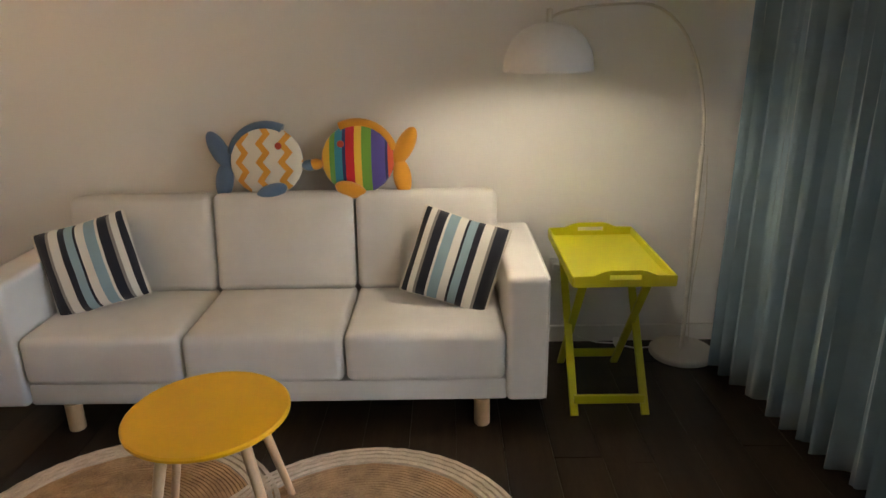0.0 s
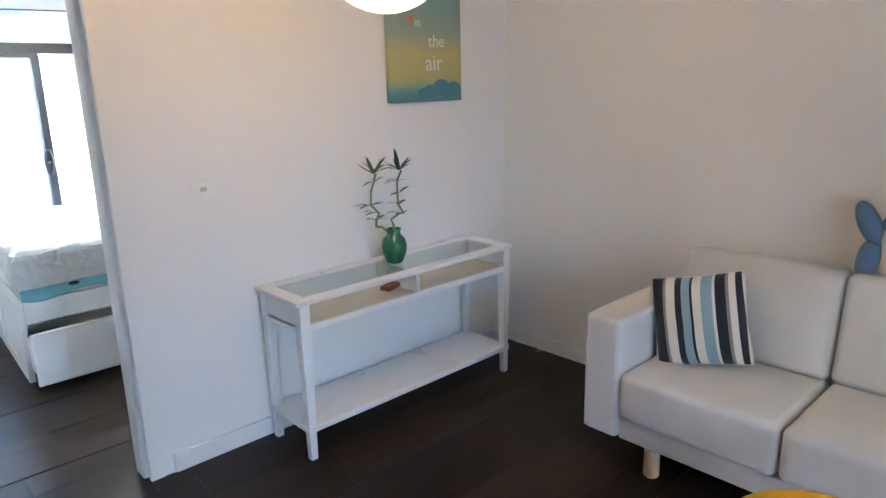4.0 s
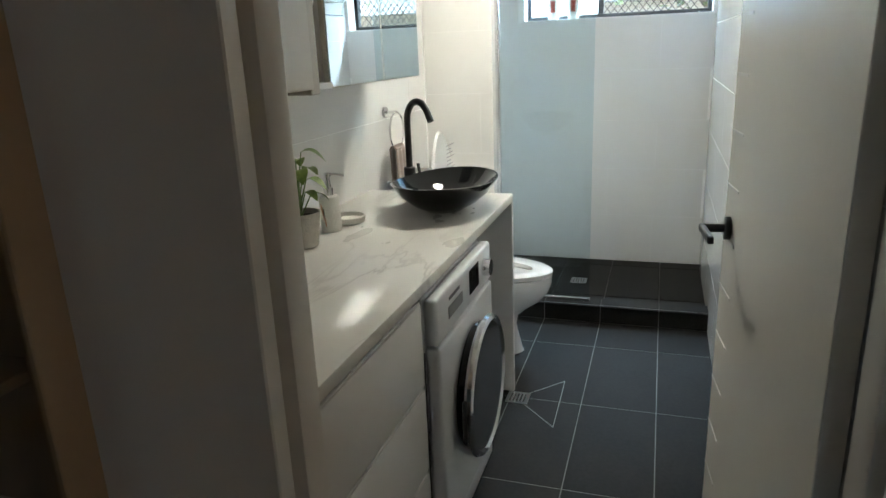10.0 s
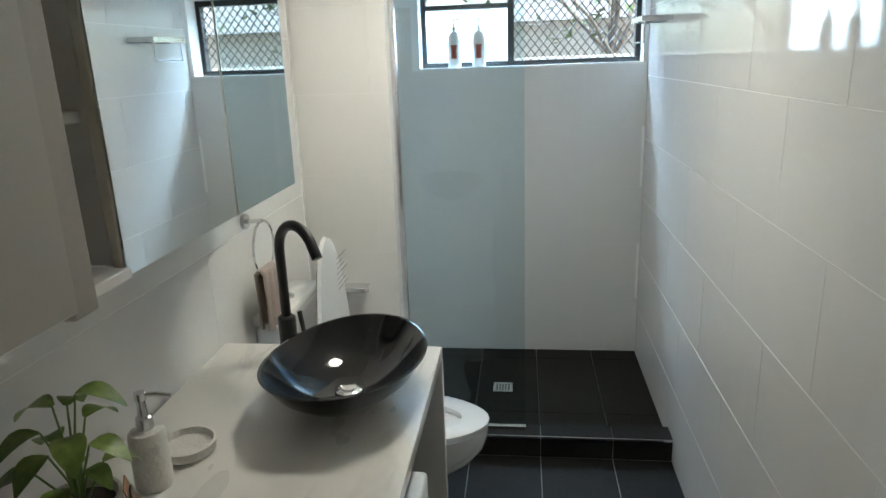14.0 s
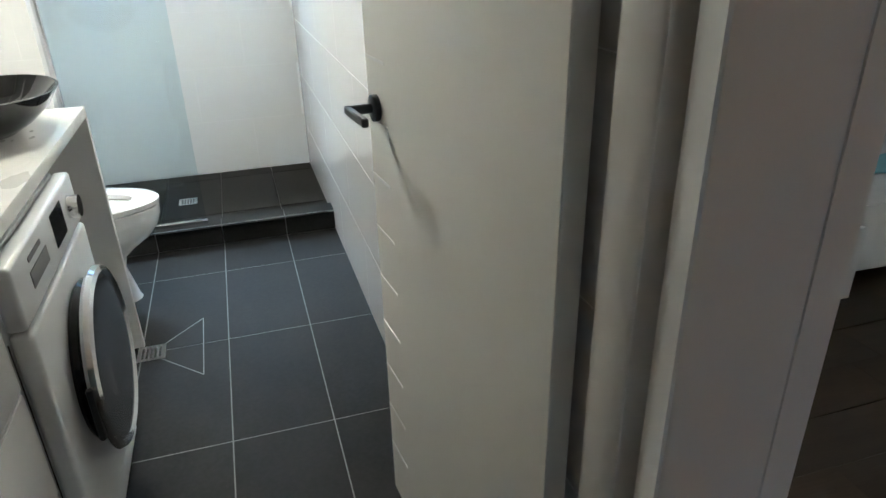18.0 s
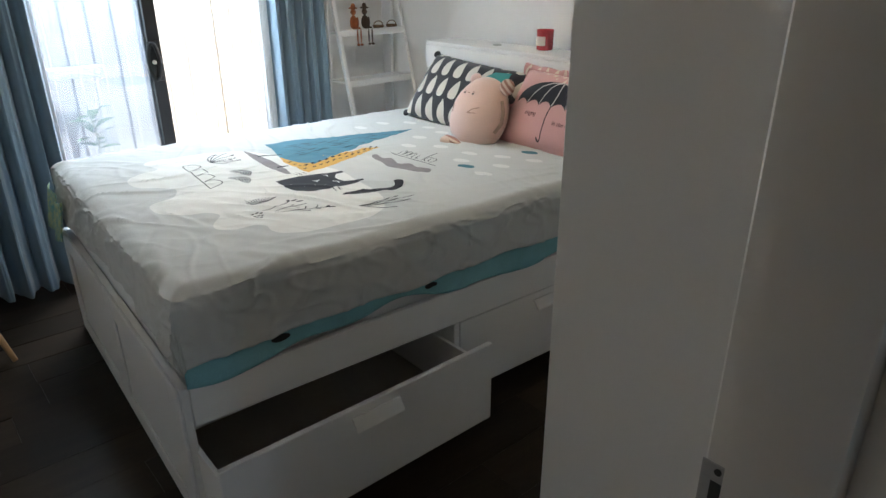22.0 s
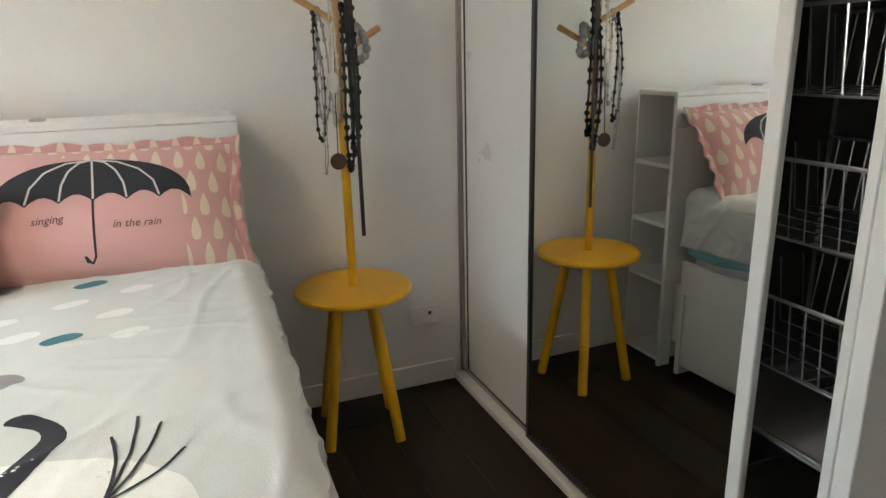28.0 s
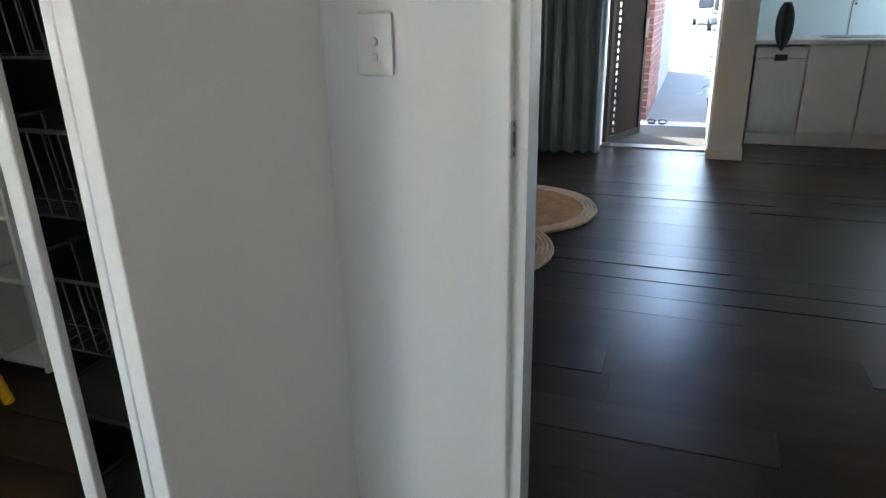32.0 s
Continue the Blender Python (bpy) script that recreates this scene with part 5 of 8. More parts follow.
def bowl_ring(z, rx0, rx1, ry, n=36):
    out = []
    for k in range(n):
        a = 2 * math.pi * k / n
        c, s = math.cos(a), math.sin(a)
        out.append((c * (rx1 if c > 0 else rx0), s * ry, z))
    return out


def loft(rings):
    bm = bmesh.new()
    rs = [[bm.verts.new(p) for p in r] for r in rings]
    k = len(rs[0])
    for a, b in zip(rs, rs[1:]):
        for i in range(k):
            bm.faces.new((a[i], a[(i + 1) % k], b[(i + 1) % k], b[i]))
    bm.faces.new(list(reversed(rs[0])))
    bm.faces.new(rs[-1])
    return bm


part("pan", loft([bowl_ring(0.0, 0.26, 0.255, 0.115), bowl_ring(0.02, 0.255, 0.245, 0.108), bowl_ring(0.14, 0.25, 0.215, 0.100), bowl_ring(0.185, 0.25, 0.225, 0.108), bowl_ring(0.225, 0.25, 0.275, 0.140), bowl_ring(0.265, 0.25, 0.335, 0.168),
                  bowl_ring(0.31, 0.25, 0.372, 0.182), bowl_ring(0.35, 0.25, 0.386, 0.187), bowl_ring(0.385, 0.25, 0.388, 0.187), bowl_ring(0.388, 0.22, 0.34, 0.145), bowl_ring(0.33, 0.15, 0.27, 0.11), bowl_ring(0.25, 0.05, 0.12, 0.05)]), CERAMIC, to)
part("seat", loft([bowl_ring(0.391, 0.20, 0.39, 0.19), bowl_ring(0.408, 0.20, 0.392, 0.192), bowl_ring(0.417, 0.19, 0.375, 0.178), bowl_ring(0.412, 0.11, 0.295, 0.112), bowl_ring(0.396, 0.11, 0.29, 0.108), bowl_ring(0.3915, 0.12, 0.30, 0.11)]), CERAMIC, to)
bmesh_lid = loft([bowl_ring(0.0, 0.02, 0.575, 0.20), bowl_ring(0.012, 0.02, 0.58, 0.205), bowl_ring(0.02, 0.02, 0.56, 0.19)])
bmesh.ops.transform(bmesh_lid, matrix=pose(-0.135, 0.06, 0.445, 0, -92, 0), verts=bmesh_lid.verts)
lid_ = part("lid", bmesh_lid, CERAMIC, to)
for k in range(7):
    part("print_line", bx((-0.110, 0.0, 0.86 + k * 0.017), (-0.1095, 0.13 - 0.03 * (k % 3), 0.864 + k * 0.017)), mat("grey_print", (0.25, 0.25, 0.26), 0.5), lid_)
part("cistern", bx((-0.345, -0.19, 0.39), (-0.245, 0.19, 0.80), 0.02, 3), CERAMIC, to)
part("cistern_lid", bx((-0.347, -0.195, 0.801), (-0.237, 0.195, 0.835), 0.010, 2), CERAMIC, to)
part("flush_button", rd((-0.29, 0, 0.835), (-0.29, 0, 0.842), 0.022), CHROME, to)
rh = thing("paper_holder", "chrome toilet paper holder on the nib wall", "paper holder", (-2.36, 2.778, 0.80))
part("mount", bx((-0.05, -0.012, -0.02), (0.05, 0, 0.02), 0.003, 1), CHROME, rh)
part("flap", bx((-0.06, -0.075, 0.018), (0.06, -0.012, 0.023), 0.002, 1), CHROME, rh)

to.scale = (1.04, 1.0, 1.09)

# shower glass, hob, drains
gp2 = thing("shower_screen", "frameless greenish glass shower screen with chrome channels", "shower screen", (-2.178, 2.85, 0.112))
part("pane", bx((0.004, -0.005, 0.012), (0.515, 0.005, 1.92)), GREEN_GLASS, gp2).visible_shadow = False
part("wall_channel", bx((0, -0.011, 0), (0.022, 0.011, 1.92), 0.002, 1), CHROME, gp2)
part("floor_channel", bx((0.023, -0.010, 0), (0.52, 0.010, 0.018), 0.002, 1), CHROME, gp2)


def drain(name, x, y, z):
    t = thing(name, "square chrome floor drain grate", "drain", (x, y, z), group="bathroom floor drains")
    part("rim", bx((-0.05, -0.05, 0), (0.05, 0.05, 0.0025), 0.001, 1), CHROME, t)
    for k in range(5):
        part("slot", bx((-0.034 + k * 0.015, -0.034, 0.0026), (-0.026 + k * 0.015, 0.034, 0.0032)), MATT_BLACK, t)


drain("floor_drain", -1.87, 1.872, 0.0075)
TCUT = mat("tile_cut_line", (0.36, 0.36, 0.35), 0.9)
for p_, q_ in (((-1.84, 1.91), (-1.69, 2.073)), ((-1.84, 1.83), (-1.684, 1.67)), ((-1.69, 2.073), (-1.684, 1.67))):
    part("cut_joint", bar(bmesh.new(), (*p_, 0.0072), (*q_, 0.0072), 0.003, 0.0006), TCUT, floor_bath)
drain("floor_drain", -1.775, 3.34, 0.0575)

# bathroom door leaf, folded back against the tiled wall
dl = thing("bathroom_door", "white bathroom door standing open with black lever handle", "door", (-1.0445, 0.1545, 0.008), rz=6.3)
LEAFM = mat("white_door_paint", (0.82, 0.80, 0.74), 0.35, var=0.03, fine=60, bump=0.03)
leaf_d = part("leaf", bx((-0.037, 0.071, 0), (0, 0.80, 2.01), 0.002, 1), LEAFM, dl)
# Pale raised strips: the highlight along each groove, put into the colour.
for k in range(18):
    part("groove", bx((-0.0385, 0.685, 0.16 + k * 0.125), (-0.0366, 0.797, 0.166 + k * 0.125)), mat("groove_highlight", (0.86, 0.85, 0.82), 0.3), leaf_d)
part("rose", rd((-0.037, 0.742, 1.068), (-0.048, 0.742, 1.068), 0.027, 0.027, 28), MATT_BLACK, dl)
part("rose", rd((-0.048, 0.742, 1.068), (-0.050, 0.742, 1.068), 0.027, 0.024, 28), MATT_BLACK, dl)
part("spindle", rd((-0.05, 0.742, 1.068), (-0.098, 0.742, 1.068), 0.010), MATT_BLACK, dl)
part("lever", bx((-0.104, 0.632, 1.059), (-0.090, 0.753, 1.077), 0.003, 1), MATT_BLACK, dl, "black lever handle")

# ceiling light
bl_ = thing("bathroom_ceiling_light", "round white ceiling light in the bathroom, switched on", "lamp", BATH_LIGHT)
part("base", lt([(0.128, -0.03), (0.132, -0.028), (0.132, 0), (0, 0)], 40), TRIM, bl_)
part("diffuser", lt([(0, -0.072), (0.07, -0.069), (0.112, -0.055), (0.126, -0.031), (0, -0.031)], 40), mat("lit_diffuser", (1.0, 0.92, 0.78), 0.4, var=0, emit=14.0), bl_)

# high window with security mesh
hw = tagged(new("window_bath"), "black-framed high bathroom window with diamond security mesh", "window", "", "structure")
hw.location = (0, 3.93, 0)
for n_, a_, b_ in (("frame_top", (-2.21, 0, 2.03), (-1.06, 0.05, 2.06)), ("frame_bottom", (-2.21, 0, 1.66), (-1.06, 0.05, 1.685)), ("frame_left", (-2.21, 0, 1.685), (-2.185, 0.05, 2.03)),
                   ("frame_right", (-1.085, 0, 1.685), (-1.06, 0.05, 2.03)), ("mullion", (-1.75, -0.01, 1.685), (-1.715, 0.045, 2.03)), ("rail", (-2.185, 0.0, 1.955), (-1.75, 0.03, 1.98))):
    part(n_, bx(a_, b_, 0.002, 1), BLACK_ALU, hw)
part("pane", bx((-2.185, 0.02, 1.69), (-1.75, 0.024, 1.95)), FROST, hw, "frosted glass pane").visible_shadow = False
part("pane", bx((-1.715, 0.03, 1.685), (-1.085, 0.034, 2.03)), CLEAR, hw).visible_shadow = False
mesh_bm = bmesh.new()
x0, x1, z0, z1, st = -1.715, -1.085, 1.685, 2.03, 0.055
k = -12
while k < 24:
    for sg in (1, -1):
        c = k * st
        pts = []
        for x in (x0, x1):
            z = z0 + sg * 1.25 * (x - x0) + c * 1.0
            pts.append((x, z))
        (xa, za), (xb, zb) = pts
        ta, tb_ = 0.0, 1.0
        for lim, lo in ((z0, True), (z1, False)):
            d_ = zb - za
            tt = (lim - za) / d_
            if (d_ > 0) == lo:
                ta = max(ta, tt)
            else:
                tb_ = min(tb_, tt)
        if tb_ - ta > 0.02:
            rod(mesh_bm, (xa + (xb - xa) * ta, 0.012, za + (zb - za) * ta), (xa + (xb - xa) * tb_, 0.012, za + (zb - za) * tb_), 0.003, n=5)
    k += 1
part("diamond_mesh", mesh_bm, BLACK_ALU, hw)
part("sill", bx((-2.215, -0.11, 1.645), (-1.055, -0.001, 1.659), 0.002, 1), TRIM, hw)
for x, lab in ((-2.03, "white shampoo bottle with red label on the sill"), (-1.90, "white conditioner bottle with red label on the sill")):
    b_ = thing("shampoo_bottle", lab, "bottle", (x, 3.875, 1.66), group="bottles on the shower sill")
    part("bottle", lt([(0.030, 0), (0.034, 0.005), (0.036, 0.08), (0.033, 0.15), (0.024, 0.175), (0.012, 0.182), (0.012, 0.19), (0, 0.19)], 28, (0, 0, 0), None, 1.0, 0.7), mat("white_plastic", (0.8, 0.79, 0.77), 0.3), b_)
    part("label", sheet(lambda u, v: (0.018 * (2 * u - 1), -0.0265 + 0.006 * (2 * u - 1) ** 2, 0.045 + 0.07 * v), 6, 1), mat("red_brown_label", (0.35, 0.05, 0.03), 0.4), b_)
    part("pump_collar", lt([(0.013, 0.19), (0.014, 0.205), (0.006, 0.209), (0.005, 0.235), (0.010, 0.237), (0.010, 0.248), (0, 0.249)], 20), mat("gold_cap", (0.5, 0.38, 0.2), 0.3) if x < -2 else MATS["white_plastic"], b_)
    part("nozzle", tb([(0, 0, 0.243), (0.02, -0.012, 0.243), (0.036, -0.022, 0.238)], 0.005, 8), mat("gold_cap", (0.5, 0.38, 0.2), 0.3) if x < -2 else MATS["white_plastic"], b_)
sc = thing("shower_caddy", "flat chrome shower shelf with hanging rail on the tiled wall", "shelf", (PX - 0.004, 3.40, 1.83))
for x0_, x1_, y0_, y1_ in ((-0.125, 0.0, -0.15, -0.144), (-0.125, 0.0, 0.144, 0.15), (-0.131, -0.125, -0.15, 0.15), (-0.006, 0.0, -0.1435, 0.1435)):
    part("flat_bar", bx((x0_, y0_, 0.0), (x1_, y1_, 0.024), 0.001, 1), CHROME, sc)
for k in range(6):
    part("slat", bx((-0.1245, -0.125 + k * 0.045, 0.002), (-0.0065, -0.110 + k * 0.045, 0.005)), CHROME, sc)
part("hanging_rail", tb([(-0.115, -0.13, 0.001), (-0.115, -0.13, -0.085), (-0.115, 0.13, -0.085), (-0.115, 0.13, 0.001)], 0.004, 8), CHROME, sc)

# ---------- bedroom: bed ----------
from mathutils.bvhtree import BVHTree


def creased(m, scale, depth):
    """Adds the broad soft creases of lain cotton to a cloth material."""
    N, L = m.node_tree.nodes, m.node_tree.links
    b = N["Principled BSDF"]
    tc, mp, nz, bp = N.new("ShaderNodeTexCoord"), N.new("ShaderNodeMapping"), N.new("ShaderNodeTexNoise"), N.new("ShaderNodeBump")
    nz.noise_type = 'RIDGED_MULTIFRACTAL'
    nz.inputs["Scale"].default_value, nz.inputs["Detail"].default_value, nz.inputs["Distortion"].default_value = scale, 3.0, 0.5
    mp.inputs["Rotation"].default_value, mp.inputs["Scale"].default_value = (0, 0, radians(38)), (0.55, 1.5, 1.0)
    bp.inputs["Strength"].default_value, bp.inputs["Distance"].default_value = 0.55, depth
    L.new(tc.outputs["Object"], mp.inputs[0])
    L.new(mp.outputs[0], nz.inputs[0])
    L.new(nz.outputs[0], bp.inputs["Height"])
    if b.inputs["Normal"].links:
        L.new(b.inputs["Normal"].links[0].from_socket, bp.inputs["Normal"])
    L.new(bp.outputs[0], b.inputs["Normal"])
    return m


BED = pose(0.80, 2.235, 0, 0, 0, -2.5)
HL, HW = 0.955, 0.765
bed = thing("bed", "white double bed frame with one drawer pulled open", "bed")
bed.matrix_basis = BED
BEDW = mat("white_foil_board", (0.78, 0.77, 0.75), 0.35, var=0.025, scale=5, fine=90, bump=0.02)
# Colour of the drawers' bottom boards, darker than their white sides.
DARK_IN = mat("darker_drawer_bottom", (0.33, 0.30, 0.27), 0.6, var=0.08)
fb = part("footboard", bx((-HL, -HW, 0.0), (-HL + 0.024, HW, 0.484), 0.003, 1), BEDW, bed)
for y0, y1 in ((-HW, -HW + 0.09), (-0.05, 0.05), (HW - 0.09, HW)):
    part("stile", bx((-HL - 0.010, y0, 0.0), (-HL - 0.0005, y1, 0.484), 0.003, 1), BEDW, fb)
for y0, y1 in ((-HW + 0.091, -0.051), (0.051, HW - 0.091)):
    for z0, z1 in ((0.0, 0.07), (0.395, 0.484)):
        part("rail", bx((-HL - 0.010, y0, z0), (-HL - 0.0005, y1, z1), 0.003, 1), BEDW, fb)
part("side_rail", bx((-HL + 0.025, -HW, 0.352), (HL, -HW + 0.02, 0.484), 0.003, 1), BEDW, bed)
part("side_rail", bx((-HL + 0.025, HW - 0.02, 0.03), (HL, HW, 0.484), 0.003, 1), BEDW, bed)
part("centre_board", bx((-HL + 0.026, -0.01, 0.01), (HL, 0.01, 0.40), 0.002, 1), BEDW, bed)
part("slat_base", bx((-HL + 0.026, -HW + 0.021, 0.375), (HL, HW - 0.021, 0.395)), OAK, bed)
part("drawer_post", bx((-0.012, -HW, 0.0), (0.012, -HW + 0.30, 0.351), 0.002, 1), BEDW, bed)
part("head_post", bx((HL - 0.024, -HW, 0.0), (HL, -HW + 0.30, 0.351), 0.002, 1), BEDW, bed)


def bed_drawer(x0, x1, out, turn):
    m = pose((x0 + x1) / 2, -HW + 0.02 - out, 0.045, 0, 0, turn)
    w = (x1 - x0) / 2
    d = part("drawer_front", bx((-w, -0.02, 0.0), (w, 0.0, 0.306), 0.003, 1), BEDW, bed)
    d.matrix_basis = m
    part("drawer_side", bx((-w + 0.02, 0.001, 0.03), (-w + 0.034, 0.56, 0.23), 0.001, 1), BEDW, d)
    part("drawer_side", bx((w - 0.034, 0.001, 0.03), (w - 0.02, 0.56, 0.23), 0.001, 1), BEDW, d)
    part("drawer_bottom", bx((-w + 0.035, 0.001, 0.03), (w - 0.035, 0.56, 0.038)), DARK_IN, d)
    part("drawer_back", bx((-w + 0.035, 0.546, 0.039), (w - 0.035, 0.56, 0.23)), BEDW, d)
    lip = [(-0.0203, 0.278), (-0.026, 0.278), (-0.050, 0.246), (-0.050, 0.240), (-0.046, 0.241), (-0.026, 0.268), (-0.0203, 0.270)]
    h = prism(bmesh.new(), lip, 0.17, Matrix(((0, 0, 1, -0.085), (1, 0, 0, 0), (0, 1, 0, 0), (0, 0, 0, 1))))
    part("handle", h, TRIM, d, "white folded lip handle")


bed_drawer(-0.950, 0.014, 0.195, 2.4)
bed_drawer(0.016, 0.925, 0.0, 0.0)
matt = thing("mattress", "white mattress under the printed cover", "mattress")
matt.matrix_basis = BED
part("mattress", cushion_box((-HL + 0.03, -HW + 0.035, 0.396), (HL - 0.005, HW - 0.035, 0.728), 0.06, 0.0), mat("mattress_ticking", (0.75, 0.75, 0.74), 0.9, fine=200), matt)


def h_top(x, y):
    """Height of the cover at a plan point, with soft creases that grow towards the foot."""
    k = 0.5 + 0.65 * max(0.0, 0.6 - x) + 0.5 * max(0.0, 1.72 - y)
    s = noise.noise(Vector((x * 5, y * 5, 1.0))) * 0.007 + noise.noise(Vector((x * 11 + y * 6, y * 12 - x * 5, 2.0))) * 0.0045
    r = abs(noise.noise(Vector((x * 9 + y * 9, y * 3.5 - x * 3.0, 5.0))))
    f = 0.0
    for j, (ca, sa, fr) in enumerate(((0.8, 0.6, 8.5), (0.3, 0.95, 7.5), (0.95, -0.3, 9.5))):
        q = (x * ca + y * sa) * fr
        w = noise.noise(Vector((q, (y * ca - x * sa) * 3.0, 9.0 + j * 4)))
        f += max(0.0, 0.13 - abs(w)) * 0.10 * max(0.0, noise.noise(Vector((x * 2.3, y * 2.3, 30 + j * 7))) + 0.15)
    return 0.774 + k * (0.8 * s + f + 0.005 * max(0.0, 0.25 - r))


COVER = creased(mat("pale_grey_cotton", (0.545, 0.555, 0.54), 0.9, var=0.035, scale=4, fine=300, bump=0.15, sheen=0.15), 4.5, 0.011)
cover = thing("bed_cover", "pale grey cotton bed cover printed with a cat and clouds", "bed cover")


def bed_cloth(z_low, wave, inset, seed):
    A, Bw = HL - 0.02, HW + 0.012 - inset
    rr = random.Random(seed)
    ph = rr.uniform(0, 6)

    def fn(u, v):
        drop_f, drop_r, drop_l = 0.30, 0.235, 0.22
        a = -A - drop_f + u * (2 * A + drop_f)
        b = -Bw - drop_r + v * (2 * Bw + drop_r + drop_l)
        ex, ey = max(0, -A - a), max(0, abs(b) - Bw)
        x, y = max(a, -A), max(-Bw, min(Bw, b))
        w = BED @ Vector((x, y, 0))
        z = h_top(w.x, w.y)
        e = max(ex, ey)
        if e > 0:
            lim = z - (z_low + wave * math.sin(a * 3.1 + ph) + wave * 0.6 * math.sin(b * 7.0 + ph))
            t = e / (drop_f if ex >= ey else (drop_r if b < 0 else drop_l))
            z -= lim * t
            out = (0.006 if ex > ey else 0.014) * min(1, e / 0.05) + 0.010 * t * math.sin(7 * a + 5 * b + ph) + 0.006 * t * math.sin(23 * a + 19 * b)
            out += 0.045 * max(0.0, 0.14 - abs(noise.noise(Vector((a * 7 + b * 5, b * 4 - a * 3, 4.0))))) + 0.035 * max(0.0, 0.12 - abs(noise.noise(Vector((a * 4 - b * 9, b * 6 + a * 7, 14.0)))))
            if ex > 0:
                x -= out * (ex / e)
            if ey > 0:
                y += math.copysign(out * (ey / e), b)
        edge = min(A + x if ex == 0 else 0, Bw - abs(y))
        if e == 0 and edge < 0.05:
            z -= 0.022 * (1 - edge / 0.05) ** 2
        elif e > 0:
            z -= 0.022 * max(0, 1 - e / 0.05)
        p = BED @ Vector((x, y, z))
        return p
    return fn


cl = part("cloth", sheet(bed_cloth(0.565, 0.010, 0.0, 3), 300, 280), COVER, cover)
cloth_tree = BVHTree.FromPolygons([v.co.copy() for v in cl.data.vertices], [tuple(p.vertices) for p in cl.data.polygons])
thicken(cl, 0.003)
TEAL_SHEET = mat("turquoise_cotton_sheet", (0.22, 0.47, 0.52), 0.9, var=0.15, scale=8, fine=250, bump=0.15)
und = thing("under_sheet", "turquoise cotton under sheet showing below the cover", "bed sheet")
us = bmesh.new()


def skirt(u, v):
    y = -HW + 0.002 - 0.010 * v + 0.006 * math.sin(u * 38) * v
    x = -HL + 0.02 + u * (2 * HL - 0.05)
    z = 0.62 - v * (0.115 + 0.022 * math.sin(u * 11 + 1) + 0.010 * math.sin(u * 29))
    if z < 0.49:
        y = min(y, -HW - 0.006 - 0.004 * v)
    return BED @ Vector((x, y, z))


sheet(skirt, 90, 10, us)
o = part("side_drape", us, TEAL_SHEET, und)
thicken(o, 0.003)
o = part("corner_drape", sheet(lambda u, v: BED @ Vector((-HL - 0.012 - 0.03 * v + 0.008 * math.sin(u * 14), HW - 0.22 + 0.26 * u, 0.66 - 0.16 * v - 0.02 * math.sin(u * 5))), 16, 8),
         mat("green_print_sheet", (0.20, 0.38, 0.33), 0.9, scale=30, ramp=((0.10, 0.33, 0.36), (0.55, 0.55, 0.25))), und)
thicken(o, 0.003)
for x, w in ((-0.66, 0.03), (-0.12, 0.026)):
    bm = bmesh.new()
    prism(bm, ell(0, 0, w, w * 0.4, 12) + [], 0.001, BED @ pose(x, -HW - 0.010, 0.545, 90, 0, 0))
    part("black_leaf_print", bm, MATT_BLACK, und)


def on_cloth(v, lift):
    hit = cloth_tree.ray_cast(Vector((v.co.x, v.co.y, 2.0)), Vector((0, 0, -1)))[0]
    v.co.z = (hit.z if hit else h_top(v.co.x, v.co.y)) + 0.0015 + lift


def drape(bm, lift=0.0005):
    bmesh.ops.triangulate(bm, faces=bm.faces[:])
    for _ in range(8):
        es = [e for e in bm.edges if e.calc_length() > 0.012]
        if not es:
            break
        bmesh.ops.subdivide_edges(bm, edges=es, cuts=1)
        bmesh.ops.triangulate(bm, faces=bm.faces[:])
    for v in bm.verts:
        on_cloth(v, lift)
    return bm


def decal(name, pts, material, lift=0.0009):
    bm = bmesh.new()
    bm.faces.new([bm.verts.new((x, y, 0)) for x, y in pts])
    return part(name, drape(bm, lift), material, cover)


def smooth_loop(pts, n=6):
    """A closed smooth outline through points."""
    out, k = [], len(pts)
    for i in range(k):
        p0, p1, p2, p3 = (Vector(pts[(i + j - 1) % k]) for j in range(4))
        for s in range(n):
            t = s / n
            q = 0.5 * ((2 * p1) + (p2 - p0) * t + (2 * p0 - 5 * p1 + 4 * p2 - p3) * t * t + (3 * p1 - p0 - 3 * p2 + p3) * t ** 3)
            out.append((q.x, q.y))
    return out


def stroke(name, pts, w, material, closed=False, lift=0.0019, n=8):
    """A pen line of width w through points."""
    P = [Vector(p) for p in pts]
    line = []
    m_ = len(P) - 1
    for i in range(m_):
        p0, p1, p2, p3 = P[max(i - 1, 0)], P[i], P[i + 1], P[min(i + 2, m_)]
        for s in range(n):
            t = s / n
            line.append(0.5 * ((2 * p1) + (p2 - p0) * t + (2 * p0 - 5 * p1 + 4 * p2 - p3) * t * t + (3 * p1 - p0 - 3 * p2 + p3) * t ** 3))
    line.append(P[-1])
    bm = bmesh.new()
    rows = []
    for i, p in enumerate(line):
        d = line[min(i + 1, len(line) - 1)] - line[max(i - 1, 0)]
        nn = Vector((-d.y, d.x))
        if nn.length > 0:
            nn.normalize()
        rows.append([bm.verts.new((*(p + nn * w / 2), 0)), bm.verts.new((*(p - nn * w / 2), 0))])
    for a, b in zip(rows, rows[1:]):
        bm.faces.new((a[0], a[1], b[1], b[0]))
    for v in bm.verts:
        on_cloth(v, lift)
    return part(name, bm, material, cover)


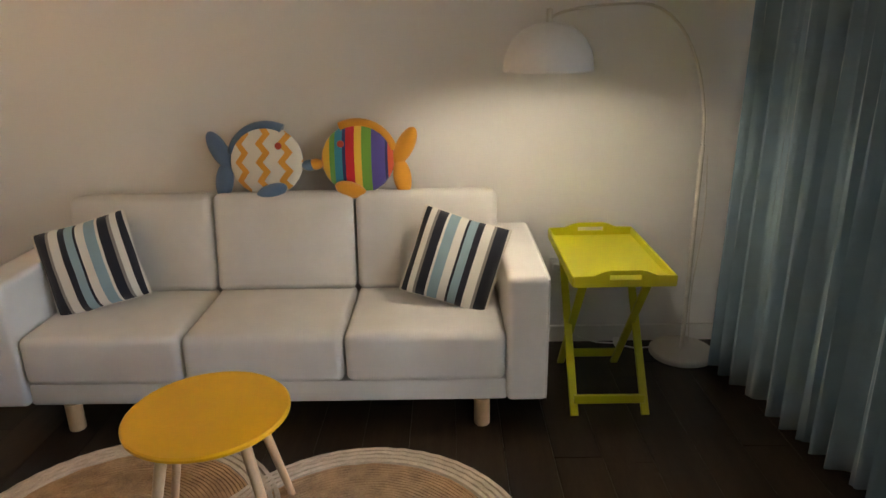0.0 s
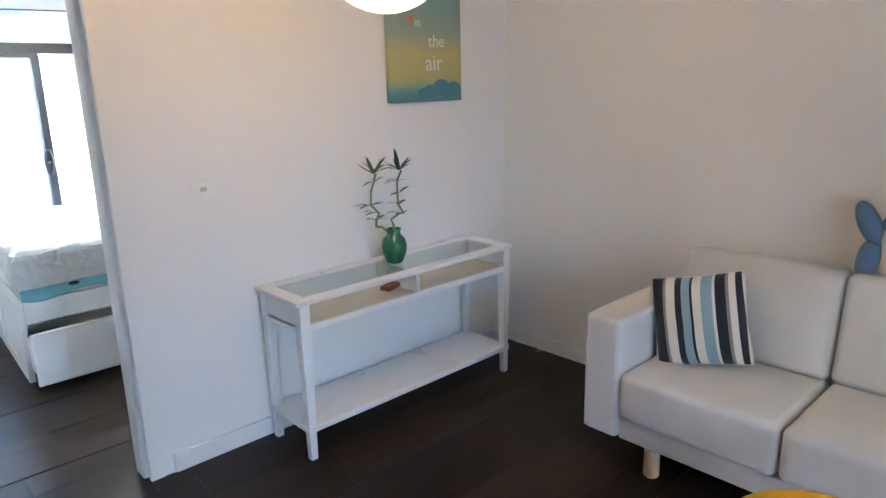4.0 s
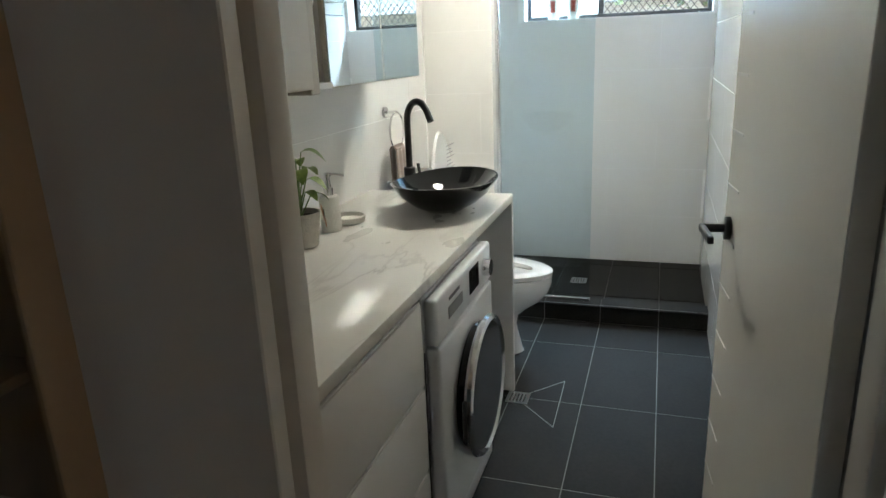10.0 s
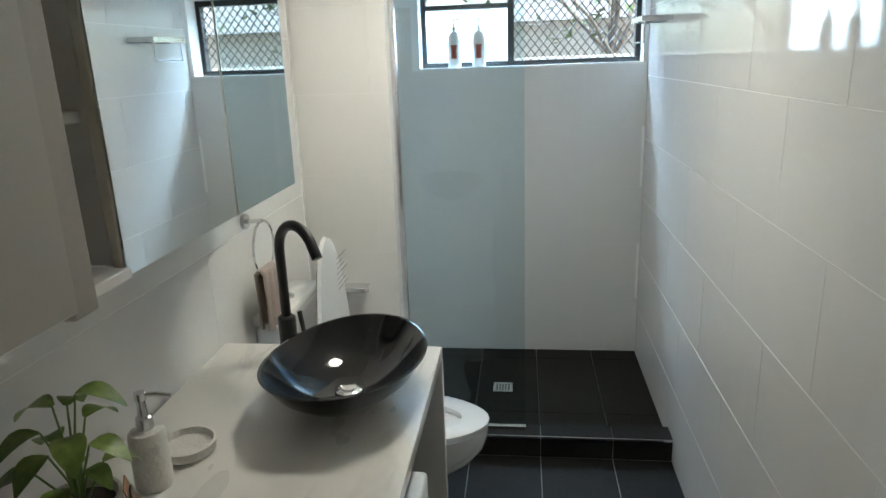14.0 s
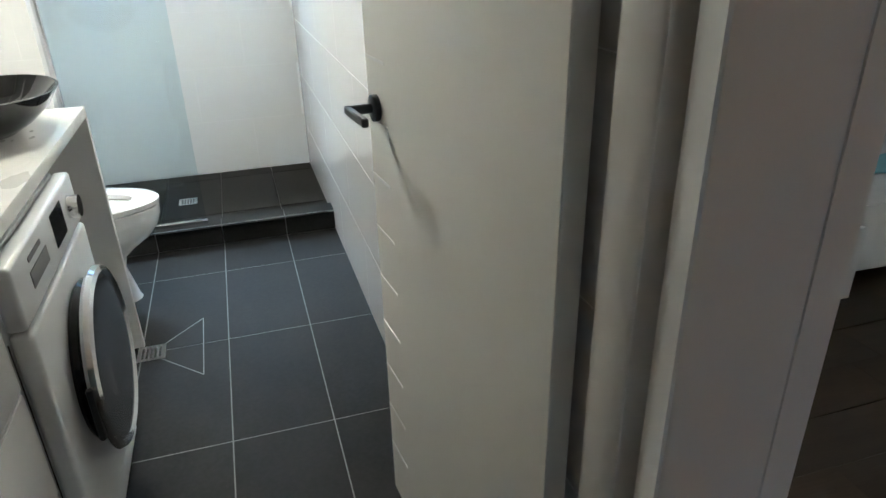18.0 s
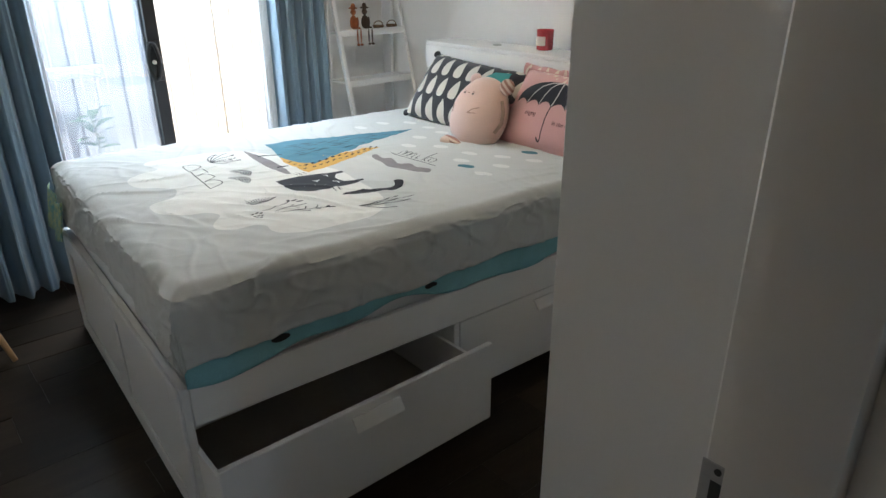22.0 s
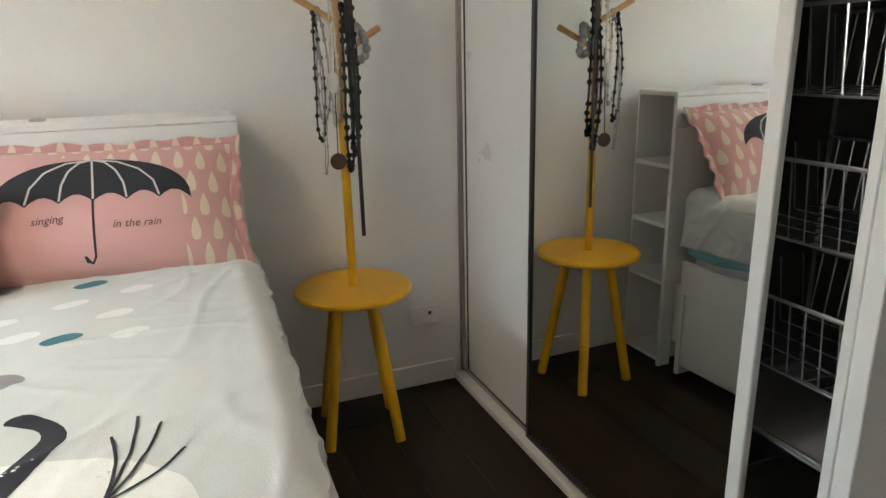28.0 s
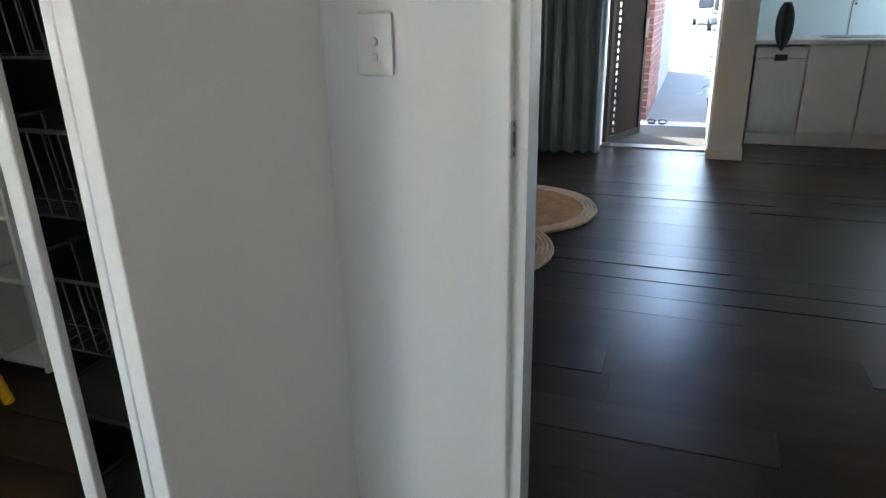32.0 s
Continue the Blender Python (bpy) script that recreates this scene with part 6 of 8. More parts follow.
P_CREAM = mat("cream_cotton_print", (0.74, 0.735, 0.70), 0.9, var=0.03, fine=300, bump=0.15)
P_BLUE = mat("blue_cotton_print", (0.075, 0.22, 0.30), 0.9, var=0.10, scale=10, fine=300, bump=0.15)
P_YEL = mat("mustard_cotton_print", (0.66, 0.38, 0.09), 0.9, var=0.06, fine=300, bump=0.15)
P_GREY = mat("mauve_grey_print", (0.25, 0.235, 0.24), 0.9, var=0.12, scale=14, fine=300)
P_INK = mat("charcoal_cotton_print", (0.022, 0.023, 0.03), 0.9, var=0.1, fine=300)
P_WHITE = mat("white_cotton_print", (0.72, 0.72, 0.70), 0.9, var=0.02, fine=300)
P_TEAL = mat("teal_cotton_print", (0.05, 0.165, 0.21), 0.9, var=0.08, fine=300)
for m_ in (P_CREAM, P_BLUE, P_YEL, P_GREY, P_INK, P_WHITE, P_TEAL):
    creased(m_, 4.5, 0.011)
CLOUD = [(0.19, 2.62), (0.08, 2.58), (0.04, 2.51), (0.06, 2.42), (0.11, 2.39), (0.15, 2.32), (0.11, 2.24), (0.04, 2.22), (0.01, 2.18), (0.01, 2.11), (0.04, 2.05), (0.09, 2.02)]
CLOUD += [(0.14, 2.00), (0.16, 1.955), (0.12, 1.91), (0.10, 1.86), (0.11, 1.83), (0.155, 1.805), (0.20, 1.795), (0.23, 1.765), (0.225, 1.73), (0.24, 1.68), (0.285, 1.65)]
CLOUD += [(0.345, 1.63), (0.42, 1.62), (0.515, 1.62), (0.585, 1.645), (0.645, 1.71), (0.685, 1.81), (0.71, 1.98), (0.73, 2.15), (0.66, 2.44), (0.57, 2.66), (0.42, 2.73), (0.30, 2.745), (0.21, 2.755), (0.165, 2.71)]
decal("cloud_print", smooth_loop(CLOUD, 4), P_CREAM, 0.0004)
ROOF_CURVE = [(0.70, 2.275), (0.665, 2.34), (0.64, 2.455)]
decal("roof_print", [(0.695, 2.705), (0.84, 2.69), (1.02, 2.61), (1.395, 2.505), (1.04, 2.40)] + ROOF_CURVE + [(0.685, 2.62)], P_BLUE, 0.0014)
decal("band_print", [(0.64, 2.455), (0.62, 2.38), (0.618, 2.18), (0.765, 2.22), (1.055, 2.31), (0.985, 2.355), (0.88, 2.335)] + ROOF_CURVE[:2], P_YEL)
rp = random.Random(12)
for k in range(44):
    u, v = rp.uniform(0.04, 0.93), rp.uniform(0.1, 0.9)
    top = Vector((0.70, 2.68)).lerp(Vector((1.36, 2.505)), u)
    low = Vector((0.66, 2.32)).lerp(Vector((1.36, 2.495)), u)
    q = low.lerp(top, v)
    stroke("dash_print", [tuple(q), (q.x + 0.045, q.y - 0.012)], 0.0045, P_INK, n=3)
for k in range(22):
    t = k / 21
    q = Vector((0.655, 2.235 if k % 2 else 2.275)).lerp(Vector((1.03, 2.315 if k % 2 else 2.335)), t)
    stroke("fleck_print", [(q.x, q.y), (q.x + 0.018, q.y + 0.008)], 0.009, P_INK, n=2)
for k in range(4):
    stroke("fleck_print", [(0.632, 2.24 + k * 0.042), (0.648, 2.245 + k * 0.042)], 0.009, P_INK, n=2)
decal("branch_print", smooth_loop([(0.575, 2.66), (0.585, 2.53), (0.59, 2.395), (0.567, 2.235), (0.548, 2.215), (0.536, 2.30), (0.538, 2.42), (0.553, 2.56)]), P_GREY)
stroke("twig_print", [(0.575, 2.527), (0.67, 2.493)], 0.013, P_INK, n=8)
stroke("twig_print", [(0.56, 2.33), (0.608, 2.322)], 0.013, P_INK, n=5)
decal("cat_print", [(0.47, 2.165), (0.555, 2.162), (0.65, 2.148), (0.675, 2.137), (0.732, 2.124), (0.735, 2.104), (0.694, 2.10), (0.663, 2.06), (0.66, 2.03), (0.668, 2.0), (0.70, 1.983), (0.74, 1.983),
                    (0.728, 1.958), (0.675, 1.952), (0.59, 1.953), (0.496, 1.970), (0.474, 2.007), (0.462, 2.08)], P_INK)
decal("tail_print", smooth_loop([(0.577, 1.871), (0.618, 1.878), (0.693, 1.846), (0.746, 1.822), (0.781, 1.834), (0.808, 1.876), (0.829, 1.871), (0.829, 1.845), (0.791, 1.804), (0.737, 1.788), (0.67, 1.817), (0.604, 1.845)], 3), P_INK)
for pts in ([(0.642, 2.117), (0.652, 2.10), (0.646, 2.085)], [(0.632, 2.026), (0.645, 2.012), (0.643, 1.994)], [(0.573, 2.072), (0.581, 2.058), (0.579, 2.045)], [(0.581, 2.058), (0.60, 2.066)]):
    stroke("face_print", pts, 0.006, P_WHITE, lift=0.0024, n=3)
for p_, q_ in (((0.558, 2.206), (0.575, 2.166)), ((0.577, 2.213), (0.588, 2.164)), ((0.598, 2.21), (0.602, 2.162)), ((0.588, 1.95), (0.581, 1.915)), ((0.604, 1.95), (0.598, 1.913)), ((0.617, 1.95), (0.619, 1.92))):
    stroke("whisker_print", [p_, q_], 0.003, P_INK, n=4)
decal("small_cloud_print", smooth_loop([(0.953, 2.228), (0.978, 2.226), (0.966, 2.165), (0.994, 2.14), (0.964, 2.055), (0.998, 2.02), (0.987, 1.957), (1.011, 1.923), (1.004, 1.892), (0.968, 1.876), (0.939, 1.925), (0.927, 1.98), (0.906, 2.04),
                                        (0.925, 2.115), (0.932, 2.18)], 4), P_GREY)
stroke("underline_print", [(1.036, 2.21), (1.044, 2.075), (1.054, 1.928)], 0.0045, P_INK, n=14)
for s_ in ([(1.044, 2.171), (1.086, 2.183), (1.109, 2.183), (1.101, 2.171), (1.052, 2.148)],
           [(1.054, 2.15), (1.097, 2.16), (1.112, 2.153), (1.102, 2.142), (1.055, 2.122)],
           [(1.057, 2.124), (1.1, 2.131), (1.112, 2.124), (1.102, 2.113), (1.065, 2.097), (1.059, 2.082)],
           [(1.107, 2.089), (1.075, 2.077), (1.063, 2.065), (1.072, 2.063)],
           [(1.148, 2.092), (1.151, 2.09)],
           [(1.184, 2.07), (1.123, 2.051), (1.062, 2.031)],
           [(1.128, 2.029), (1.093, 2.042), (1.064, 2.006)],
           [(1.124, 2.008), (1.112, 2.018), (1.083, 2.007), (1.069, 1.987), (1.083, 1.979), (1.11, 1.988), (1.124, 2.008)]):
    stroke("script_lettering", s_, 0.0042, P_INK, n=6)


def blob(x, y, material):
    a = radians(44)
    pts = []
    for k in range(20):
        g = 2 * math.pi * k / 20
        px, py = 0.024 * math.copysign(abs(math.sin(g)) ** 0.8, math.sin(g)), 0.045 * math.cos(g)
        pts.append((x + px * math.cos(a) - py * math.sin(a) * -1 * 0.55, y + px * math.sin(a) - py * math.cos(a) * 1.0))
    decal("spot_print", pts, material)


for x, y in ((1.35, 2.70), (1.21, 2.69), (1.46, 2.617), (1.302, 2.34), (1.17, 2.252), (1.47, 2.475), (1.448, 2.348), (1.266, 2.143), (1.188, 1.919), (1.284, 1.974), (1.354, 1.845), (1.252, 1.752), (1.406, 1.713), (1.123, 1.719)):
    blob(x, y, P_WHITE)
for x, y in ((1.374, 2.218), (1.142, 1.84), (1.492, 1.817)):
    blob(x, y, P_TEAL)
FLOWER = (0.389, 2.577)
for q_ in ((0.451, 2.67), (0.492, 2.665), (0.505, 2.622), (0.493, 2.577), (0.471, 2.565), (0.494, 2.53)):
    stroke("line_print", [FLOWER, ((FLOWER[0] + q_[0]) / 2 - 0.006, (FLOWER[1] + q_[1]) / 2 + 0.004), q_], 0.004, P_INK)
    decal("bud_print", ell(*q_, 0.007, 0.007, 10), P_INK)
stroke("line_print", [FLOWER, (0.395, 2.62), (0.425, 2.66), (0.451, 2.67)], 0.004, P_INK)
stroke("line_print", [FLOWER, (0.425, 2.535), (0.46, 2.525), (0.494, 2.53)], 0.004, P_INK)
stroke("line_print", [(0.278, 2.591), (0.264, 2.429), (0.248, 2.241)], 0.004, P_INK, n=14)
for k in range(4):
    b0, b1 = Vector((0.278, 2.591)).lerp(Vector((0.248, 2.241)), k / 4), Vector((0.278, 2.591)).lerp(Vector((0.248, 2.241)), (k + 1) / 4)
    stroke("line_print", [tuple(b0), (b0.x + 0.038, b0.y + 0.006), (b0.x + 0.056, b0.y - 0.03), (b0.x + 0.048, b0.y - 0.058), tuple(b1)], 0.004, P_INK)
for cx_, cy_ in ((0.405, 2.345), (0.362, 2.262)):
    for r_ in (0.010, 0.019, 0.028, 0.037, 0.046):
        stroke("arc_print", [(cx_ + r_ * math.cos(a), cy_ + r_ * 1.15 * math.sin(a)) for a in (-1.2, -0.5, 0.3, 1.1, 1.9)], 0.004, P_INK, n=5)
for k in range(13):
    t = k / 12
    a = radians(150 - 150 * t)
    root = Vector((0.285, 1.978)).lerp(Vector((0.335, 1.975)), t)
    stroke("frond_print", [tuple(root), (root.x + 0.036 * math.cos(a) + 0.012, root.y + 0.050 * max(0.35, math.sin(a)))], 0.003, P_INK, n=5)
stroke("frond_print", [(0.283, 2.035), (0.292, 1.979), (0.338, 1.972)], 0.003, P_INK)
for s_ in ([(0.279, 1.888), (0.387, 1.914)], [(0.31, 1.867), (0.43, 1.868)], [(0.299, 1.847), (0.378, 1.825), (0.486, 1.778)], [(0.374, 1.826), (0.402, 1.789)], [(0.425, 1.805), (0.438, 1.785)], [(0.395, 1.817), (0.416, 1.845)],
           [(0.43, 1.802), (0.45, 1.826)], [(0.36, 1.867), (0.39, 1.885)], [(0.375, 1.868), (0.395, 1.85)]):
    stroke("stem_print", s_, 0.004, P_INK)
for x, y, a in ((0.414, 1.924, 0.3), (0.395, 1.932, 1.2), (0.424, 1.905, -0.4), (0.48, 1.783, -0.5), (0.47, 1.795, 0.6)):
    decal("bud_print", [(x + px * math.cos(a) - py * math.sin(a), y + px * math.sin(a) + py * math.cos(a)) for px, py in ell(0, 0, 0.014, 0.006, 12)], P_INK)
for x, y in ((0.239, 1.882), (0.255, 1.883), (0.265, 1.873), (0.26, 1.856), (0.25, 1.862), (0.238, 1.864), (0.238, 1.847), (0.251, 1.842)):
    decal("dot_print", ell(x, y, 0.006, 0.004, 10), P_INK)
for q_ in ((0.716, 1.729), (0.762, 1.695), (0.725, 1.662), (0.641, 1.632)):
    stroke("grass_print", [(0.554, 1.729), ((0.554 + q_[0]) / 2, (1.729 + q_[1]) / 2 - 0.010), q_], 0.0045, P_INK)

# headboard with storage
hb = thing("headboard", "white storage headboard with open side shelves", "headboard", (1.79, 2.145, 0))
HB = 0.735
part("front_panel", bx((0.0, -HB, 0.36), (0.018, HB, 1.0), 0.002, 1), BEDW, hb)
part("top_flap", bx((0.0, -HB, 1.003), (0.018, HB, 1.118), 0.002, 1), BEDW, hb)
part("top_board", bx((0.0, -HB, 1.119), (0.225, HB, 1.138), 0.003, 1), BEDW, hb)
part("back_panel", bx((0.218, -HB + 0.001, 0.02), (0.225, HB - 0.001, 1.118)), BEDW, hb)
for s in (-1, 1):
    part("front_post", bx((0.0, min(s * HB, s * (HB - 0.06)), 0.0), (0.018, max(s * HB, s * (HB - 0.06)), 0.358), 0.002, 1), BEDW, hb)
    part("inner_side", bx((0.019, s * (HB - 0.19) - 0.009, 0.02), (0.217, s * (HB - 0.19) + 0.009, 1.118)), BEDW, hb)
    for z in (0.02, 0.36, 0.60, 0.84):
        part("side_shelf", bx((0.019, min(s * HB, s * (HB - 0.18)), z), (0.217, max(s * HB, s * (HB - 0.18)), z + 0.018), 0.002, 1), BEDW, hb)
for y in (0.29, -0.22):
    part("hole_cover", bx((0.09, y - 0.02, 1.1385), (0.12, y + 0.02, 1.146), 0.003, 1), mat("grey_hole_cover", (0.5, 0.49, 0.47), 0.5), hb)
can = thing("jar_candle", "red glass jar candle with cream label on the headboard", "candle", (1.94, 2.155, 1.139))
part("jar", lt([(0.036, 0), (0.040, 0.004), (0.041, 0.088), (0.038, 0.088), (0.036, 0.012), (0, 0.010)], 36), mat("red_jar_glass", (0.48, 0.05, 0.06), 0.15, coat=0.5), can)
part("wax", lt([(0, 0.06), (0.0355, 0.06), (0.0355, 0.066), (0, 0.066)], 28), mat("pink_wax", (0.62, 0.18, 0.18), 0.5), can)
part("label", sheet(lambda u, v: (0.0418 * math.cos(2.4 + u * 1.5), 0.0418 * math.sin(2.4 + u * 1.5), 0.022 + v * 0.042), 14, 1), mat("cream_label", (0.70, 0.60, 0.52), 0.6), can)
part("lid_rim", lt([(0.0415, 0.086), (0.0425, 0.090), (0.0405, 0.094), (0.038, 0.09)], 36), mat("red_jar_glass", (0.48, 0.05, 0.06), 0.15), can)

# pillows


def drop_mat(name, ground, drop, w, pitch_x, pitch_z, mask=None):
    """Cloth with rows of pale tear drops, offset row by row."""
    m, N, L, b, sp, tc = nodes_of(name)
    x = calc(N, L, 'ADD', sp.outputs["X"], 5.0)
    z = calc(N, L, 'ADD', sp.outputs["Z"], 5.0)
    row = calc(N, L, 'FLOOR', calc(N, L, 'DIVIDE', z, pitch_z))
    off = calc(N, L, 'MULTIPLY', calc(N, L, 'MODULO', row, 2.0), pitch_x / 2)
    fx = calc(N, L, 'SUBTRACT', calc(N, L, 'FRACT', calc(N, L, 'DIVIDE', calc(N, L, 'ADD', x, off), pitch_x)), 0.5)
    fz = calc(N, L, 'FRACT', calc(N, L, 'DIVIDE', z, pitch_z))
    fx = calc(N, L, 'ABSOLUTE', calc(N, L, 'MULTIPLY', fx, pitch_x))
    prof = calc(N, L, 'MULTIPLY', calc(N, L, 'POWER', calc(N, L, 'SUBTRACT', 1.0, fz), 0.9), calc(N, L, 'POWER', calc(N, L, 'MAXIMUM', calc(N, L, 'SUBTRACT', fz, 0.06), 0.0), 0.36))
    f = calc(N, L, 'LESS_THAN', fx, calc(N, L, 'MULTIPLY', prof, w))
    if mask is not None:
        rise = calc(N, L, 'MULTIPLY', calc(N, L, 'MAXIMUM', calc(N, L, 'SUBTRACT', sp.outputs["Z"], 0.05), 0.0), 3.2)
        f = calc(N, L, 'MULTIPLY', f, calc(N, L, 'GREATER_THAN', calc(N, L, 'ADD', sp.outputs["X"], rise), mask))
    mx = N.new("ShaderNodeMix")
    mx.data_type = 'RGBA'
    mx.inputs[6].default_value, mx.inputs[7].default_value = (*ground, 1), (*drop, 1)
    L.new(f, mx.inputs[0])
    L.new(mx.outputs[2], b.inputs["Base Color"])
    return m


face_trees = {}


def face_y(parent, x, z):
    """Depth of the pillow's front face at a point of it."""
    if parent.name not in face_trees:
        me = parent.children[0].data
        face_trees[parent.name] = BVHTree.FromPolygons([v.co.copy() for v in me.vertices], [tuple(p.vertices) for p in me.polygons])
    hit = face_trees[parent.name].ray_cast(Vector((x, -1.0, z)), Vector((0, 1, 0)))[0]
    return hit.y if hit else 0.0


def face_decal(name, pts, material, parent, w, h, t, lift=0.0009):
    """A printed shape laid on the front of a pillow (front is -y)."""
    bm = bmesh.new()
    bm.faces.new([bm.verts.new((x, 0, z)) for x, z in pts])
    bmesh.ops.triangulate(bm, faces=bm.faces[:])
    for _ in range(4):
        es = [e for e in bm.edges if e.calc_length() > 0.014]
        if not es:
            break
        bmesh.ops.subdivide_edges(bm, edges=es, cuts=1)
        bmesh.ops.triangulate(bm, faces=bm.faces[:])
    for v in bm.verts:
        v.co.y = face_y(parent, v.co.x, v.co.z) - lift
    return part(name, bm, material, parent)


dk = thing("drop_pillow", "charcoal pillow printed with cream rain drops", "pillow")
dk.matrix_basis = pose(1.655, 2.42, 0.92, -36, 3, -90)
part("cover", pillow(bmesh.new(), 0.68, 0.365, 0.17), drop_mat("charcoal_drop_cloth", (0.025, 0.025, 0.03), (0.62, 0.58, 0.50), 0.064, 0.092, 0.112, None), dk)
face_decal("teal_corner", [(0.06, -0.05), (0.12, -0.10), (0.28, 0.07), (0.26, 0.15), (0.18, 0.13)], mat("teal_pillow_print", (0.06, 0.30, 0.29), 0.9), dk, 0.68, 0.365, 0.17)
for sx, sz in ((-0.335, 0.176), (-0.335, -0.176)):
    part("corner_ear", lump((sx, 0, sz), (0.022, 0.010, 0.018)), mat("charcoal_corner", (0.03, 0.03, 0.035), 0.9), dk)
pk = thing("umbrella_pillow", "pink pillow printed with a black umbrella and pale drops", "pillow")
pk.matrix_basis = pose(1.655, 1.77, 0.912, -33, 1, -92)
PKW, PKH, PKT = 0.65, 0.37, 0.17
part("cover", pillow(bmesh.new(), PKW, PKH, PKT), drop_mat("pink_drop_cloth", (0.60, 0.33, 0.31), (0.70, 0.58, 0.46), 0.027, 0.054, 0.066, 0.185), pk)
pts = []
for k in range(21):
    a = math.pi * k / 20
    pts.append((-0.02 - 0.228 * math.cos(a), 0.002 + 0.122 * math.sin(a) ** 0.8))
for k in range(6):
    x1_ = 0.208 - k * 0.076
    pts += [(x1_ - 0.076 * s, 0.002 + 0.022 * math.sin(math.pi * s)) for s in (0.2, 0.4, 0.6, 0.8, 1.0)][: 5 if k < 5 else 4]
face_decal("umbrella_print", pts, P_INK, pk, PKW, PKH, PKT)


def face_line(pts, w, material, lift):
    P = [Vector(p) for p in pts]
    rows = []
    for i, p in enumerate(P):
        d = P[min(i + 1, len(P) - 1)] - P[max(i - 1, 0)]
        n_ = Vector((-d.y, d.x)).normalized() * w / 2
        rows.append((p + n_, p - n_))
    return [tuple(r[0]) for r in rows] + [tuple(r[1]) for r in reversed(rows)]


PALE = mat("pale_rib_print", (0.55, 0.50, 0.48), 0.9)
for k in range(1, 6):
    xb = -0.248 + k * 0.076
    tp = [(-0.02 + (xb + 0.02) * math.sin(s * math.pi / 2), 0.122 - 0.114 * (1 - math.cos(s * math.pi / 2))) for s in (0.02, 0.25, 0.5, 0.75, 1.0)]
    face_decal("rib_print", face_line(tp, 0.005, PALE, 0), PALE, pk, PKW, PKH, PKT, 0.0018)
hk = [(-0.02, 0.03), (-0.022, -0.06), (-0.024, -0.135), (-0.032, -0.148), (-0.044, -0.144), (-0.047, -0.132)]
face_decal("handle_print", face_line(hk, 0.0055, P_INK, 0), P_INK, pk, PKW, PKH, PKT, 0.0014)
BROWN_INK = mat("brown_print_ink", (0.12, 0.05, 0.05), 0.8)
for text, x, z in (("singing", -0.125, -0.046), ("in the rain", 0.075, -0.070)):
    wt_ = writing("lettering", text, 0.027, BROWN_INK, pk, Matrix.Identity(4))
    for v in wt_.data.vertices:
        px, pz = x + v.co.x + 0.25 * v.co.y, z + v.co.y
        v.co = Vector((px, face_y(pk, px, pz) - 0.0012 + v.co.z, pz))
rim = []
for k in range(64):
    a = 2 * math.pi * k / 64
    c, s = math.cos(a), math.sin(a)
    q = max(abs(c), abs(s))
    rim.append((c / q * PKW / 2 * (1 - 0.05 * (1 - abs(s / q))), 0, s / q * PKH / 2 * (1 - 0.05 * (1 - abs(c / q)))))


def flange(u, v):
    """The flat wavy border sewn round the pillow."""
    a = 2 * math.pi * u
    c, s = math.cos(a), math.sin(a)
    q = max(abs(c), abs(s))
    k = 1 + 0.028 * v / 0.33
    kz = 1 + 0.026 * v / 0.19
    return (c / q * PKW / 2 * (1 - 0.05 * (1 - abs(s / q))) * k, 0.009 * v * math.sin(a * 23) + 0.006 * v * math.sin(a * 9 + 1), s / q * PKH / 2 * (1 - 0.05 * (1 - abs(c / q))) * kz)


thicken(part("hem_flange", sheet(flange, 192, 3), drop_mat("pink_hem_cloth", (0.58, 0.29, 0.28), (0.70, 0.56, 0.45), 0.028, 0.056, 0.066), pk), 0.003)
part("hem_edge", tb(rim, 0.004, 6, 1, True), mat("pink_hem", (0.58, 0.29, 0.29), 0.9), pk)

ps = thing("plush_toy", "round pale pink plush animal leaning on the pillows", "plush toy")
ps.matrix_basis = pose(1.510, 2.150, 0.888, -26, 4, -84)
bm = lump((0, 0, 0.0), (0.146, 0.096, 0.172), None, 40)
for v in bm.verts:
    v.co.x *= 1 + 0.13 * max(-1.0, min(1.0, -v.co.z / 0.17))
    v.co.x += 0.006 * noise.noise(v.co * 11 + Vector((3, 0, 0)))
    v.co.y -= 0.010 * noise.noise(v.co * 9)


def plush_face(x, z):
    return -0.096 * math.sqrt(max(0.05, 1 - (x / (0.146 * (1 - 0.13 * z / 0.17))) ** 2 - (z / 0.172) ** 2)) - 0.002


PLUSH = mat("pale_pink_plush", (0.74, 0.51, 0.43), 0.95, var=0.07, scale=8, fine=260, bump=0.45, sheen=0.6)
PLUSH_STRIPE = striped("striped_plush_lining", [(0, (0.62, 0.45, 0.36))] + [(k / 9, ((0.34, 0.16, 0.12) if k % 2 else (0.62, 0.45, 0.36))) for k in range(1, 9)], 0.10, "Z")
part("body", bm, PLUSH, ps)
part("ear", lump((-0.085, -0.01, 0.150), (0.030, 0.020, 0.026), pose(0, 0, 0, 0, -30, 0), 18), PLUSH, ps)
ear_ = part("ear", lump((0, 0, 0), (0.040, 0.022, 0.036), None, 20), PLUSH_STRIPE, ps, "striped inner ear")
ear_.matrix_basis = pose(0.118, -0.03, 0.140, 0, 35, 0)
part("foot", lump((-0.060, -0.085, -0.172), (0.034, 0.030, 0.026), None, 18), PLUSH_STRIPE, ps, "striped cloth foot")
foot_ = part("tail_flap", lump((0, 0, 0), (0.055, 0.024, 0.017), None, 18), PLUSH_STRIPE, ps, "striped cloth flap")
foot_.matrix_basis = pose(-0.035, -0.080, -0.158, 0, 8, 0)
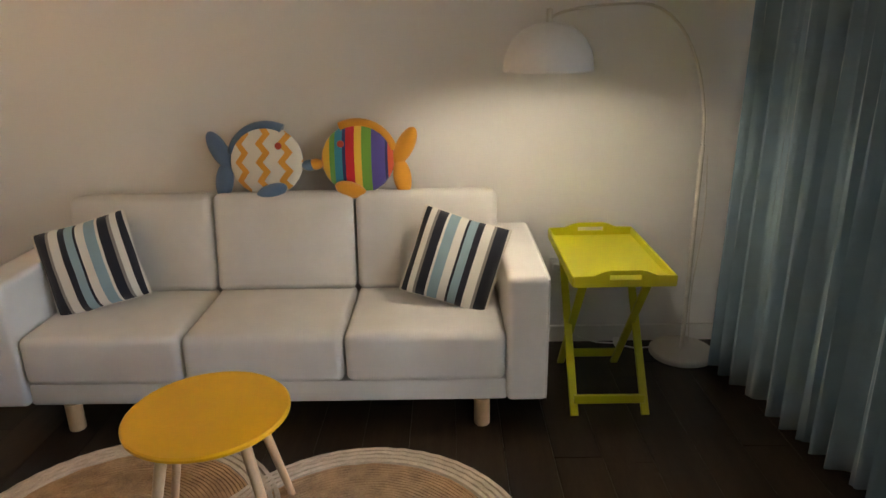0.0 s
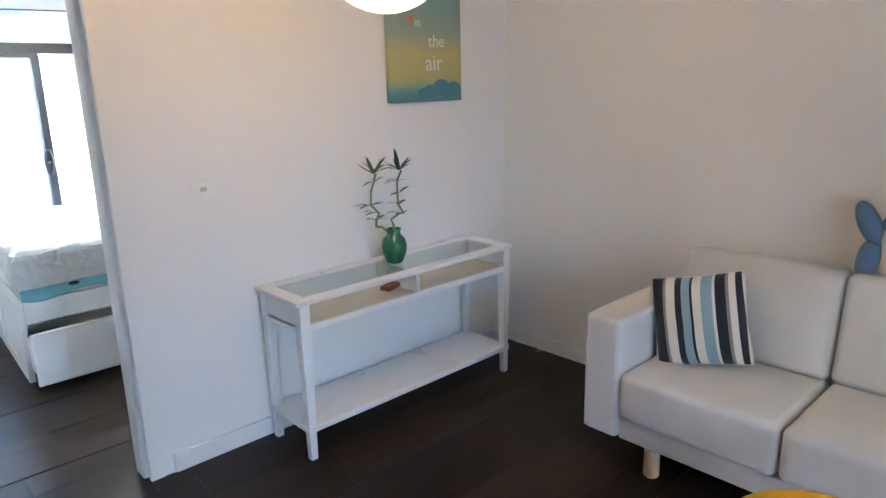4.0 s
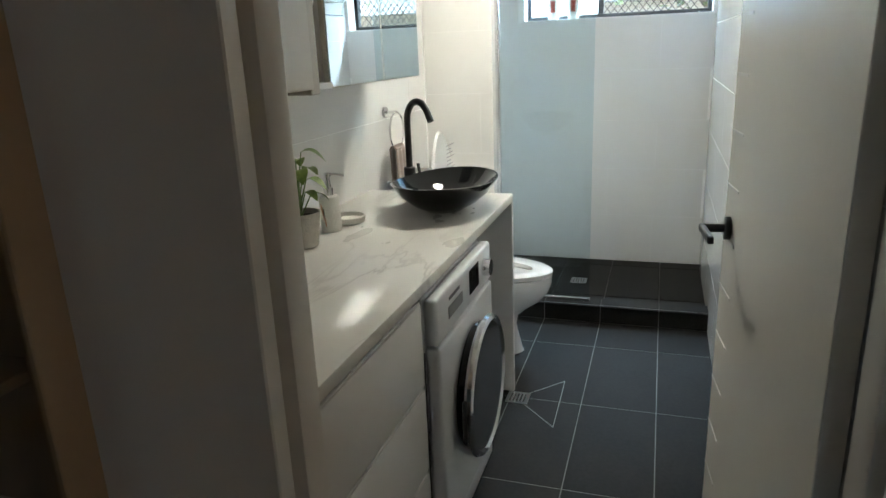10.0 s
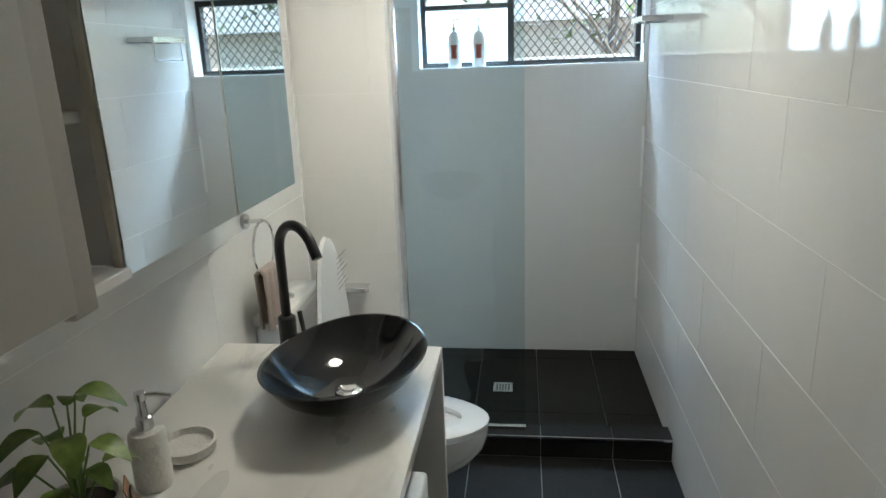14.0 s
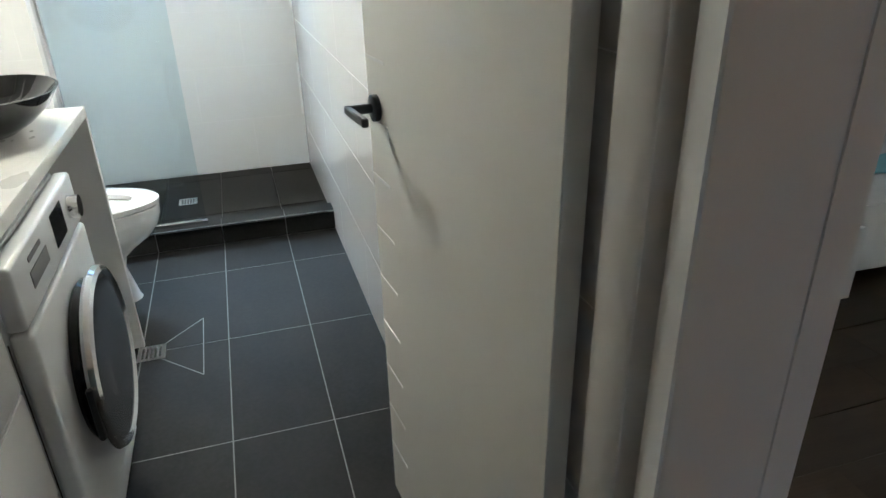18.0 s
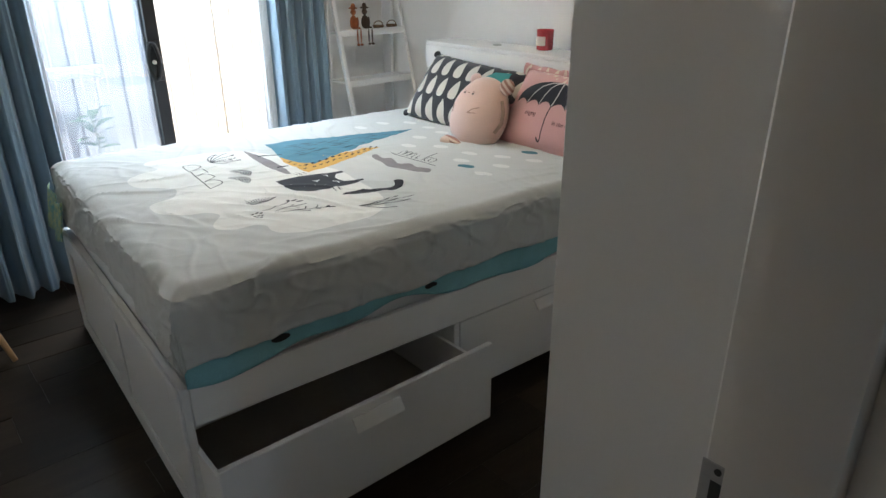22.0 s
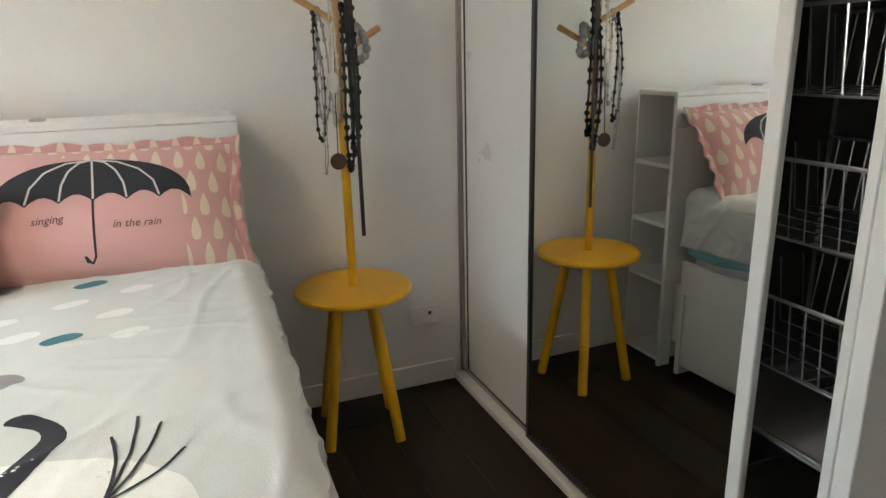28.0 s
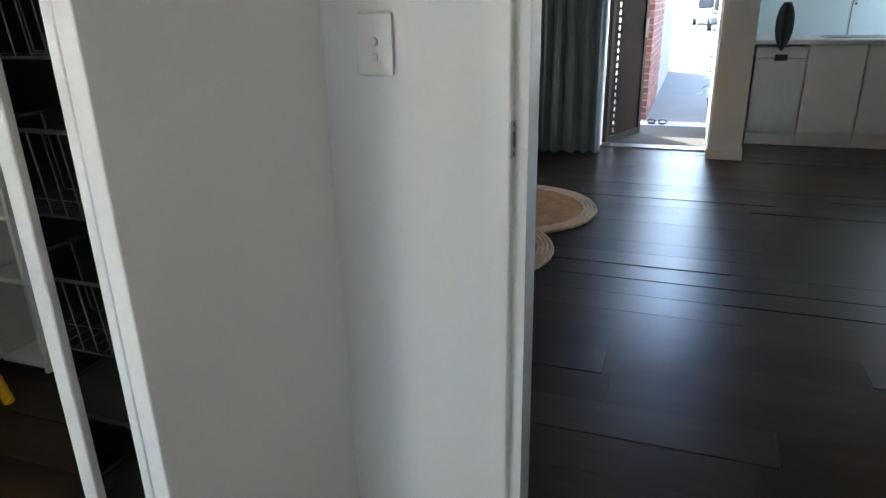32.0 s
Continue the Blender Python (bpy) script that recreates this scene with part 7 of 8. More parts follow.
part("strap", tb([(0.118, -0.03, 0.075), (0.145, -0.03, 0.03), (0.150, -0.02, -0.02), (0.138, -0.03, -0.07)], 0.008, 10), mat("beige_strap", (0.50, 0.36, 0.28), 0.9), ps)
THREAD = mat("brown_thread", (0.34, 0.17, 0.13), 0.9)
for x in (-0.062, -0.006):
    part("eye", lump((x, plush_face(x, 0.066), 0.066), (0.0045, 0.003, 0.0045), None, 10), MATT_BLACK, ps, "small black bead eye")
    part("brow", tb([(x - 0.007, plush_face(x, 0.078), 0.077), (x + 0.006, plush_face(x, 0.076), 0.075)], 0.0014, 6), THREAD, ps)
for line in ([(-0.040, 0.066), (-0.034, 0.070), (-0.027, 0.066)], [(0.004, -0.022), (0.022, -0.002), (0.056, 0.014)], [(0.004, -0.022), (0.020, -0.020), (0.046, -0.014)], [(-0.118, 0.010), (-0.108, -0.018), (-0.100, -0.030)]):
    part("stitching", tb([(x, plush_face(x, z), z) for x, z in line], 0.0015, 6), THREAD, ps)

# ladder shelf
ls = thing("ladder_shelf", "white painted ladder shelf in the bedroom corner", "shelf", (1.815, 3.38, 0))
LW = 0.245
for s in (-1, 1):
    part("front_leg", bar(bmesh.new(), (s * LW, -0.26, 0.0), (s * (LW - 0.01), 0.13, 1.42), 0.030, 0.022, 0.003, (1, 0, 0)), WHITE_LAC, ls)
    part("back_leg", bar(bmesh.new(), (s * (LW - 0.015), 0.22, 0.0), (s * (LW - 0.015), 0.16, 1.40), 0.030, 0.022, 0.003, (1, 0, 0)), WHITE_LAC, ls)
part("top_rung", bx((-LW, 0.115, 1.375), (LW, 0.135, 1.395), 0.003, 1), WHITE_LAC, ls)
for z, y0 in ((0.30, -0.17), (0.58, -0.10), (0.86, -0.02), (1.14, 0.05)):
    sh = part("shelf", bx((-LW + 0.016, y0 + 0.002, z), (LW - 0.016, 0.20 - z * 0.03, z + 0.012), 0.002, 1), WHITE_LAC, ls)
    part("front_lip", bx((-LW + 0.016, y0 - 0.012, z - 0.012), (LW - 0.016, y0, z + 0.026), 0.003, 1), WHITE_LAC, sh)
FIGC = (mat("rust_figure_cloth", (0.30, 0.09, 0.03), 0.9, var=0.3, scale=40), mat("dark_figure_cloth", (0.06, 0.035, 0.02), 0.9, var=0.4, scale=40))


def figurine(x, material, label):
    bm = lump((0, 0, 0.06), (0.022, 0.018, 0.04), None, 14)
    for at, r in (((0, 0, 0.118), (0.017, 0.017, 0.018)), ((0, 0, 0.140), (0.028, 0.028, 0.006)), ((0, 0, 0.150), (0.014, 0.014, 0.018)), ((-0.022, -0.008, 0.06), (0.008, 0.008, 0.03)), ((0.022, -0.008, 0.06), (0.008, 0.008, 0.03)),
                  ((-0.012, -0.03, 0.03), (0.007, 0.022, 0.007)), ((0.012, -0.03, 0.03), (0.007, 0.022, 0.007)), ((-0.012, -0.054, -0.015), (0.005, 0.005, 0.045)), ((0.012, -0.054, -0.015), (0.005, 0.005, 0.045)),
                  ((-0.012, -0.060, -0.062), (0.009, 0.014, 0.008)), ((0.012, -0.060, -0.062), (0.009, 0.014, 0.008))):
        g = lump(at, r, None, 10)
        me_ = bpy.data.meshes.new("tmp")
        g.to_mesh(me_)
        g.free()
        bm.from_mesh(me_)
        bpy.data.meshes.remove(me_)
    ob = part("shelf_figurine", bm, material)
    ob.matrix_basis = pose(x, 3.435, 1.146)
    rm = ob.modifiers.new("one_skin", 'REMESH')
    rm.mode, rm.voxel_size, rm.use_smooth_shade = 'VOXEL', 0.0025, True
    return tagged(ob, label, "figurine", "figurines on the ladder shelf")


figurine(1.690, FIGC[0], "small rust-coloured scarecrow doll seated on the shelf")
figurine(1.770, FIGC[1], "small dark brown scarecrow doll seated on the shelf")
for x in (1.885, 1.985):
    bsk = thing("mini_basket", "tiny brown wicker basket on the ladder shelf", "basket", (x, 3.46, 1.153), group="tiny baskets")
    part("bowl", lt([(0.018, 0), (0.030, 0.008), (0.036, 0.026), (0.032, 0.026), (0.022, 0.010), (0, 0.008)], 20), mat("brown_wicker", (0.16, 0.10, 0.05), 0.9, var=0.4, scale=60), bsk)
    part("handle", tb([(0.034 * math.cos(a), 0, 0.026 + 0.024 * math.sin(a)) for a in [math.pi * k / 8 for k in range(9)]], 0.003, 6), mat("brown_wicker", (0.16, 0.10, 0.05), 0.9), bsk)

# macrame hanging
mh = thing("macrame_hanging", "cream cotton macrame wall hanging over the bed", "wall hanging", (BX - 0.016, 2.132, 1.535))
part("dowel", rd((0, -0.14, 0.48), (0, 0.14, 0.48), 0.008, n=12), BIRCH, mh)
COTTON = mat("cream_cotton_cord", (0.58, 0.50, 0.38), 0.95, var=0.15, scale=30, fine=200, bump=0.4)
rm = random.Random(5)
for k in range(24):
    y = -0.10 + k * 0.0087
    pts = [(rm.uniform(-0.004, 0.004), y + 0.004 * math.sin(j * 1.1 + k), 0.48 - j * 0.06) for j in range(8)] + [(rm.uniform(-0.004, 0.006), y + rm.uniform(-0.006, 0.006), rm.uniform(-0.012, 0.02))]
    part("cord", tb(pts, 0.0042, 5), COTTON, mh)
part("knot_band", bx((-0.008, -0.105, 0.30), (0.008, 0.105, 0.335), 0.006, 2), COTTON, mh)

# stool with coat stand
cs = thing("stool_coat_stand", "yellow round stool with a wooden branch coat stand", "coat stand", (1.862, 1.082, 0))
part("seat", lt([(0, 0.522), (0.191, 0.522), (0.199, 0.528), (0.199, 0.538), (0.192, 0.544), (0, 0.544)], 56), YELLOW, cs)
for a in (36, 126, 216, 306):
    c, s = math.cos(radians(a)), math.sin(radians(a))
    part("leg", rd((0.172 * c, 0.172 * s, 0), (0.078 * c, 0.078 * s, 0.523), 0.0185, 0.0185, 18), YELLOW, cs)
part("lower_pole", rd((0, 0, 0.544), (0, 0, 1.09), 0.0145, n=20), YELLOW, cs)
part("upper_pole", rd((0, 0, 1.09), (0, 0, 1.88), 0.0145, n=20), BIRCH, cs, "bare beech upper pole")
for z, a, ln in ((1.296, -78, 0.146), (1.39, 100, 0.136), (1.504, -60, 0.126), (1.608, 95, 0.146), (1.733, 200, 0.136)):
    c, s = math.cos(radians(a)), math.sin(radians(a))
    part("peg", rd((0, 0, z), (ln * c, ln * s, z + ln * 0.55), 0.010, 0.011, 14), BIRCH, cs, "bare beech peg")
JET = mat("black_bead_gloss", (0.015, 0.015, 0.017), 0.2)


def necklace(name, label, top, length, width, r, material, beads, seed):
    t = thing(name, label, "necklace", top, group="necklaces on the coat stand")
    rr = random.Random(seed)
    n = 40
    pts = []
    for k in range(n):
        a = 2 * math.pi * k / n
        z = -length / 2 + length / 2 * math.cos(a)
        pts.append((0.012 * math.cos(a * 2), width / 2 * math.sin(a) * (0.35 + 0.65 * (-z / length)) + rr.uniform(-0.002, 0.002), z))
    part("chain", tb(pts, r, 5, 1, True), material, t)
    for k in range(beads):
        p = pts[(k * n // max(1, beads)) % n]
        part("bead", lump(p, (r * 2.4, r * 2.4, r * 2.4), None, 10), material, t)
    return t


SILV = mat("tarnished_silver", (0.35, 0.34, 0.33), 0.35, metal=0.9, var=0.2)
PEARL = mat("pearl_bead", (0.66, 0.62, 0.55), 0.25)
necklace("silver_necklace", "long silver chain necklace hung on a peg", (1.842, 1.141, 1.431), 0.33, 0.05, 0.003, SILV, 18, 1)
necklace("bead_necklace", "string of black and silver beads hung on a peg", (1.832, 1.156, 1.420), 0.38, 0.035, 0.003, JET, 22, 2)
necklace("pearl_necklace", "string of pale beads hung on the stand", (1.837, 1.106, 1.504), 0.42, 0.03, 0.0028, PEARL, 26, 3)
necklace("jet_necklace", "black jet necklace hung on a peg", (1.837, 1.047, 1.545), 0.55, 0.035, 0.0042, JET, 30, 4)
necklace("jet_necklace", "short black necklace hung on a peg", (1.832, 1.068, 1.441), 0.50, 0.03, 0.0042, JET, 30, 6)
necklace("dark_bracelets", "dark bead bracelets hung on a peg", (1.847, 1.021, 1.379), 0.10, 0.06, 0.006, SILV, 14, 5)
necklace("key_chain", "thin silver key chain hung on a peg", (1.817, 1.151, 1.358), 0.42, 0.012, 0.0018, SILV, 6, 7)
bt = thing("black_belt", "narrow black leather belt hanging from a peg", "belt", (1.822, 1.047, 1.566))
part("strap", bar(bmesh.new(), (0, 0, 0), (-0.01, 0.0, -0.84), 0.013, 0.003, 0.0008, (1, 0, 0)), mat("black_leather", (0.014, 0.014, 0.015), 0.5, var=0.2, fine=120, bump=0.2), bt)
part("strap", bar(bmesh.new(), (0.005, 0.012, 0), (0.0, 0.012, -0.50), 0.013, 0.003, 0.0008, (1, 0, 0)), MATS["black_leather"], bt)
pom = thing("white_pompom", "small white fluffy pompom charm on the stand", "charm", (1.829, 1.113, 1.217))
part("pompom", lump((0, 0, 0), (0.018, 0.018, 0.034), None, 16), mat("white_fluff", (0.72, 0.70, 0.66), 0.95, fine=300, bump=0.6), pom)
pd = thing("wooden_pendant", "round dark wooden pendant on a cord", "charm", (1.839, 1.099, 0.983))
part("disc", rd((-0.012, 0.012, -0.01), (-0.004, 0.012, -0.01), 0.026, 0.026, 24), mat("dark_wood_disc", (0.07, 0.035, 0.02), 0.5, var=0.3), pd)
part("cord", tb([(-0.008, 0.012, 0.012), (-0.004, 0.008, 0.2), (0.0, 0.0, 0.32)], 0.0018, 5), JET, pd)

# wardrobe with sliding doors
wd = thing("sliding_wardrobe", "built-in wardrobe with mirror and white sliding doors, half open", "wardrobe", (0, 0, 0))
part("floor_track", bx((0.373, 0.535, 0.0), (BX - 0.016, 0.625, 0.028), 0.003, 1), TRIM, wd)
part("track_lip", bx((0.373, 0.578, 0.0285), (BX - 0.016, 0.584, 0.040)), STEEL, wd)
part("head_track", bx((0.373, 0.53, 2.30), (BX - 0.001, 0.63, 2.36), 0.003, 1), TRIM, wd)
part("header", bx((0.373, 0.53, 2.361), (BX - 0.001, 0.625, CH - 0.001)), WALL, wd)
part("wall_jamb", bx((BX - 0.020, 0.535, 0.029), (BX - 0.001, 0.592, 2.30), 0.003, 1), mat("brushed_grey_jamb", (0.30, 0.27, 0.25), 0.45, metal=0.3), wd)
dp = part("white_door", bx((1.30, 0.560, 0.042), (BX - 0.045, 0.572, 2.298)), WHITE_LAC, wd)
part("door_frame", bx((1.30, 0.555, 0.03), (1.325, 0.577, 2.299), 0.002, 1), BLACK_ALU, dp)
part("door_frame", bx((BX - 0.0395, 0.555, 0.03), (BX - 0.0215, 0.577, 2.299), 0.002, 1), TRIM, dp)
part("edge_strip", bx((BX - 0.045, 0.556, 0.042), (BX - 0.040, 0.576, 2.298)), BLACK_ALU, dp)
part("bottom_rail", bx((1.325, 0.555, 0.030), (BX - 0.05, 0.577, 0.041), 0.002, 1), BLACK_ALU, dp)
md = part("mirror_panel", bx((0.665, 0.594, 0.060), (1.485, 0.600, 2.285)), MIRROR, wd, "full height mirror")
md.matrix_basis = Matrix.Translation((1.075, 0.6, 0)) @ pose(0, 0, 0, 0, 0, 0.45) @ Matrix.Translation((-1.075, -0.6, 0))
part("mirror_back", bx((0.650, 0.586, 0.042), (1.50, 0.5935, 2.299)), WHITE_LAC, md)
part("stile", bx((0.628, 0.586, 0.042), (0.664, 0.606, 2.299), 0.003, 1), TRIM, md, "white aluminium stile")
part("stile", bx((1.486, 0.586, 0.042), (1.503, 0.606, 2.299), 0.002, 1), BLACK_ALU, md, "black edge strip")
part("bottom_rail", bx((0.664, 0.5945, 0.042), (1.486, 0.606, 0.0595), 0.002, 1), BLACK_ALU, md)
part("left_jamb", bx((0.373, 0.53, 0.029), (0.392, 0.70, 2.30), 0.002, 1), TRIM, wd)
# Thin lining sheets coloured dark for the shade inside the wardrobe.
part("inner_side", bx((0.374, DT + 0.001, 0), (0.384, 0.529, CH - 0.002)), mat("wardrobe_inner_shade", (0.10, 0.095, 0.09), 0.7), wd)
part("inner_floor", bx((0.385, DT + 0.001, 0.0), (BX - 0.001, 0.529, 0.02)), MATS["wardrobe_inner_shade"], wd)
part("inner_back", bx((0.385, DT + 0.001, 0.021), (BX - 0.001, DT + 0.008, CH - 0.002)), MATS["wardrobe_inner_shade"], wd)
bskt = thing("wire_drawers", "stack of chrome wire basket drawers in the wardrobe", "wire drawers", (0.66, 0.33, 0.021))
WIRE = mat("grey_wire", (0.70, 0.70, 0.70), 0.25, metal=0.9, var=0.1)
for x in (-0.23, 0.23):
    for y in (-0.20, 0.18):
        part("upright", rd((x, y, 0), (x, y, 1.75), 0.008, n=8), WIRE, bskt)
for z in (0.20, 0.48, 0.78, 1.06, 1.34, 1.62):
    bk = part("basket", tb([(-0.225, -0.19, z), (0.225, -0.19, z), (0.225, 0.175, z), (-0.225, 0.175, z)], 0.005, 6, 1, True), WIRE, bskt)
    if z > 0.6:
        part("basket_base", tb([(-0.205, -0.17, z - 0.16), (0.205, -0.17, z - 0.16), (0.205, 0.16, z - 0.16), (-0.205, 0.16, z - 0.16)], 0.003, 6, 1, True), WIRE, bk)
        for k in range(12):
            x = -0.20 + k * 0.0365
            part("wire", tb([(x, -0.19, z), (x, -0.17, z - 0.16), (x, 0.16, z - 0.16), (x, 0.175, z)], 0.0023, 5), WIRE, bk)
        for k in range(5):
            y = -0.15 + k * 0.075
            part("wire", tb([(-0.225, y, z), (-0.205, y, z - 0.16), (0.205, y, z - 0.16), (0.225, y, z)], 0.0023, 5), WIRE, bk)
    else:
        part("shelf_board", bx((-0.22, -0.18, z - 0.016), (0.22, 0.17, z - 0.006)), mat("grey_shelf_board", (0.30, 0.29, 0.28), 0.6, var=0.05), bk)

# switch and strike plate by the bedroom door
ws = thing("wall_switch_bedroom", "white vertical light switch plate inside the bedroom", "switch", (0.222, DT + 0.001, 1.20))
part("plate", bx((-0.037, 0, -0.058), (0.037, 0.009, 0.058), 0.003, 2), TRIM, ws)
part("dimmer", rd((0, 0.009, 0.006), (0, 0.015, 0.006), 0.008, 0.007, 16), TRIM, ws)
part("rocker", bx((-0.006, 0.0092, -0.03), (0.006, 0.012, -0.016), 0.001, 1), TRIM, ws)
skp = thing("strike_plate", "steel strike plate screwed to the door lining", "strike plate", (RD1 + 0.0255, 0.149, 1.034))
part("plate", bx((-0.002, -0.014, -0.035), (0, 0.018, 0.035), 0.0008, 1), STEEL, skp)
part("slot", bx((-0.0026, -0.007, -0.014), (-0.0021, 0.006, 0.014)), MATT_BLACK, skp)
for z in (-0.027, 0.027):
    part("screw", rd((-0.002, 0.0, z), (-0.0032, 0.0, z), 0.004, n=10), MATT_BLACK, skp)
wo = thing("wall_outlet_bedroom", "white power outlet behind the coat stand", "socket", (BX - 0.001, 0.75, 0.30))
part("plate", bx((-0.009, -0.058, -0.037), (0, 0.058, 0.037), 0.003, 2), TRIM, wo)
part("rocker", bx((-0.012, -0.03, 0.0), (-0.0092, -0.018, 0.014), 0.001, 1), MATT_BLACK, wo)

# ceiling fan
cf = thing("ceiling_fan", "black ceiling fan with light hung in the bedroom", "ceiling fan", FAN)
part("canopy", lt([(0.05, -0.07), (0.062, -0.06), (0.065, -0.02), (0.065, 0), (0, 0)], 28), MATT_BLACK, cf)
part("rod", rd((0, 0, -0.07), (0, 0, -0.235), 0.042, n=24), MATT_BLACK, cf)
part("motor", lt([(0, -0.325), (0.104, -0.325), (0.108, -0.318), (0.108, -0.275), (0.098, -0.25), (0.06, -0.236), (0, -0.234)], 40), MATT_BLACK, cf)
part("light", lt([(0, -0.352), (0.07, -0.350), (0.092, -0.342), (0.096, -0.326), (0, -0.326)], 36), mat("lit_fan_lamp", (1.0, 0.88, 0.71), 0.4, var=0, emit=15.5), cf)
for k in range(3):
    m = pose(0, 0, -0.272, 0, 0, 172 + 120 * k)
    bm = bmesh.new()
    box(bm, (0.09, -0.022, -0.004), (0.20, 0.022, 0.004), 0.002, 1, m)
    prism(bm, [(0.15, -0.040), (0.40, -0.058), (0.60, -0.050), (0.645, -0.012), (0.640, 0.012), (0.56, 0.038), (0.15, 0.036)], 0.008, m @ pose(0, 0, 0.0, 11, 0, 0))
    part("blade", bm, MATT_BLACK, cf)
tr_ = tagged(part("curtain_track", bx((-0.62, 3.585, 2.195), (1.95, 3.605, 2.215), 0.003, 1), TRIM), "thin white curtain track above the sliding door", "curtain track", "", "structure")

# slider, curtains
sl = tagged(new("door_slider"), "black aluminium sliding glass door, half open", "sliding door", "", "structure")
for n_, a_, b_ in (("frame_head", (-0.05, SY + 0.004, 1.935), (1.29, SY + 0.11, 2.02)), ("frame_jamb", (-0.05, SY + 0.01, 0.03), (-0.01, SY + 0.11, 1.965)), ("frame_jamb", (1.25, SY + 0.01, 0.03), (1.29, SY + 0.11, 1.965)),
                   ("frame_sill", (-0.05, SY + 0.01, 0.0), (1.29, SY + 0.12, 0.03))):
    part(n_, bx(a_, b_, 0.003, 1), BLACK_ALU, sl)
for x0_, x1_, y_, gm_ in ((-0.009, 0.645, SY + 0.075, SCREEN), (-0.005, 0.648, SY + 0.025, CLEAR)):
    p_ = part("pane", bx((x0_ + 0.045, y_ + 0.012, 0.09), (x1_ - 0.065, y_ + 0.017, 1.905)), gm_, sl)
    p_.visible_shadow = False
    for n_, a_, b_ in (("stile", (x0_, y_, 0.031), (x0_ + 0.045, y_ + 0.030, 1.964)), ("stile", (x1_ - 0.065, y_, 0.031), (x1_, y_ + 0.030, 1.964)),
                       ("rail", (x0_ + 0.045, y_, 0.031), (x1_ - 0.065, y_ + 0.030, 0.09)), ("rail", (x0_ + 0.045, y_, 1.905), (x1_ - 0.065, y_ + 0.030, 1.964))):
        part(n_, bx(a_, b_, 0.003, 1), BLACK_ALU, p_)
part("handle", tb([(0.592 + 0.026 * math.cos(2 * math.pi * k / 28), SY + 0.010 - 0.014 * abs(math.cos(math.pi * k / 28)), 1.052 + 0.095 * math.sin(2 * math.pi * k / 28)) for k in range(28)], 0.010, 8, 1, True), MATT_BLACK, sl)
part("handle_plate", bx((0.572, SY + 0.014, 0.95), (0.640, SY + 0.0245, 1.155), 0.006, 2), MATT_BLACK, sl)
part("latch", rd((0.592, SY + 0.0135, 1.05), (0.592, SY - 0.002, 1.05), 0.012), CHROME, sl)
curtain("bedroom_curtain", "blue-grey curtain drawn open beside the sliding door", (-0.50, 3.54), (0.02, 3.56), 0.01, 2.20, CURT_BLUE, 6, 0.055, seed=5)
curtain("bedroom_curtain", "blue-grey curtain drawn open near the ladder shelf", (1.22, 3.57), (1.55, 3.53), 0.01, 2.20, CURT_BLUE, 5, 0.05, seed=8)
curtain("sheer_curtain", "white sheer curtain bunched beside the sliding door", (1.17, 3.63), (1.27, 3.63), 0.02, 2.17, SHEER, 4, 0.018, seed=9)
curtain("sheer_curtain", "white sheer curtain strip beside the blue curtain", (-0.05, 3.625), (0.06, 3.63), 0.02, 2.17, SHEER, 3, 0.018, seed=10)
r2 = thing("curtain_rail_bedroom", "white curtain rail over the sliding door", "curtain rail", (-0.62, 3.55, 2.21))
part("rail", bx((0, -0.012, 0), (2.3, 0.012, 0.028), 0.003, 1), TRIM, r2)
for x in (0.1, 1.15, 2.2):
    part("bracket", bx((x - 0.012, 0.012, 0.004), (x + 0.012, 0.149, 0.024), 0.002, 1), TRIM, r2)

# patchwork chair by the curtain
ch = thing("patchwork_chair", "patchwork upholstered chair on wooden legs by the curtain", "chair", (-0.69, 3.08, 0), rz=-75)
PATCH = mat("patchwork_cloth", (0.4, 0.2, 0.1), 0.9, scale=9, fine=160, bump=0.2, ramp=((0.03, 0.20, 0.28), (0.70, 0.14, 0.04)))
for n_ in MATS["patchwork_cloth"].node_tree.nodes:
    if n_.type == 'VALTORGB':
        n_.color_ramp.interpolation = 'CONSTANT'
        e_ = n_.color_ramp.elements.new(0.5)
        e_.color = (0.62, 0.50, 0.36, 1)
part("seat_shell", cushion_box((-0.21, -0.20, 0.41), (0.21, 0.21, 0.47), 0.03, 0.008), PATCH, ch)
bm = sheet(lambda u, v: ((u - 0.5) * (0.46 - 0.10 * v), 0.21 + 0.10 * v - 0.05 * (1 - (2 * u - 1) ** 2) * 0 + 0.06 * (2 * u - 1) ** 2 * -1, 0.44 + 0.36 * v - 0.03 * (2 * u - 1) ** 2 * v), 14, 10)
thicken(part("backrest", bm, PATCH, ch), 0.03)
for x, y in ((-1, -1), (1, -1), (-1, 1), (1, 1)):
    part("leg", rd((x * 0.22, y * 0.21, 0), (x * 0.13, y * 0.12, 0.41), 0.011, 0.017, 14), BIRCH, ch)

# ---------- kitchen seen past the pier ----------
kb = thing("kitchen_bench", "pale stone kitchen bench top", "worktop", (0, 0, 0))
part("top", bx((LX + 0.001, -6.299, 0.885), (-0.792, -5.345, 0.925), 0.004, 2), mat("pale_bench_laminate", (0.74, 0.73, 0.71), 0.3, var=0.03), kb)
part("tap_stem", tb([(-1.66, -6.05, 0.926), (-1.66, -6.05, 1.18), (-1.66, -6.0, 1.24), (-1.66, -5.92, 1.24), (-1.66, -5.88, 1.20)], 0.012, 10), CHROME, kb)
part("sink_rim", bx((-1.95, -6.0, 0.9255), (-1.42, -5.55, 0.931), 0.002, 1), STEEL, kb)
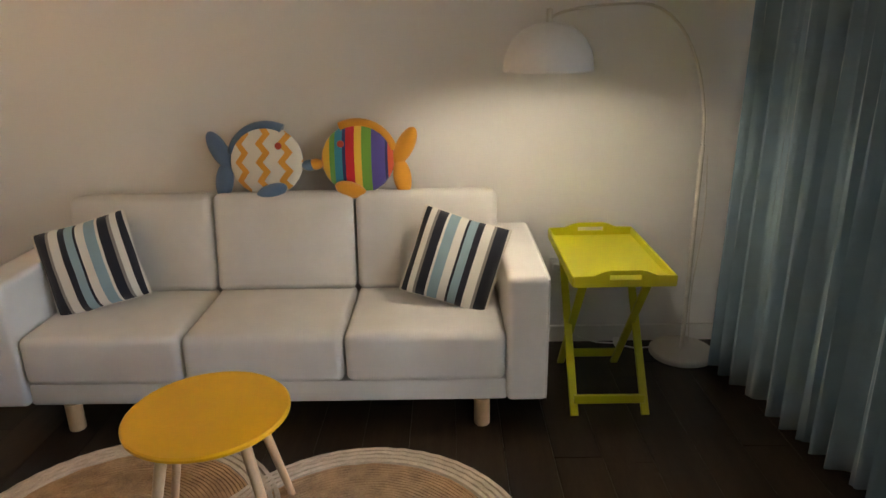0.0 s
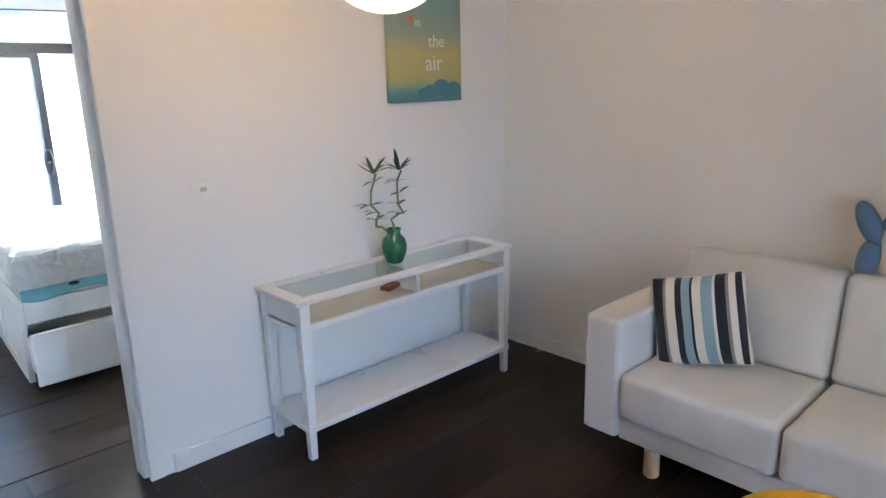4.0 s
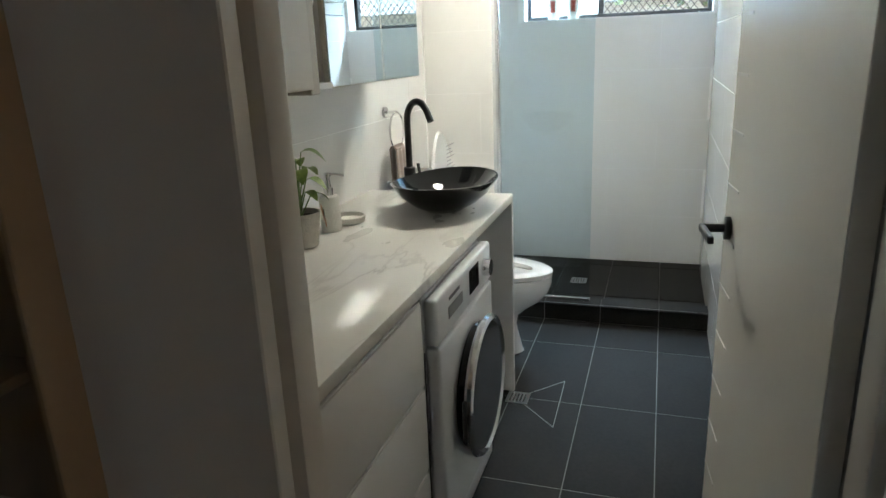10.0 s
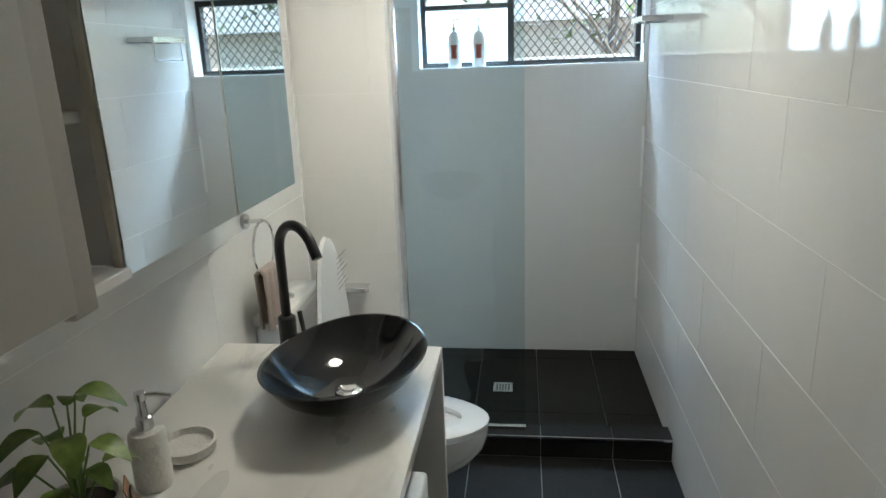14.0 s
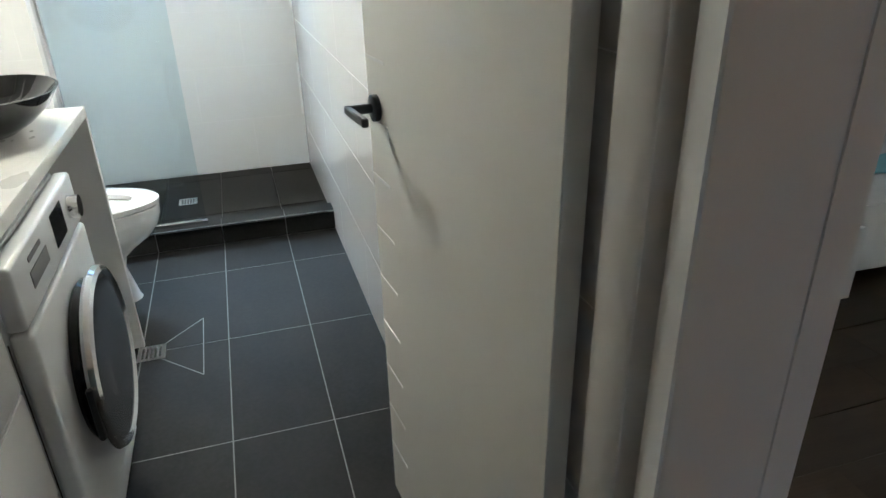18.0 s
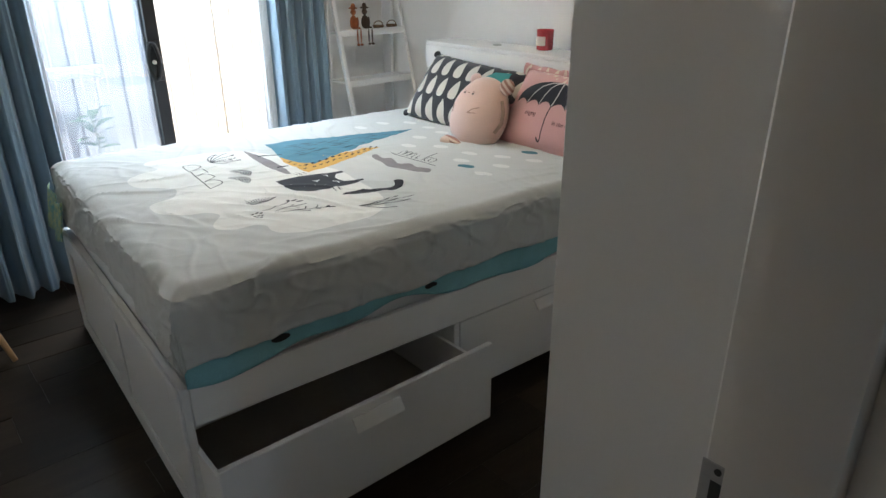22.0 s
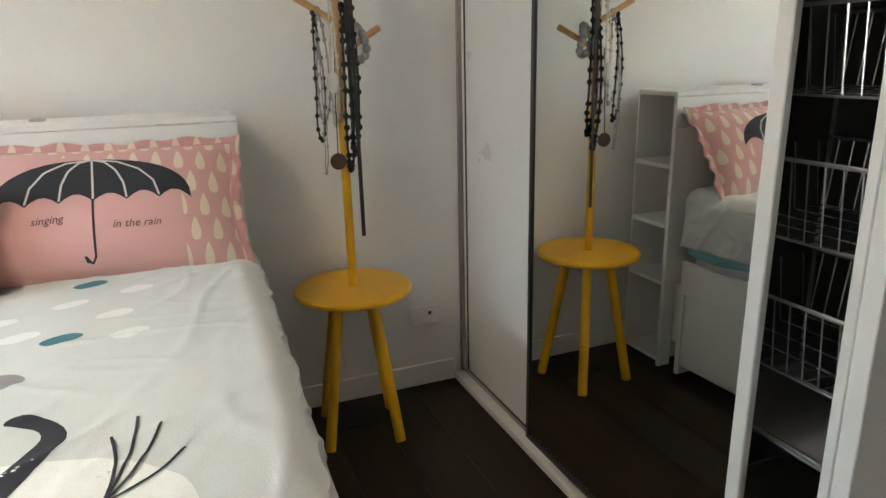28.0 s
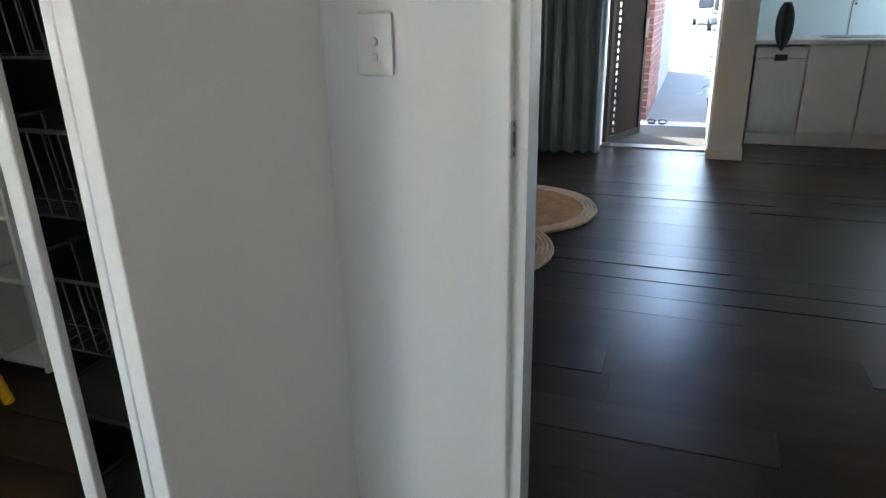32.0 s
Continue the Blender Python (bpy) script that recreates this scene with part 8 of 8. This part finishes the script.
# Flat plate, darkened to give the shade of the sink's hollow.
part("sink_bowl", bx((-1.91, -5.96, 0.9312), (-1.46, -5.59, 0.9322)), mat("sink_hollow_shade", (0.18, 0.18, 0.18), 0.3, metal=1.0), kb)
DARK_STEEL = mat("dark_brushed_steel", (0.50, 0.49, 0.48), 0.30, metal=1.0, var=0.1, fine=120, stretch=(30, 1, 1))
dw = thing("dishwasher", "stainless steel dishwasher under the kitchen bench", "dishwasher", (-1.065, -5.37, 0))
part("body", bx((-0.205, -0.57, 0.10), (0.205, -0.022, 0.865)), STEEL, dw)
part("door", bx((-0.205, -0.02, 0.13), (0.205, 0.0, 0.765), 0.003, 1), DARK_STEEL, dw)
part("control_panel", bx((-0.205, -0.02, 0.77), (0.205, 0.0, 0.865), 0.003, 1), mat("pale_panel", (0.66, 0.66, 0.65), 0.3, var=0.02), dw)
part("recess_handle", bx((-0.05, 0.0005, 0.745), (0.05, 0.004, 0.80), 0.001, 1), MATT_BLACK, dw)
part("kick_plate", bx((-0.205, -0.06, 0.0), (0.205, -0.03, 0.099)), WHITE_LAC, dw)
KITCHEN = mat("pale_pink_white_laminate", (0.72, 0.69, 0.68), 0.3, var=0.02)
for x0_, x1_ in ((-1.72, -1.275), (-2.13, -1.725), (-2.54, -2.135)):
    kc = thing("kitchen_cupboard", "white laminate kitchen base cupboard", "cupboard", (x0_, -5.37, 0), group="kitchen base cupboards")
    w = x1_ - x0_
    part("carcass", bx((0.001, -0.57, 0.10), (w - 0.001, -0.021, 0.884)), KITCHEN, kc)
    part("door", bx((0.002, -0.02, 0.125), (w - 0.002, 0.0, 0.875), 0.003, 1), KITCHEN, kc)
    part("kick_plate", bx((0.0, -0.06, 0.0), (w, -0.03, 0.099)), KITCHEN, kc)
splash = structure("kitchen_splashback", bx((LX + 0.001, -6.2985, 0.926), (-0.792, -6.29, 1.5)), mat("pale_blue_splash", (0.62, 0.72, 0.72), 0.15, var=0.02), "pale blue glass kitchen splashback", "splashback")
tt_ = thing("tea_towel", "dark grey tea towel hung over the bench edge", "towel", (-1.05, -5.335, 0.93))
thicken(part("cloth", sheet(lambda u, v: ((u - 0.5) * 0.14 * (1 - 0.80 * abs(2 * v - 0.9) ** 2.5), 0.012 + 0.010 * math.sin(u * 12), 0.30 - 0.40 * v), 14, 14), mat("dark_grey_cloth", (0.05, 0.055, 0.055), 0.9, fine=200, bump=0.3), tt_), 0.006)

# ---------- outside ----------
ASPH = mat("sunlit_concrete", (0.11, 0.11, 0.113), 0.9, var=0.12, scale=2, fine=60, bump=0.2)
GRAVEL = mat("brown_gravel", (0.30, 0.22, 0.16), 0.95, var=0.45, scale=30, fine=120, bump=0.8)
tagged(part("ground", bx((-150, -150, -0.30), (150, 150, -0.13)), mat("dry_earth", (0.26, 0.23, 0.18), 0.95, var=0.3, scale=0.5, fine=8)), "dry earth reaching to the distance", "ground", "", "structure")
structure("driveway", bx((-6, -60, -0.13), (4, -6.75, -0.05)), ASPH, "sunlit concrete driveway beyond the porch", "road")
structure("back_yard", bx((-6, SY + 0.14, -0.13), (8, 7.0, -0.06)), GRAVEL, "brown gravel strip along the fence", "ground")
structure("slider_step", bx((-0.2, SY + 0.145, -0.06), (1.5, SY + 0.42, -0.02)), ASPH, "concrete strip under the sliding door", "pavement")
structure("porch_slab", bx((-2.4, -6.75, -0.13), (2.4, FY - 0.12, -0.052)), mat("dark_paver_joint", (0.07, 0.068, 0.072), 0.9, var=0.2), "dark joints between the porch pavers", "pavement")
# Added slab above the view, casts shade on the bricks and near driveway.
structure("eave_roof", bx((0.12, -13.0, 2.45), (3.2, -6.905, 2.55)), CEIL, "unseen eave added to shade the brick wall and near driveway", "roof")
rgv = random.Random(21)
gb = bmesh.new()
for k in range(2600):
    x, y = rgv.uniform(-0.8, 4.5), rgv.uniform(4.3, 6.05)
    r_ = rgv.uniform(0.006, 0.02)
    mm = Matrix.Translation((x, y, -0.06 + r_ * 0.3)) @ Euler((rgv.uniform(0, 3), rgv.uniform(0, 3), 0)).to_matrix().to_4x4() @ Matrix.Diagonal((r_, r_ * 0.8, r_ * 0.6, 1))
    vs = [gb.verts.new(mm @ Vector(c)) for c in ((1, 0, 0), (-1, 0, 0), (0, 1, 0), (0, -1, 0), (0, 0, 1), (0, 0, -1))]
    for a, b, c in ((0, 2, 4), (2, 1, 4), (1, 3, 4), (3, 0, 4)):
        gb.faces.new((vs[a], vs[b], vs[c]))
tagged(part("gravel_stones", gb, mat("gravel_stone", (0.34, 0.25, 0.18), 0.9, var=0.5, scale=12)), "loose brown gravel stones along the fence", "gravel", "", "stuff")

fence = thing("steel_fence", "cream ribbed steel fence behind the bedroom", "fence", (0, 6.12, -0.06))
FEN = mat("cream_steel_sheet", (0.50, 0.48, 0.43), 0.5, var=0.04, scale=1.5, fine=40)


def rib_panel(w):
    bm = bmesh.new()
    pts, x = [], 0.0
    while x < w - 0.01:
        for dx, dy in ((0.0, 0.0), (0.105, 0.0), (0.12, -0.022), (0.17, -0.022), (0.185, 0.0)):
            pts.append((min(x + dx, w), dy))
        x += 0.195
    pts.append((w, 0))
    lo = [bm.verts.new((px, py, 0.06)) for px, py in pts]
    hi = [bm.verts.new((px, py, 1.72)) for px, py in pts]
    for k in range(len(pts) - 1):
        bm.faces.new((lo[k], lo[k + 1], hi[k + 1], hi[k]))
    return bm


pm = mesh_of("panel", rib_panel(2.34), FEN, False)
for k in range(-3, 5):
    piece("panel", pm, fence, Matrix.Translation((-0.40 + k * 2.38, 0, 0)))
    part("post", bx((-0.44 + k * 2.38, -0.03, 0), (-0.40 + k * 2.38, 0.03, 1.78), 0.003, 1), FEN, fence)
part("top_rail", bx((-7.5, -0.032, 1.71), (11.5, 0.028, 1.755), 0.004, 1), FEN, fence)
part("bottom_rail", bx((-7.5, -0.034, 0.035), (11.5, 0.028, 0.085), 0.004, 1), FEN, fence)

op = thing("outdoor_plant", "leafy green plant in a white pot by the fence", "plant", (0.69, 5.72, -0.06))
part("pot", lt([(0.07, 0), (0.08, 0.005), (0.095, 0.15), (0.10, 0.155), (0.088, 0.155), (0.085, 0.13), (0, 0.125)], 32), mat("white_pot", (0.75, 0.74, 0.71), 0.5), op)
lf = random.Random(3)
LEAF2 = mat("rubber_plant_leaf", (0.06, 0.14, 0.045), 0.35, var=0.3, scale=10)
part("stem", tb([(0, 0, 0.12), (0.01, 0, 0.3), (-0.02, 0, 0.52)], 0.008, 8, 0.6), STEM, op)
for k in range(14):
    bl = bmesh.new()
    a = k * 2.4
    leaf(bl, (0.01 * math.cos(a), 0.01 * math.sin(a), 0.22 + k * 0.022), (math.cos(a), math.sin(a), lf.uniform(0.2, 0.9)), lf.uniform(0.14, 0.24), 0.085, 0.35)
    part("leaf", bl, LEAF2, op)
sf = thing("garden_shelf", "white pierced metal plank leaning at the fence", "shelf", (0.26, 5.9, 0.70))
part("plank", bx((0, -0.03, 0), (0.62, 0.03, 0.09), 0.004, 1), mat("white_metal", (0.8, 0.8, 0.78), 0.4), sf)
for k in range(7):
    part("ring", tb([(0.07 + k * 0.085 + 0.028 * math.cos(2 * math.pi * j / 20), -0.033, 0.045 + 0.028 * math.sin(2 * math.pi * j / 20)) for j in range(20)], 0.004, 6, 1, True), mat("grey_ring", (0.4, 0.4, 0.4), 0.4), sf)
for x in (0.06, 0.56):
    part("leg", bx((x - 0.015, -0.015, -0.76), (x + 0.015, 0.015, -0.001), 0.002, 1), MATS["white_metal"], sf)

# trees and a neighbouring roof beyond the fence


def tree(x, y, h, crown_r, seed, label):
    t = thing("garden_tree", label, "tree", (x, y, -0.13), group="trees beyond the fence")
    r = random.Random(seed)
    TR = mat("grey_bark", (0.16, 0.12, 0.09), 0.9, var=0.3, scale=10, fine=60, bump=0.5)
    part("trunk", tb([(0, 0, 0), (0.05, 0.02, h * 0.3), (-0.03, 0.05, h * 0.6)], 0.09, 10, 0.55), TR, t)
    tips = []
    for k in range(9):
        a, e = r.uniform(0, 6.28), r.uniform(0.3, 1.0)
        q = Vector((math.cos(a) * crown_r * e, math.sin(a) * crown_r * e, h * r.uniform(0.65, 1.0)))
        part("limb", tb([(-0.02, 0.04, h * 0.5), (q.x * 0.5, q.y * 0.5, (h * 0.55 + q.z) / 2), tuple(q)], 0.035, 7, 0.3), TR, t)
        tips.append(q)
    bl = bmesh.new()
    for q in tips:
        for k in range(46):
            p = q + Vector((r.gauss(0, 0.42), r.gauss(0, 0.42), r.gauss(0, 0.30)))
            a = r.uniform(0, 6.28)
            d = Vector((math.cos(a), math.sin(a), r.uniform(-0.8, 0.4)))
            s = Vector((-math.sin(a), math.cos(a), 0.2))
            ln, w = r.uniform(0.10, 0.17), r.uniform(0.03, 0.05)
            bl.faces.new([bl.verts.new(p), bl.verts.new(p + d * ln * 0.5 + s * w), bl.verts.new(p + d * ln), bl.verts.new(p + d * ln * 0.5 - s * w)])
    part("crown", bl, mat("olive_leaves", (0.09, 0.13, 0.045), 0.6, var=0.5, scale=4, fine=20), t)


tree(-0.6, 8.6, 3.6, 1.3, 1, "leafy green garden tree beyond the fence")
tree(-3.6, 9.2, 3.6, 1.3, 2, "leafy green garden tree beyond the fence")
tree(3.4, 9.4, 3.4, 1.2, 4, "half bare brown garden tree beyond the fence")
nb = thing("neighbour_house", "brown brick neighbour house with a low grey roof", "house", (2.2, 17.0, -0.13))
part("wall", bx((-5, 0, 0), (5, 6, 2.6)), mat("brown_brick", (0.46, 0.40, 0.34), 0.9, var=0.2, scale=6), nb)
bm = bmesh.new()
prism(bm, [(-0.6, 2.6), (6.6, 2.6), (3.0, 4.0)], 10.8, Matrix(((0, 0, 1, -5.4), (1, 0, 0, 0), (0, 1, 0, 0), (0, 0, 0, 1))))
part("roof", bm, mat("grey_roof_tile", (0.22, 0.21, 0.21), 0.8, var=0.2), nb)

# entry: threshold, screen door, brick return, parked cars far off
th = structure("entry_threshold", bx((-0.53, FY - 0.13, -0.05), (0.40, FY + 0.012, 0.012), 0.004, 1), STEEL, "metal threshold of the entry door", "threshold")
ef = structure("entry_frame", bx((0.401, FY - 0.121, 0), (0.445, FY + 0.01, 2.1), 0.003, 1), BLACK_ALU, "dark entry door jamb", "door frame")
sd = thing("screen_door", "black security screen door standing open at the entry", "door", (0.385, FY - 0.15, -0.02), rz=250)
for n_, a_, b_ in (("stile", (0.0, -0.02, 0), (0.06, 0.02, 2.05)), ("stile", (0.70, -0.02, 0), (0.76, 0.02, 2.05)), ("rail", (0.061, -0.02, 0), (0.699, 0.02, 0.07)), ("rail", (0.061, -0.02, 1.98), (0.699, 0.02, 2.05))):
    part(n_, bx(a_, b_, 0.003, 1), mat("dark_screen_frame", (0.02, 0.016, 0.014), 0.7, var=0.15, spec=0.2), sd)
MESH_PANEL = mat("dark_security_mesh", (0.018, 0.013, 0.011), 0.9, var=0.2, fine=300, spec=0.1)
part("panel", bx((0.210, -0.006, 0.072), (0.699, 0.006, 1.978)), MESH_PANEL, sd)
part("panel_edge", bx((0.061, -0.006, 0.072), (0.155, 0.006, 1.978)), MESH_PANEL, sd)
for k in range(29):
    part("rung", bx((0.1555, -0.006, 0.073 + k * 0.067), (0.2095, 0.006, 0.100 + k * 0.067)), MESH_PANEL, sd)
part("lock_box", bx((0.68, -0.035, 0.95), (0.75, -0.0205, 1.12), 0.004, 1), BLACK_ALU, sd)
br_wall = structure("brick_return", bx((0.12, -13.0, -0.06), (0.35, -6.9, 2.44)), mat("pale_mortar", (0.26, 0.23, 0.21), 0.95, var=0.15), "red brick return wall at the porch", "wall")
shoes = thing("dark_sandals", "pair of dark sandals on the porch", "shoes", (-0.02, -6.62, -0.04))
for x in (-0.06, 0.06):
    part("sole", loft([[(x + 0.045 * math.cos(a), 0.12 * math.sin(a), 0) for a in [2 * math.pi * k / 20 for k in range(20)]], [(x + 0.045 * math.cos(a), 0.12 * math.sin(a), 0.022) for a in [2 * math.pi * k / 20 for k in range(20)]]]), MATT_BLACK, shoes)
    part("strap", tb([(x + 0.044 * math.cos(a), 0.03, 0.02 + 0.022 * math.sin(a)) for a in [math.pi * k / 8 for k in range(9)]], 0.008, 6), MATT_BLACK, shoes)
mt = thing("door_mat", "dark grey doormat at the entry", "doormat", (-0.10, -5.24, -0.045))
part("pile", bx((-0.34, -0.06, 0), (0.34, 0.06, 0.014), 0.004, 1), mat("dark_mat_pile", (0.20, 0.20, 0.21), 0.95, var=0.25, fine=150, bump=0.6), mt)
gp3 = thing("porch_plant", "bright green leafy plant in a black pot by the driveway", "plant", (-0.66, -7.5, -0.05))
part("pot", lt([(0.10, 0), (0.13, 0.2), (0.12, 0.2), (0, 0.18)], 24), MATT_BLACK, gp3)
for k in range(26):
    bl = bmesh.new()
    a = k * 2.4
    leaf(bl, (0.02 * math.cos(a), 0.02 * math.sin(a), 0.2 + k * 0.026), (math.cos(a), math.sin(a), lf.uniform(0.2, 0.9)), lf.uniform(0.18, 0.32), 0.10, 0.5)
    part("leaf", bl, mat("bright_green_leaf", (0.05, 0.15, 0.01), 0.4, var=0.25, scale=8), gp3)
for x, y, c, lb in ((-1.6, -33.0, (0.10, 0.11, 0.12), "dark grey parked car far down the drive"), (-0.9, -41.0, (0.55, 0.55, 0.56), "pale parked car far down the drive")):
    car = thing("parked_car", lb, "car", (x, y, -0.05), group="cars down the drive")
    part("body", cushion_box((-0.85, -2.0, 0.30), (0.85, 2.0, 0.85), 0.12, 0.02), mat("car_paint_%d" % int(c[0] * 100), c, 0.25, coat=0.8), car)
    part("cabin", cushion_box((-0.72, -1.1, 0.82), (0.72, 1.3, 1.42), 0.18, 0.0), mat("car_glass", (0.03, 0.035, 0.04), 0.1), car)
    for sx in (-0.82, 0.82):
        for sy in (-1.25, 1.3):
            part("wheel", rd((sx - 0.09, sy, 0.31), (sx + 0.09, sy, 0.31), 0.31, 0.31, 24), MATT_BLACK, car)
    for sx in (-0.6, 0.6):
        part("headlight", bx((sx - 0.16, 1.96, 0.55), (sx + 0.16, 2.01, 0.68), 0.01, 1), CHROME, car)

# ---------- pieces of floors, walls and pavements ----------


def plank_mesh(name, length, width):
    bm = bx((0, 0, -0.010), (length - 0.0008, width - 0.0008, 0.0), 0.0008, 1)
    return mesh_of(name, bm, PLANK, False)


PWD, PLN = 0.187, 1.25
cache = {}


def lay_planks(parent, x0, x1, y0, y1, seed, skip=None):
    r = random.Random(seed)
    y = y0
    while y < y1 - 0.005:
        w = min(PWD, y1 - y)
        x = x0 - r.uniform(0, PLN)
        while x < x1 - 0.005:
            a, b = max(x, x0), min(x + PLN, x1)
            if b - a > 0.03:
                key = (round(b - a, 3), round(w, 3))
                if key not in cache:
                    cache[key] = plank_mesh("plank", b - a, w)
                piece("plank", cache[key], parent, Matrix.Translation((a, y, -0.0010)) @ Euler((radians(r.uniform(-1.15, 1.15)), 0, 0)).to_matrix().to_4x4())
            x += PLN
        y += PWD


lay_planks(floor_living, LX, SX, FY - 0.0, 0.06, 1)
lay_planks(floor_living, LX, -0.80, -6.29, FY, 2)
lay_planks(floor_bedroom, RX, BX, 0.06, SY + 0.01, 3)

# bathroom floor tiles, shower tray and hob
tiles = {}


def tile_piece(parent, name, material, x0, x1, y0, y1, z0, z1, gap=0.0032):
    key = (material.name, round(x1 - x0, 3), round(y1 - y0, 3), round(z1 - z0, 3))
    if key not in tiles:
        tiles[key] = mesh_of(name, bx((gap / 2, gap / 2, 0), (key[1] - gap / 2, key[2] - gap / 2, key[3]), 0.0012, 1), material, False)
    piece(name, tiles[key], parent, Matrix.Translation((x0, y0, z0)))


TX = [PX, -1.285, -1.595, -1.905, -2.215, LX]
for xa, xb in zip(TX[1:], TX):
    ys = [DT - 0.02, 0.68, 1.28, 1.88, 2.48, 2.80]
    for ya, yb in zip(ys, ys[1:]):
        tile_piece(floor_bath, "floor_tile", GREY_TILE, xa, xb, ya, yb, -0.003, 0.007)
    for ya, yb in ((2.905, 3.10), (3.10, 3.70), (3.70, TY + 0.006)):
        tile_piece(floor_bath, "shower_tile", GREY_TILE, xa, xb, ya, yb, 0.045, 0.055)
structure("shower_bed", bx((LX, 2.905, -0.003), (PX, TY + 0.006, 0.0445)), DGROUT, "mortar bed of the shower floor", "floor")
hob = structure("shower_hob", bx((-2.55, 2.806, -0.003), (PX, 2.90, 0.1035)), DGROUT, "tiled step at the shower", "step")
for xa, xb in zip(TX[1:], TX):
    tile_piece(hob, "step_tile", GREY_TILE, xa, xb, 2.796, 2.805, 0.008, 0.104)
    tile_piece(hob, "step_tile", GREY_TILE, xa, xb, 2.796, 2.905, 0.1045, 0.112)
structure("shower_trim", bx((-2.18, 2.790, 0.104), (PX, 2.7955, 0.113)), CHROME, "thin metal trim on the shower step", "trim")

# wall tiles: partition side, shower back, nib and left wall
back_p = structure("wall_bath_right", bx((PX, DT, 0), (PX + 0.0115, TY + 0.008, BCH)), GROUT, "white tiled right wall of the bathroom", "wall")
wt_mesh = {}


def wall_tiles_x(parent, xf, sgn, y0, y1, z0, z1, ph=0.318, pw=0.60, t=0.0016):
    row, z = 0, z0
    while z < z1 - 0.01:
        zt = min(z + ph, z1)
        y = y0 - (pw / 2 if row % 2 else 0)
        while y < y1 - 0.01:
            a, b = max(y, y0), min(y + pw, y1)
            if b - a > 0.02:
                key = (round(b - a, 3), round(zt - z, 3))
                if key not in wt_mesh:
                    wt_mesh[key] = mesh_of("wall_tile", bx((0, 0.0008, 0.0014), (t, key[0] - 0.0008, key[1] - 0.0014), 0.0004, 1), WHITE_TILE, False)
                piece("wall_tile", wt_mesh[key], parent, Matrix.Translation((xf if sgn > 0 else xf - t, a, z)))
            y += pw
        row += 1
        z = zt


wall_tiles_x(back_p, PX, -1, DT + 0.005, TY, 0.0, BCH)
back_s = structure("wall_shower_back", wall_y(bmesh.new(), TY + 0.002, TY + 0.0075, LX, PX, 0.04, BCH, [(-2.21, -1.06, 1.66, 2.06)]), GROUT, "white tiled back wall of the shower", "wall")
yt = {}


def wall_tiles_y(parent, yf, x0, x1, z0, z1, ph=0.318, pw=0.60, hole=None, t=0.0016):
    row, z = 0, z0
    while z < z1 - 0.01:
        zt = min(z + ph, z1)
        x = x0 - (pw / 2 if row % 2 else 0)
        while x < x1 - 0.01:
            a, b, za, zb = max(x, x0), min(x + pw, x1), z, zt
            if hole and a < hole[1] and b > hole[0] and zb > hole[2] and za < hole[3]:
                if za < hole[2]:
                    zb = hole[2]
                elif zb > hole[3]:
                    za = hole[3]
                elif a < hole[0]:
                    b = hole[0]
                else:
                    b = a
            if b - a > 0.02 and zb - za > 0.01:
                key = (round(b - a, 3), round(zb - za, 3))
                if key not in yt:
                    yt[key] = mesh_of("wall_tile", bx((0.0005, 0, 0.0005), (key[0] - 0.0005, t, key[1] - 0.0005), 0.0004, 1), WHITE_TILE, False)
                piece("wall_tile", yt[key], parent, Matrix.Translation((a, yf - t, za)))
            x += pw
        row += 1
        z = zt


wall_tiles_y(back_s, TY + 0.001, LX, PX, 0.06, BCH, hole=(-2.21, -1.06, 1.66, 2.06))
nib = bpy.data.objects["wall_nib"]
wall_tiles_y(nib, 2.7785, LX + 0.001, -2.18, 0.0, BCH)
wall_tiles_x(bpy.data.objects["wall_bath_left"], LX - 0.0073, 1, DT + 0.005, 2.77, 0.0, BCH, 0.60, 1.2)
structure("window_reveal", wall_y(bmesh.new(), TY + 0.0085, TY + 0.012, LX, PX, BCH + 0.01, BCH + 0.02), TRIM, "narrow plaster strip over the window", "wall")

# porch pavers
porch = bpy.data.objects["porch_slab"]
pv = [mat("grey_paver_a", (0.52, 0.51, 0.53), 0.85, var=0.2, scale=8, fine=60, bump=0.2, island=0.6)]
me = mesh_of("paver", bx((0.004, 0.004, 0), (0.226, 0.111, 0.012), 0.003, 1), pv[0], False)
for j in range(15):
    for k in range(9):
        x = -0.95 + k * 0.23 - (0.115 if j % 2 else 0)
        piece("paver", me, porch, Matrix.Translation((x, -6.74 + j * 0.115, -0.052)))

# bricks of the porch return
bmesh_brick = mesh_of("brick", bx((-0.006, 0.005, 0.005), (0.0, 0.225, 0.071), 0.003, 1), mat("red_brick", (0.17, 0.065, 0.055), 0.9, var=0.25, scale=14, fine=60, bump=0.4, island=0.35), False)
for j in range(32):
    for k in range(9):
        piece("brick", bmesh_brick, br_wall, Matrix.Translation((0.12, -9.0 + k * 0.232 + (0.0 if j % 2 else 0.116), -0.055 + j * 0.076)))

end_full = mesh_of("brick", bx((0.005, 0.0, 0.005), (0.225, 0.006, 0.071), 0.003, 1), MATS["red_brick"], False)
end_half = mesh_of("brick", bx((0.005, 0.0, 0.005), (0.110, 0.006, 0.071), 0.003, 1), MATS["red_brick"], False)
for j in range(32):
    z = -0.055 + j * 0.076
    for me_b, x in (((end_full, 0.12),) if j % 2 else ((end_half, 0.12), (end_half, 0.235))):
        piece("brick", me_b, br_wall, Matrix.Translation((x, -6.9, z)))
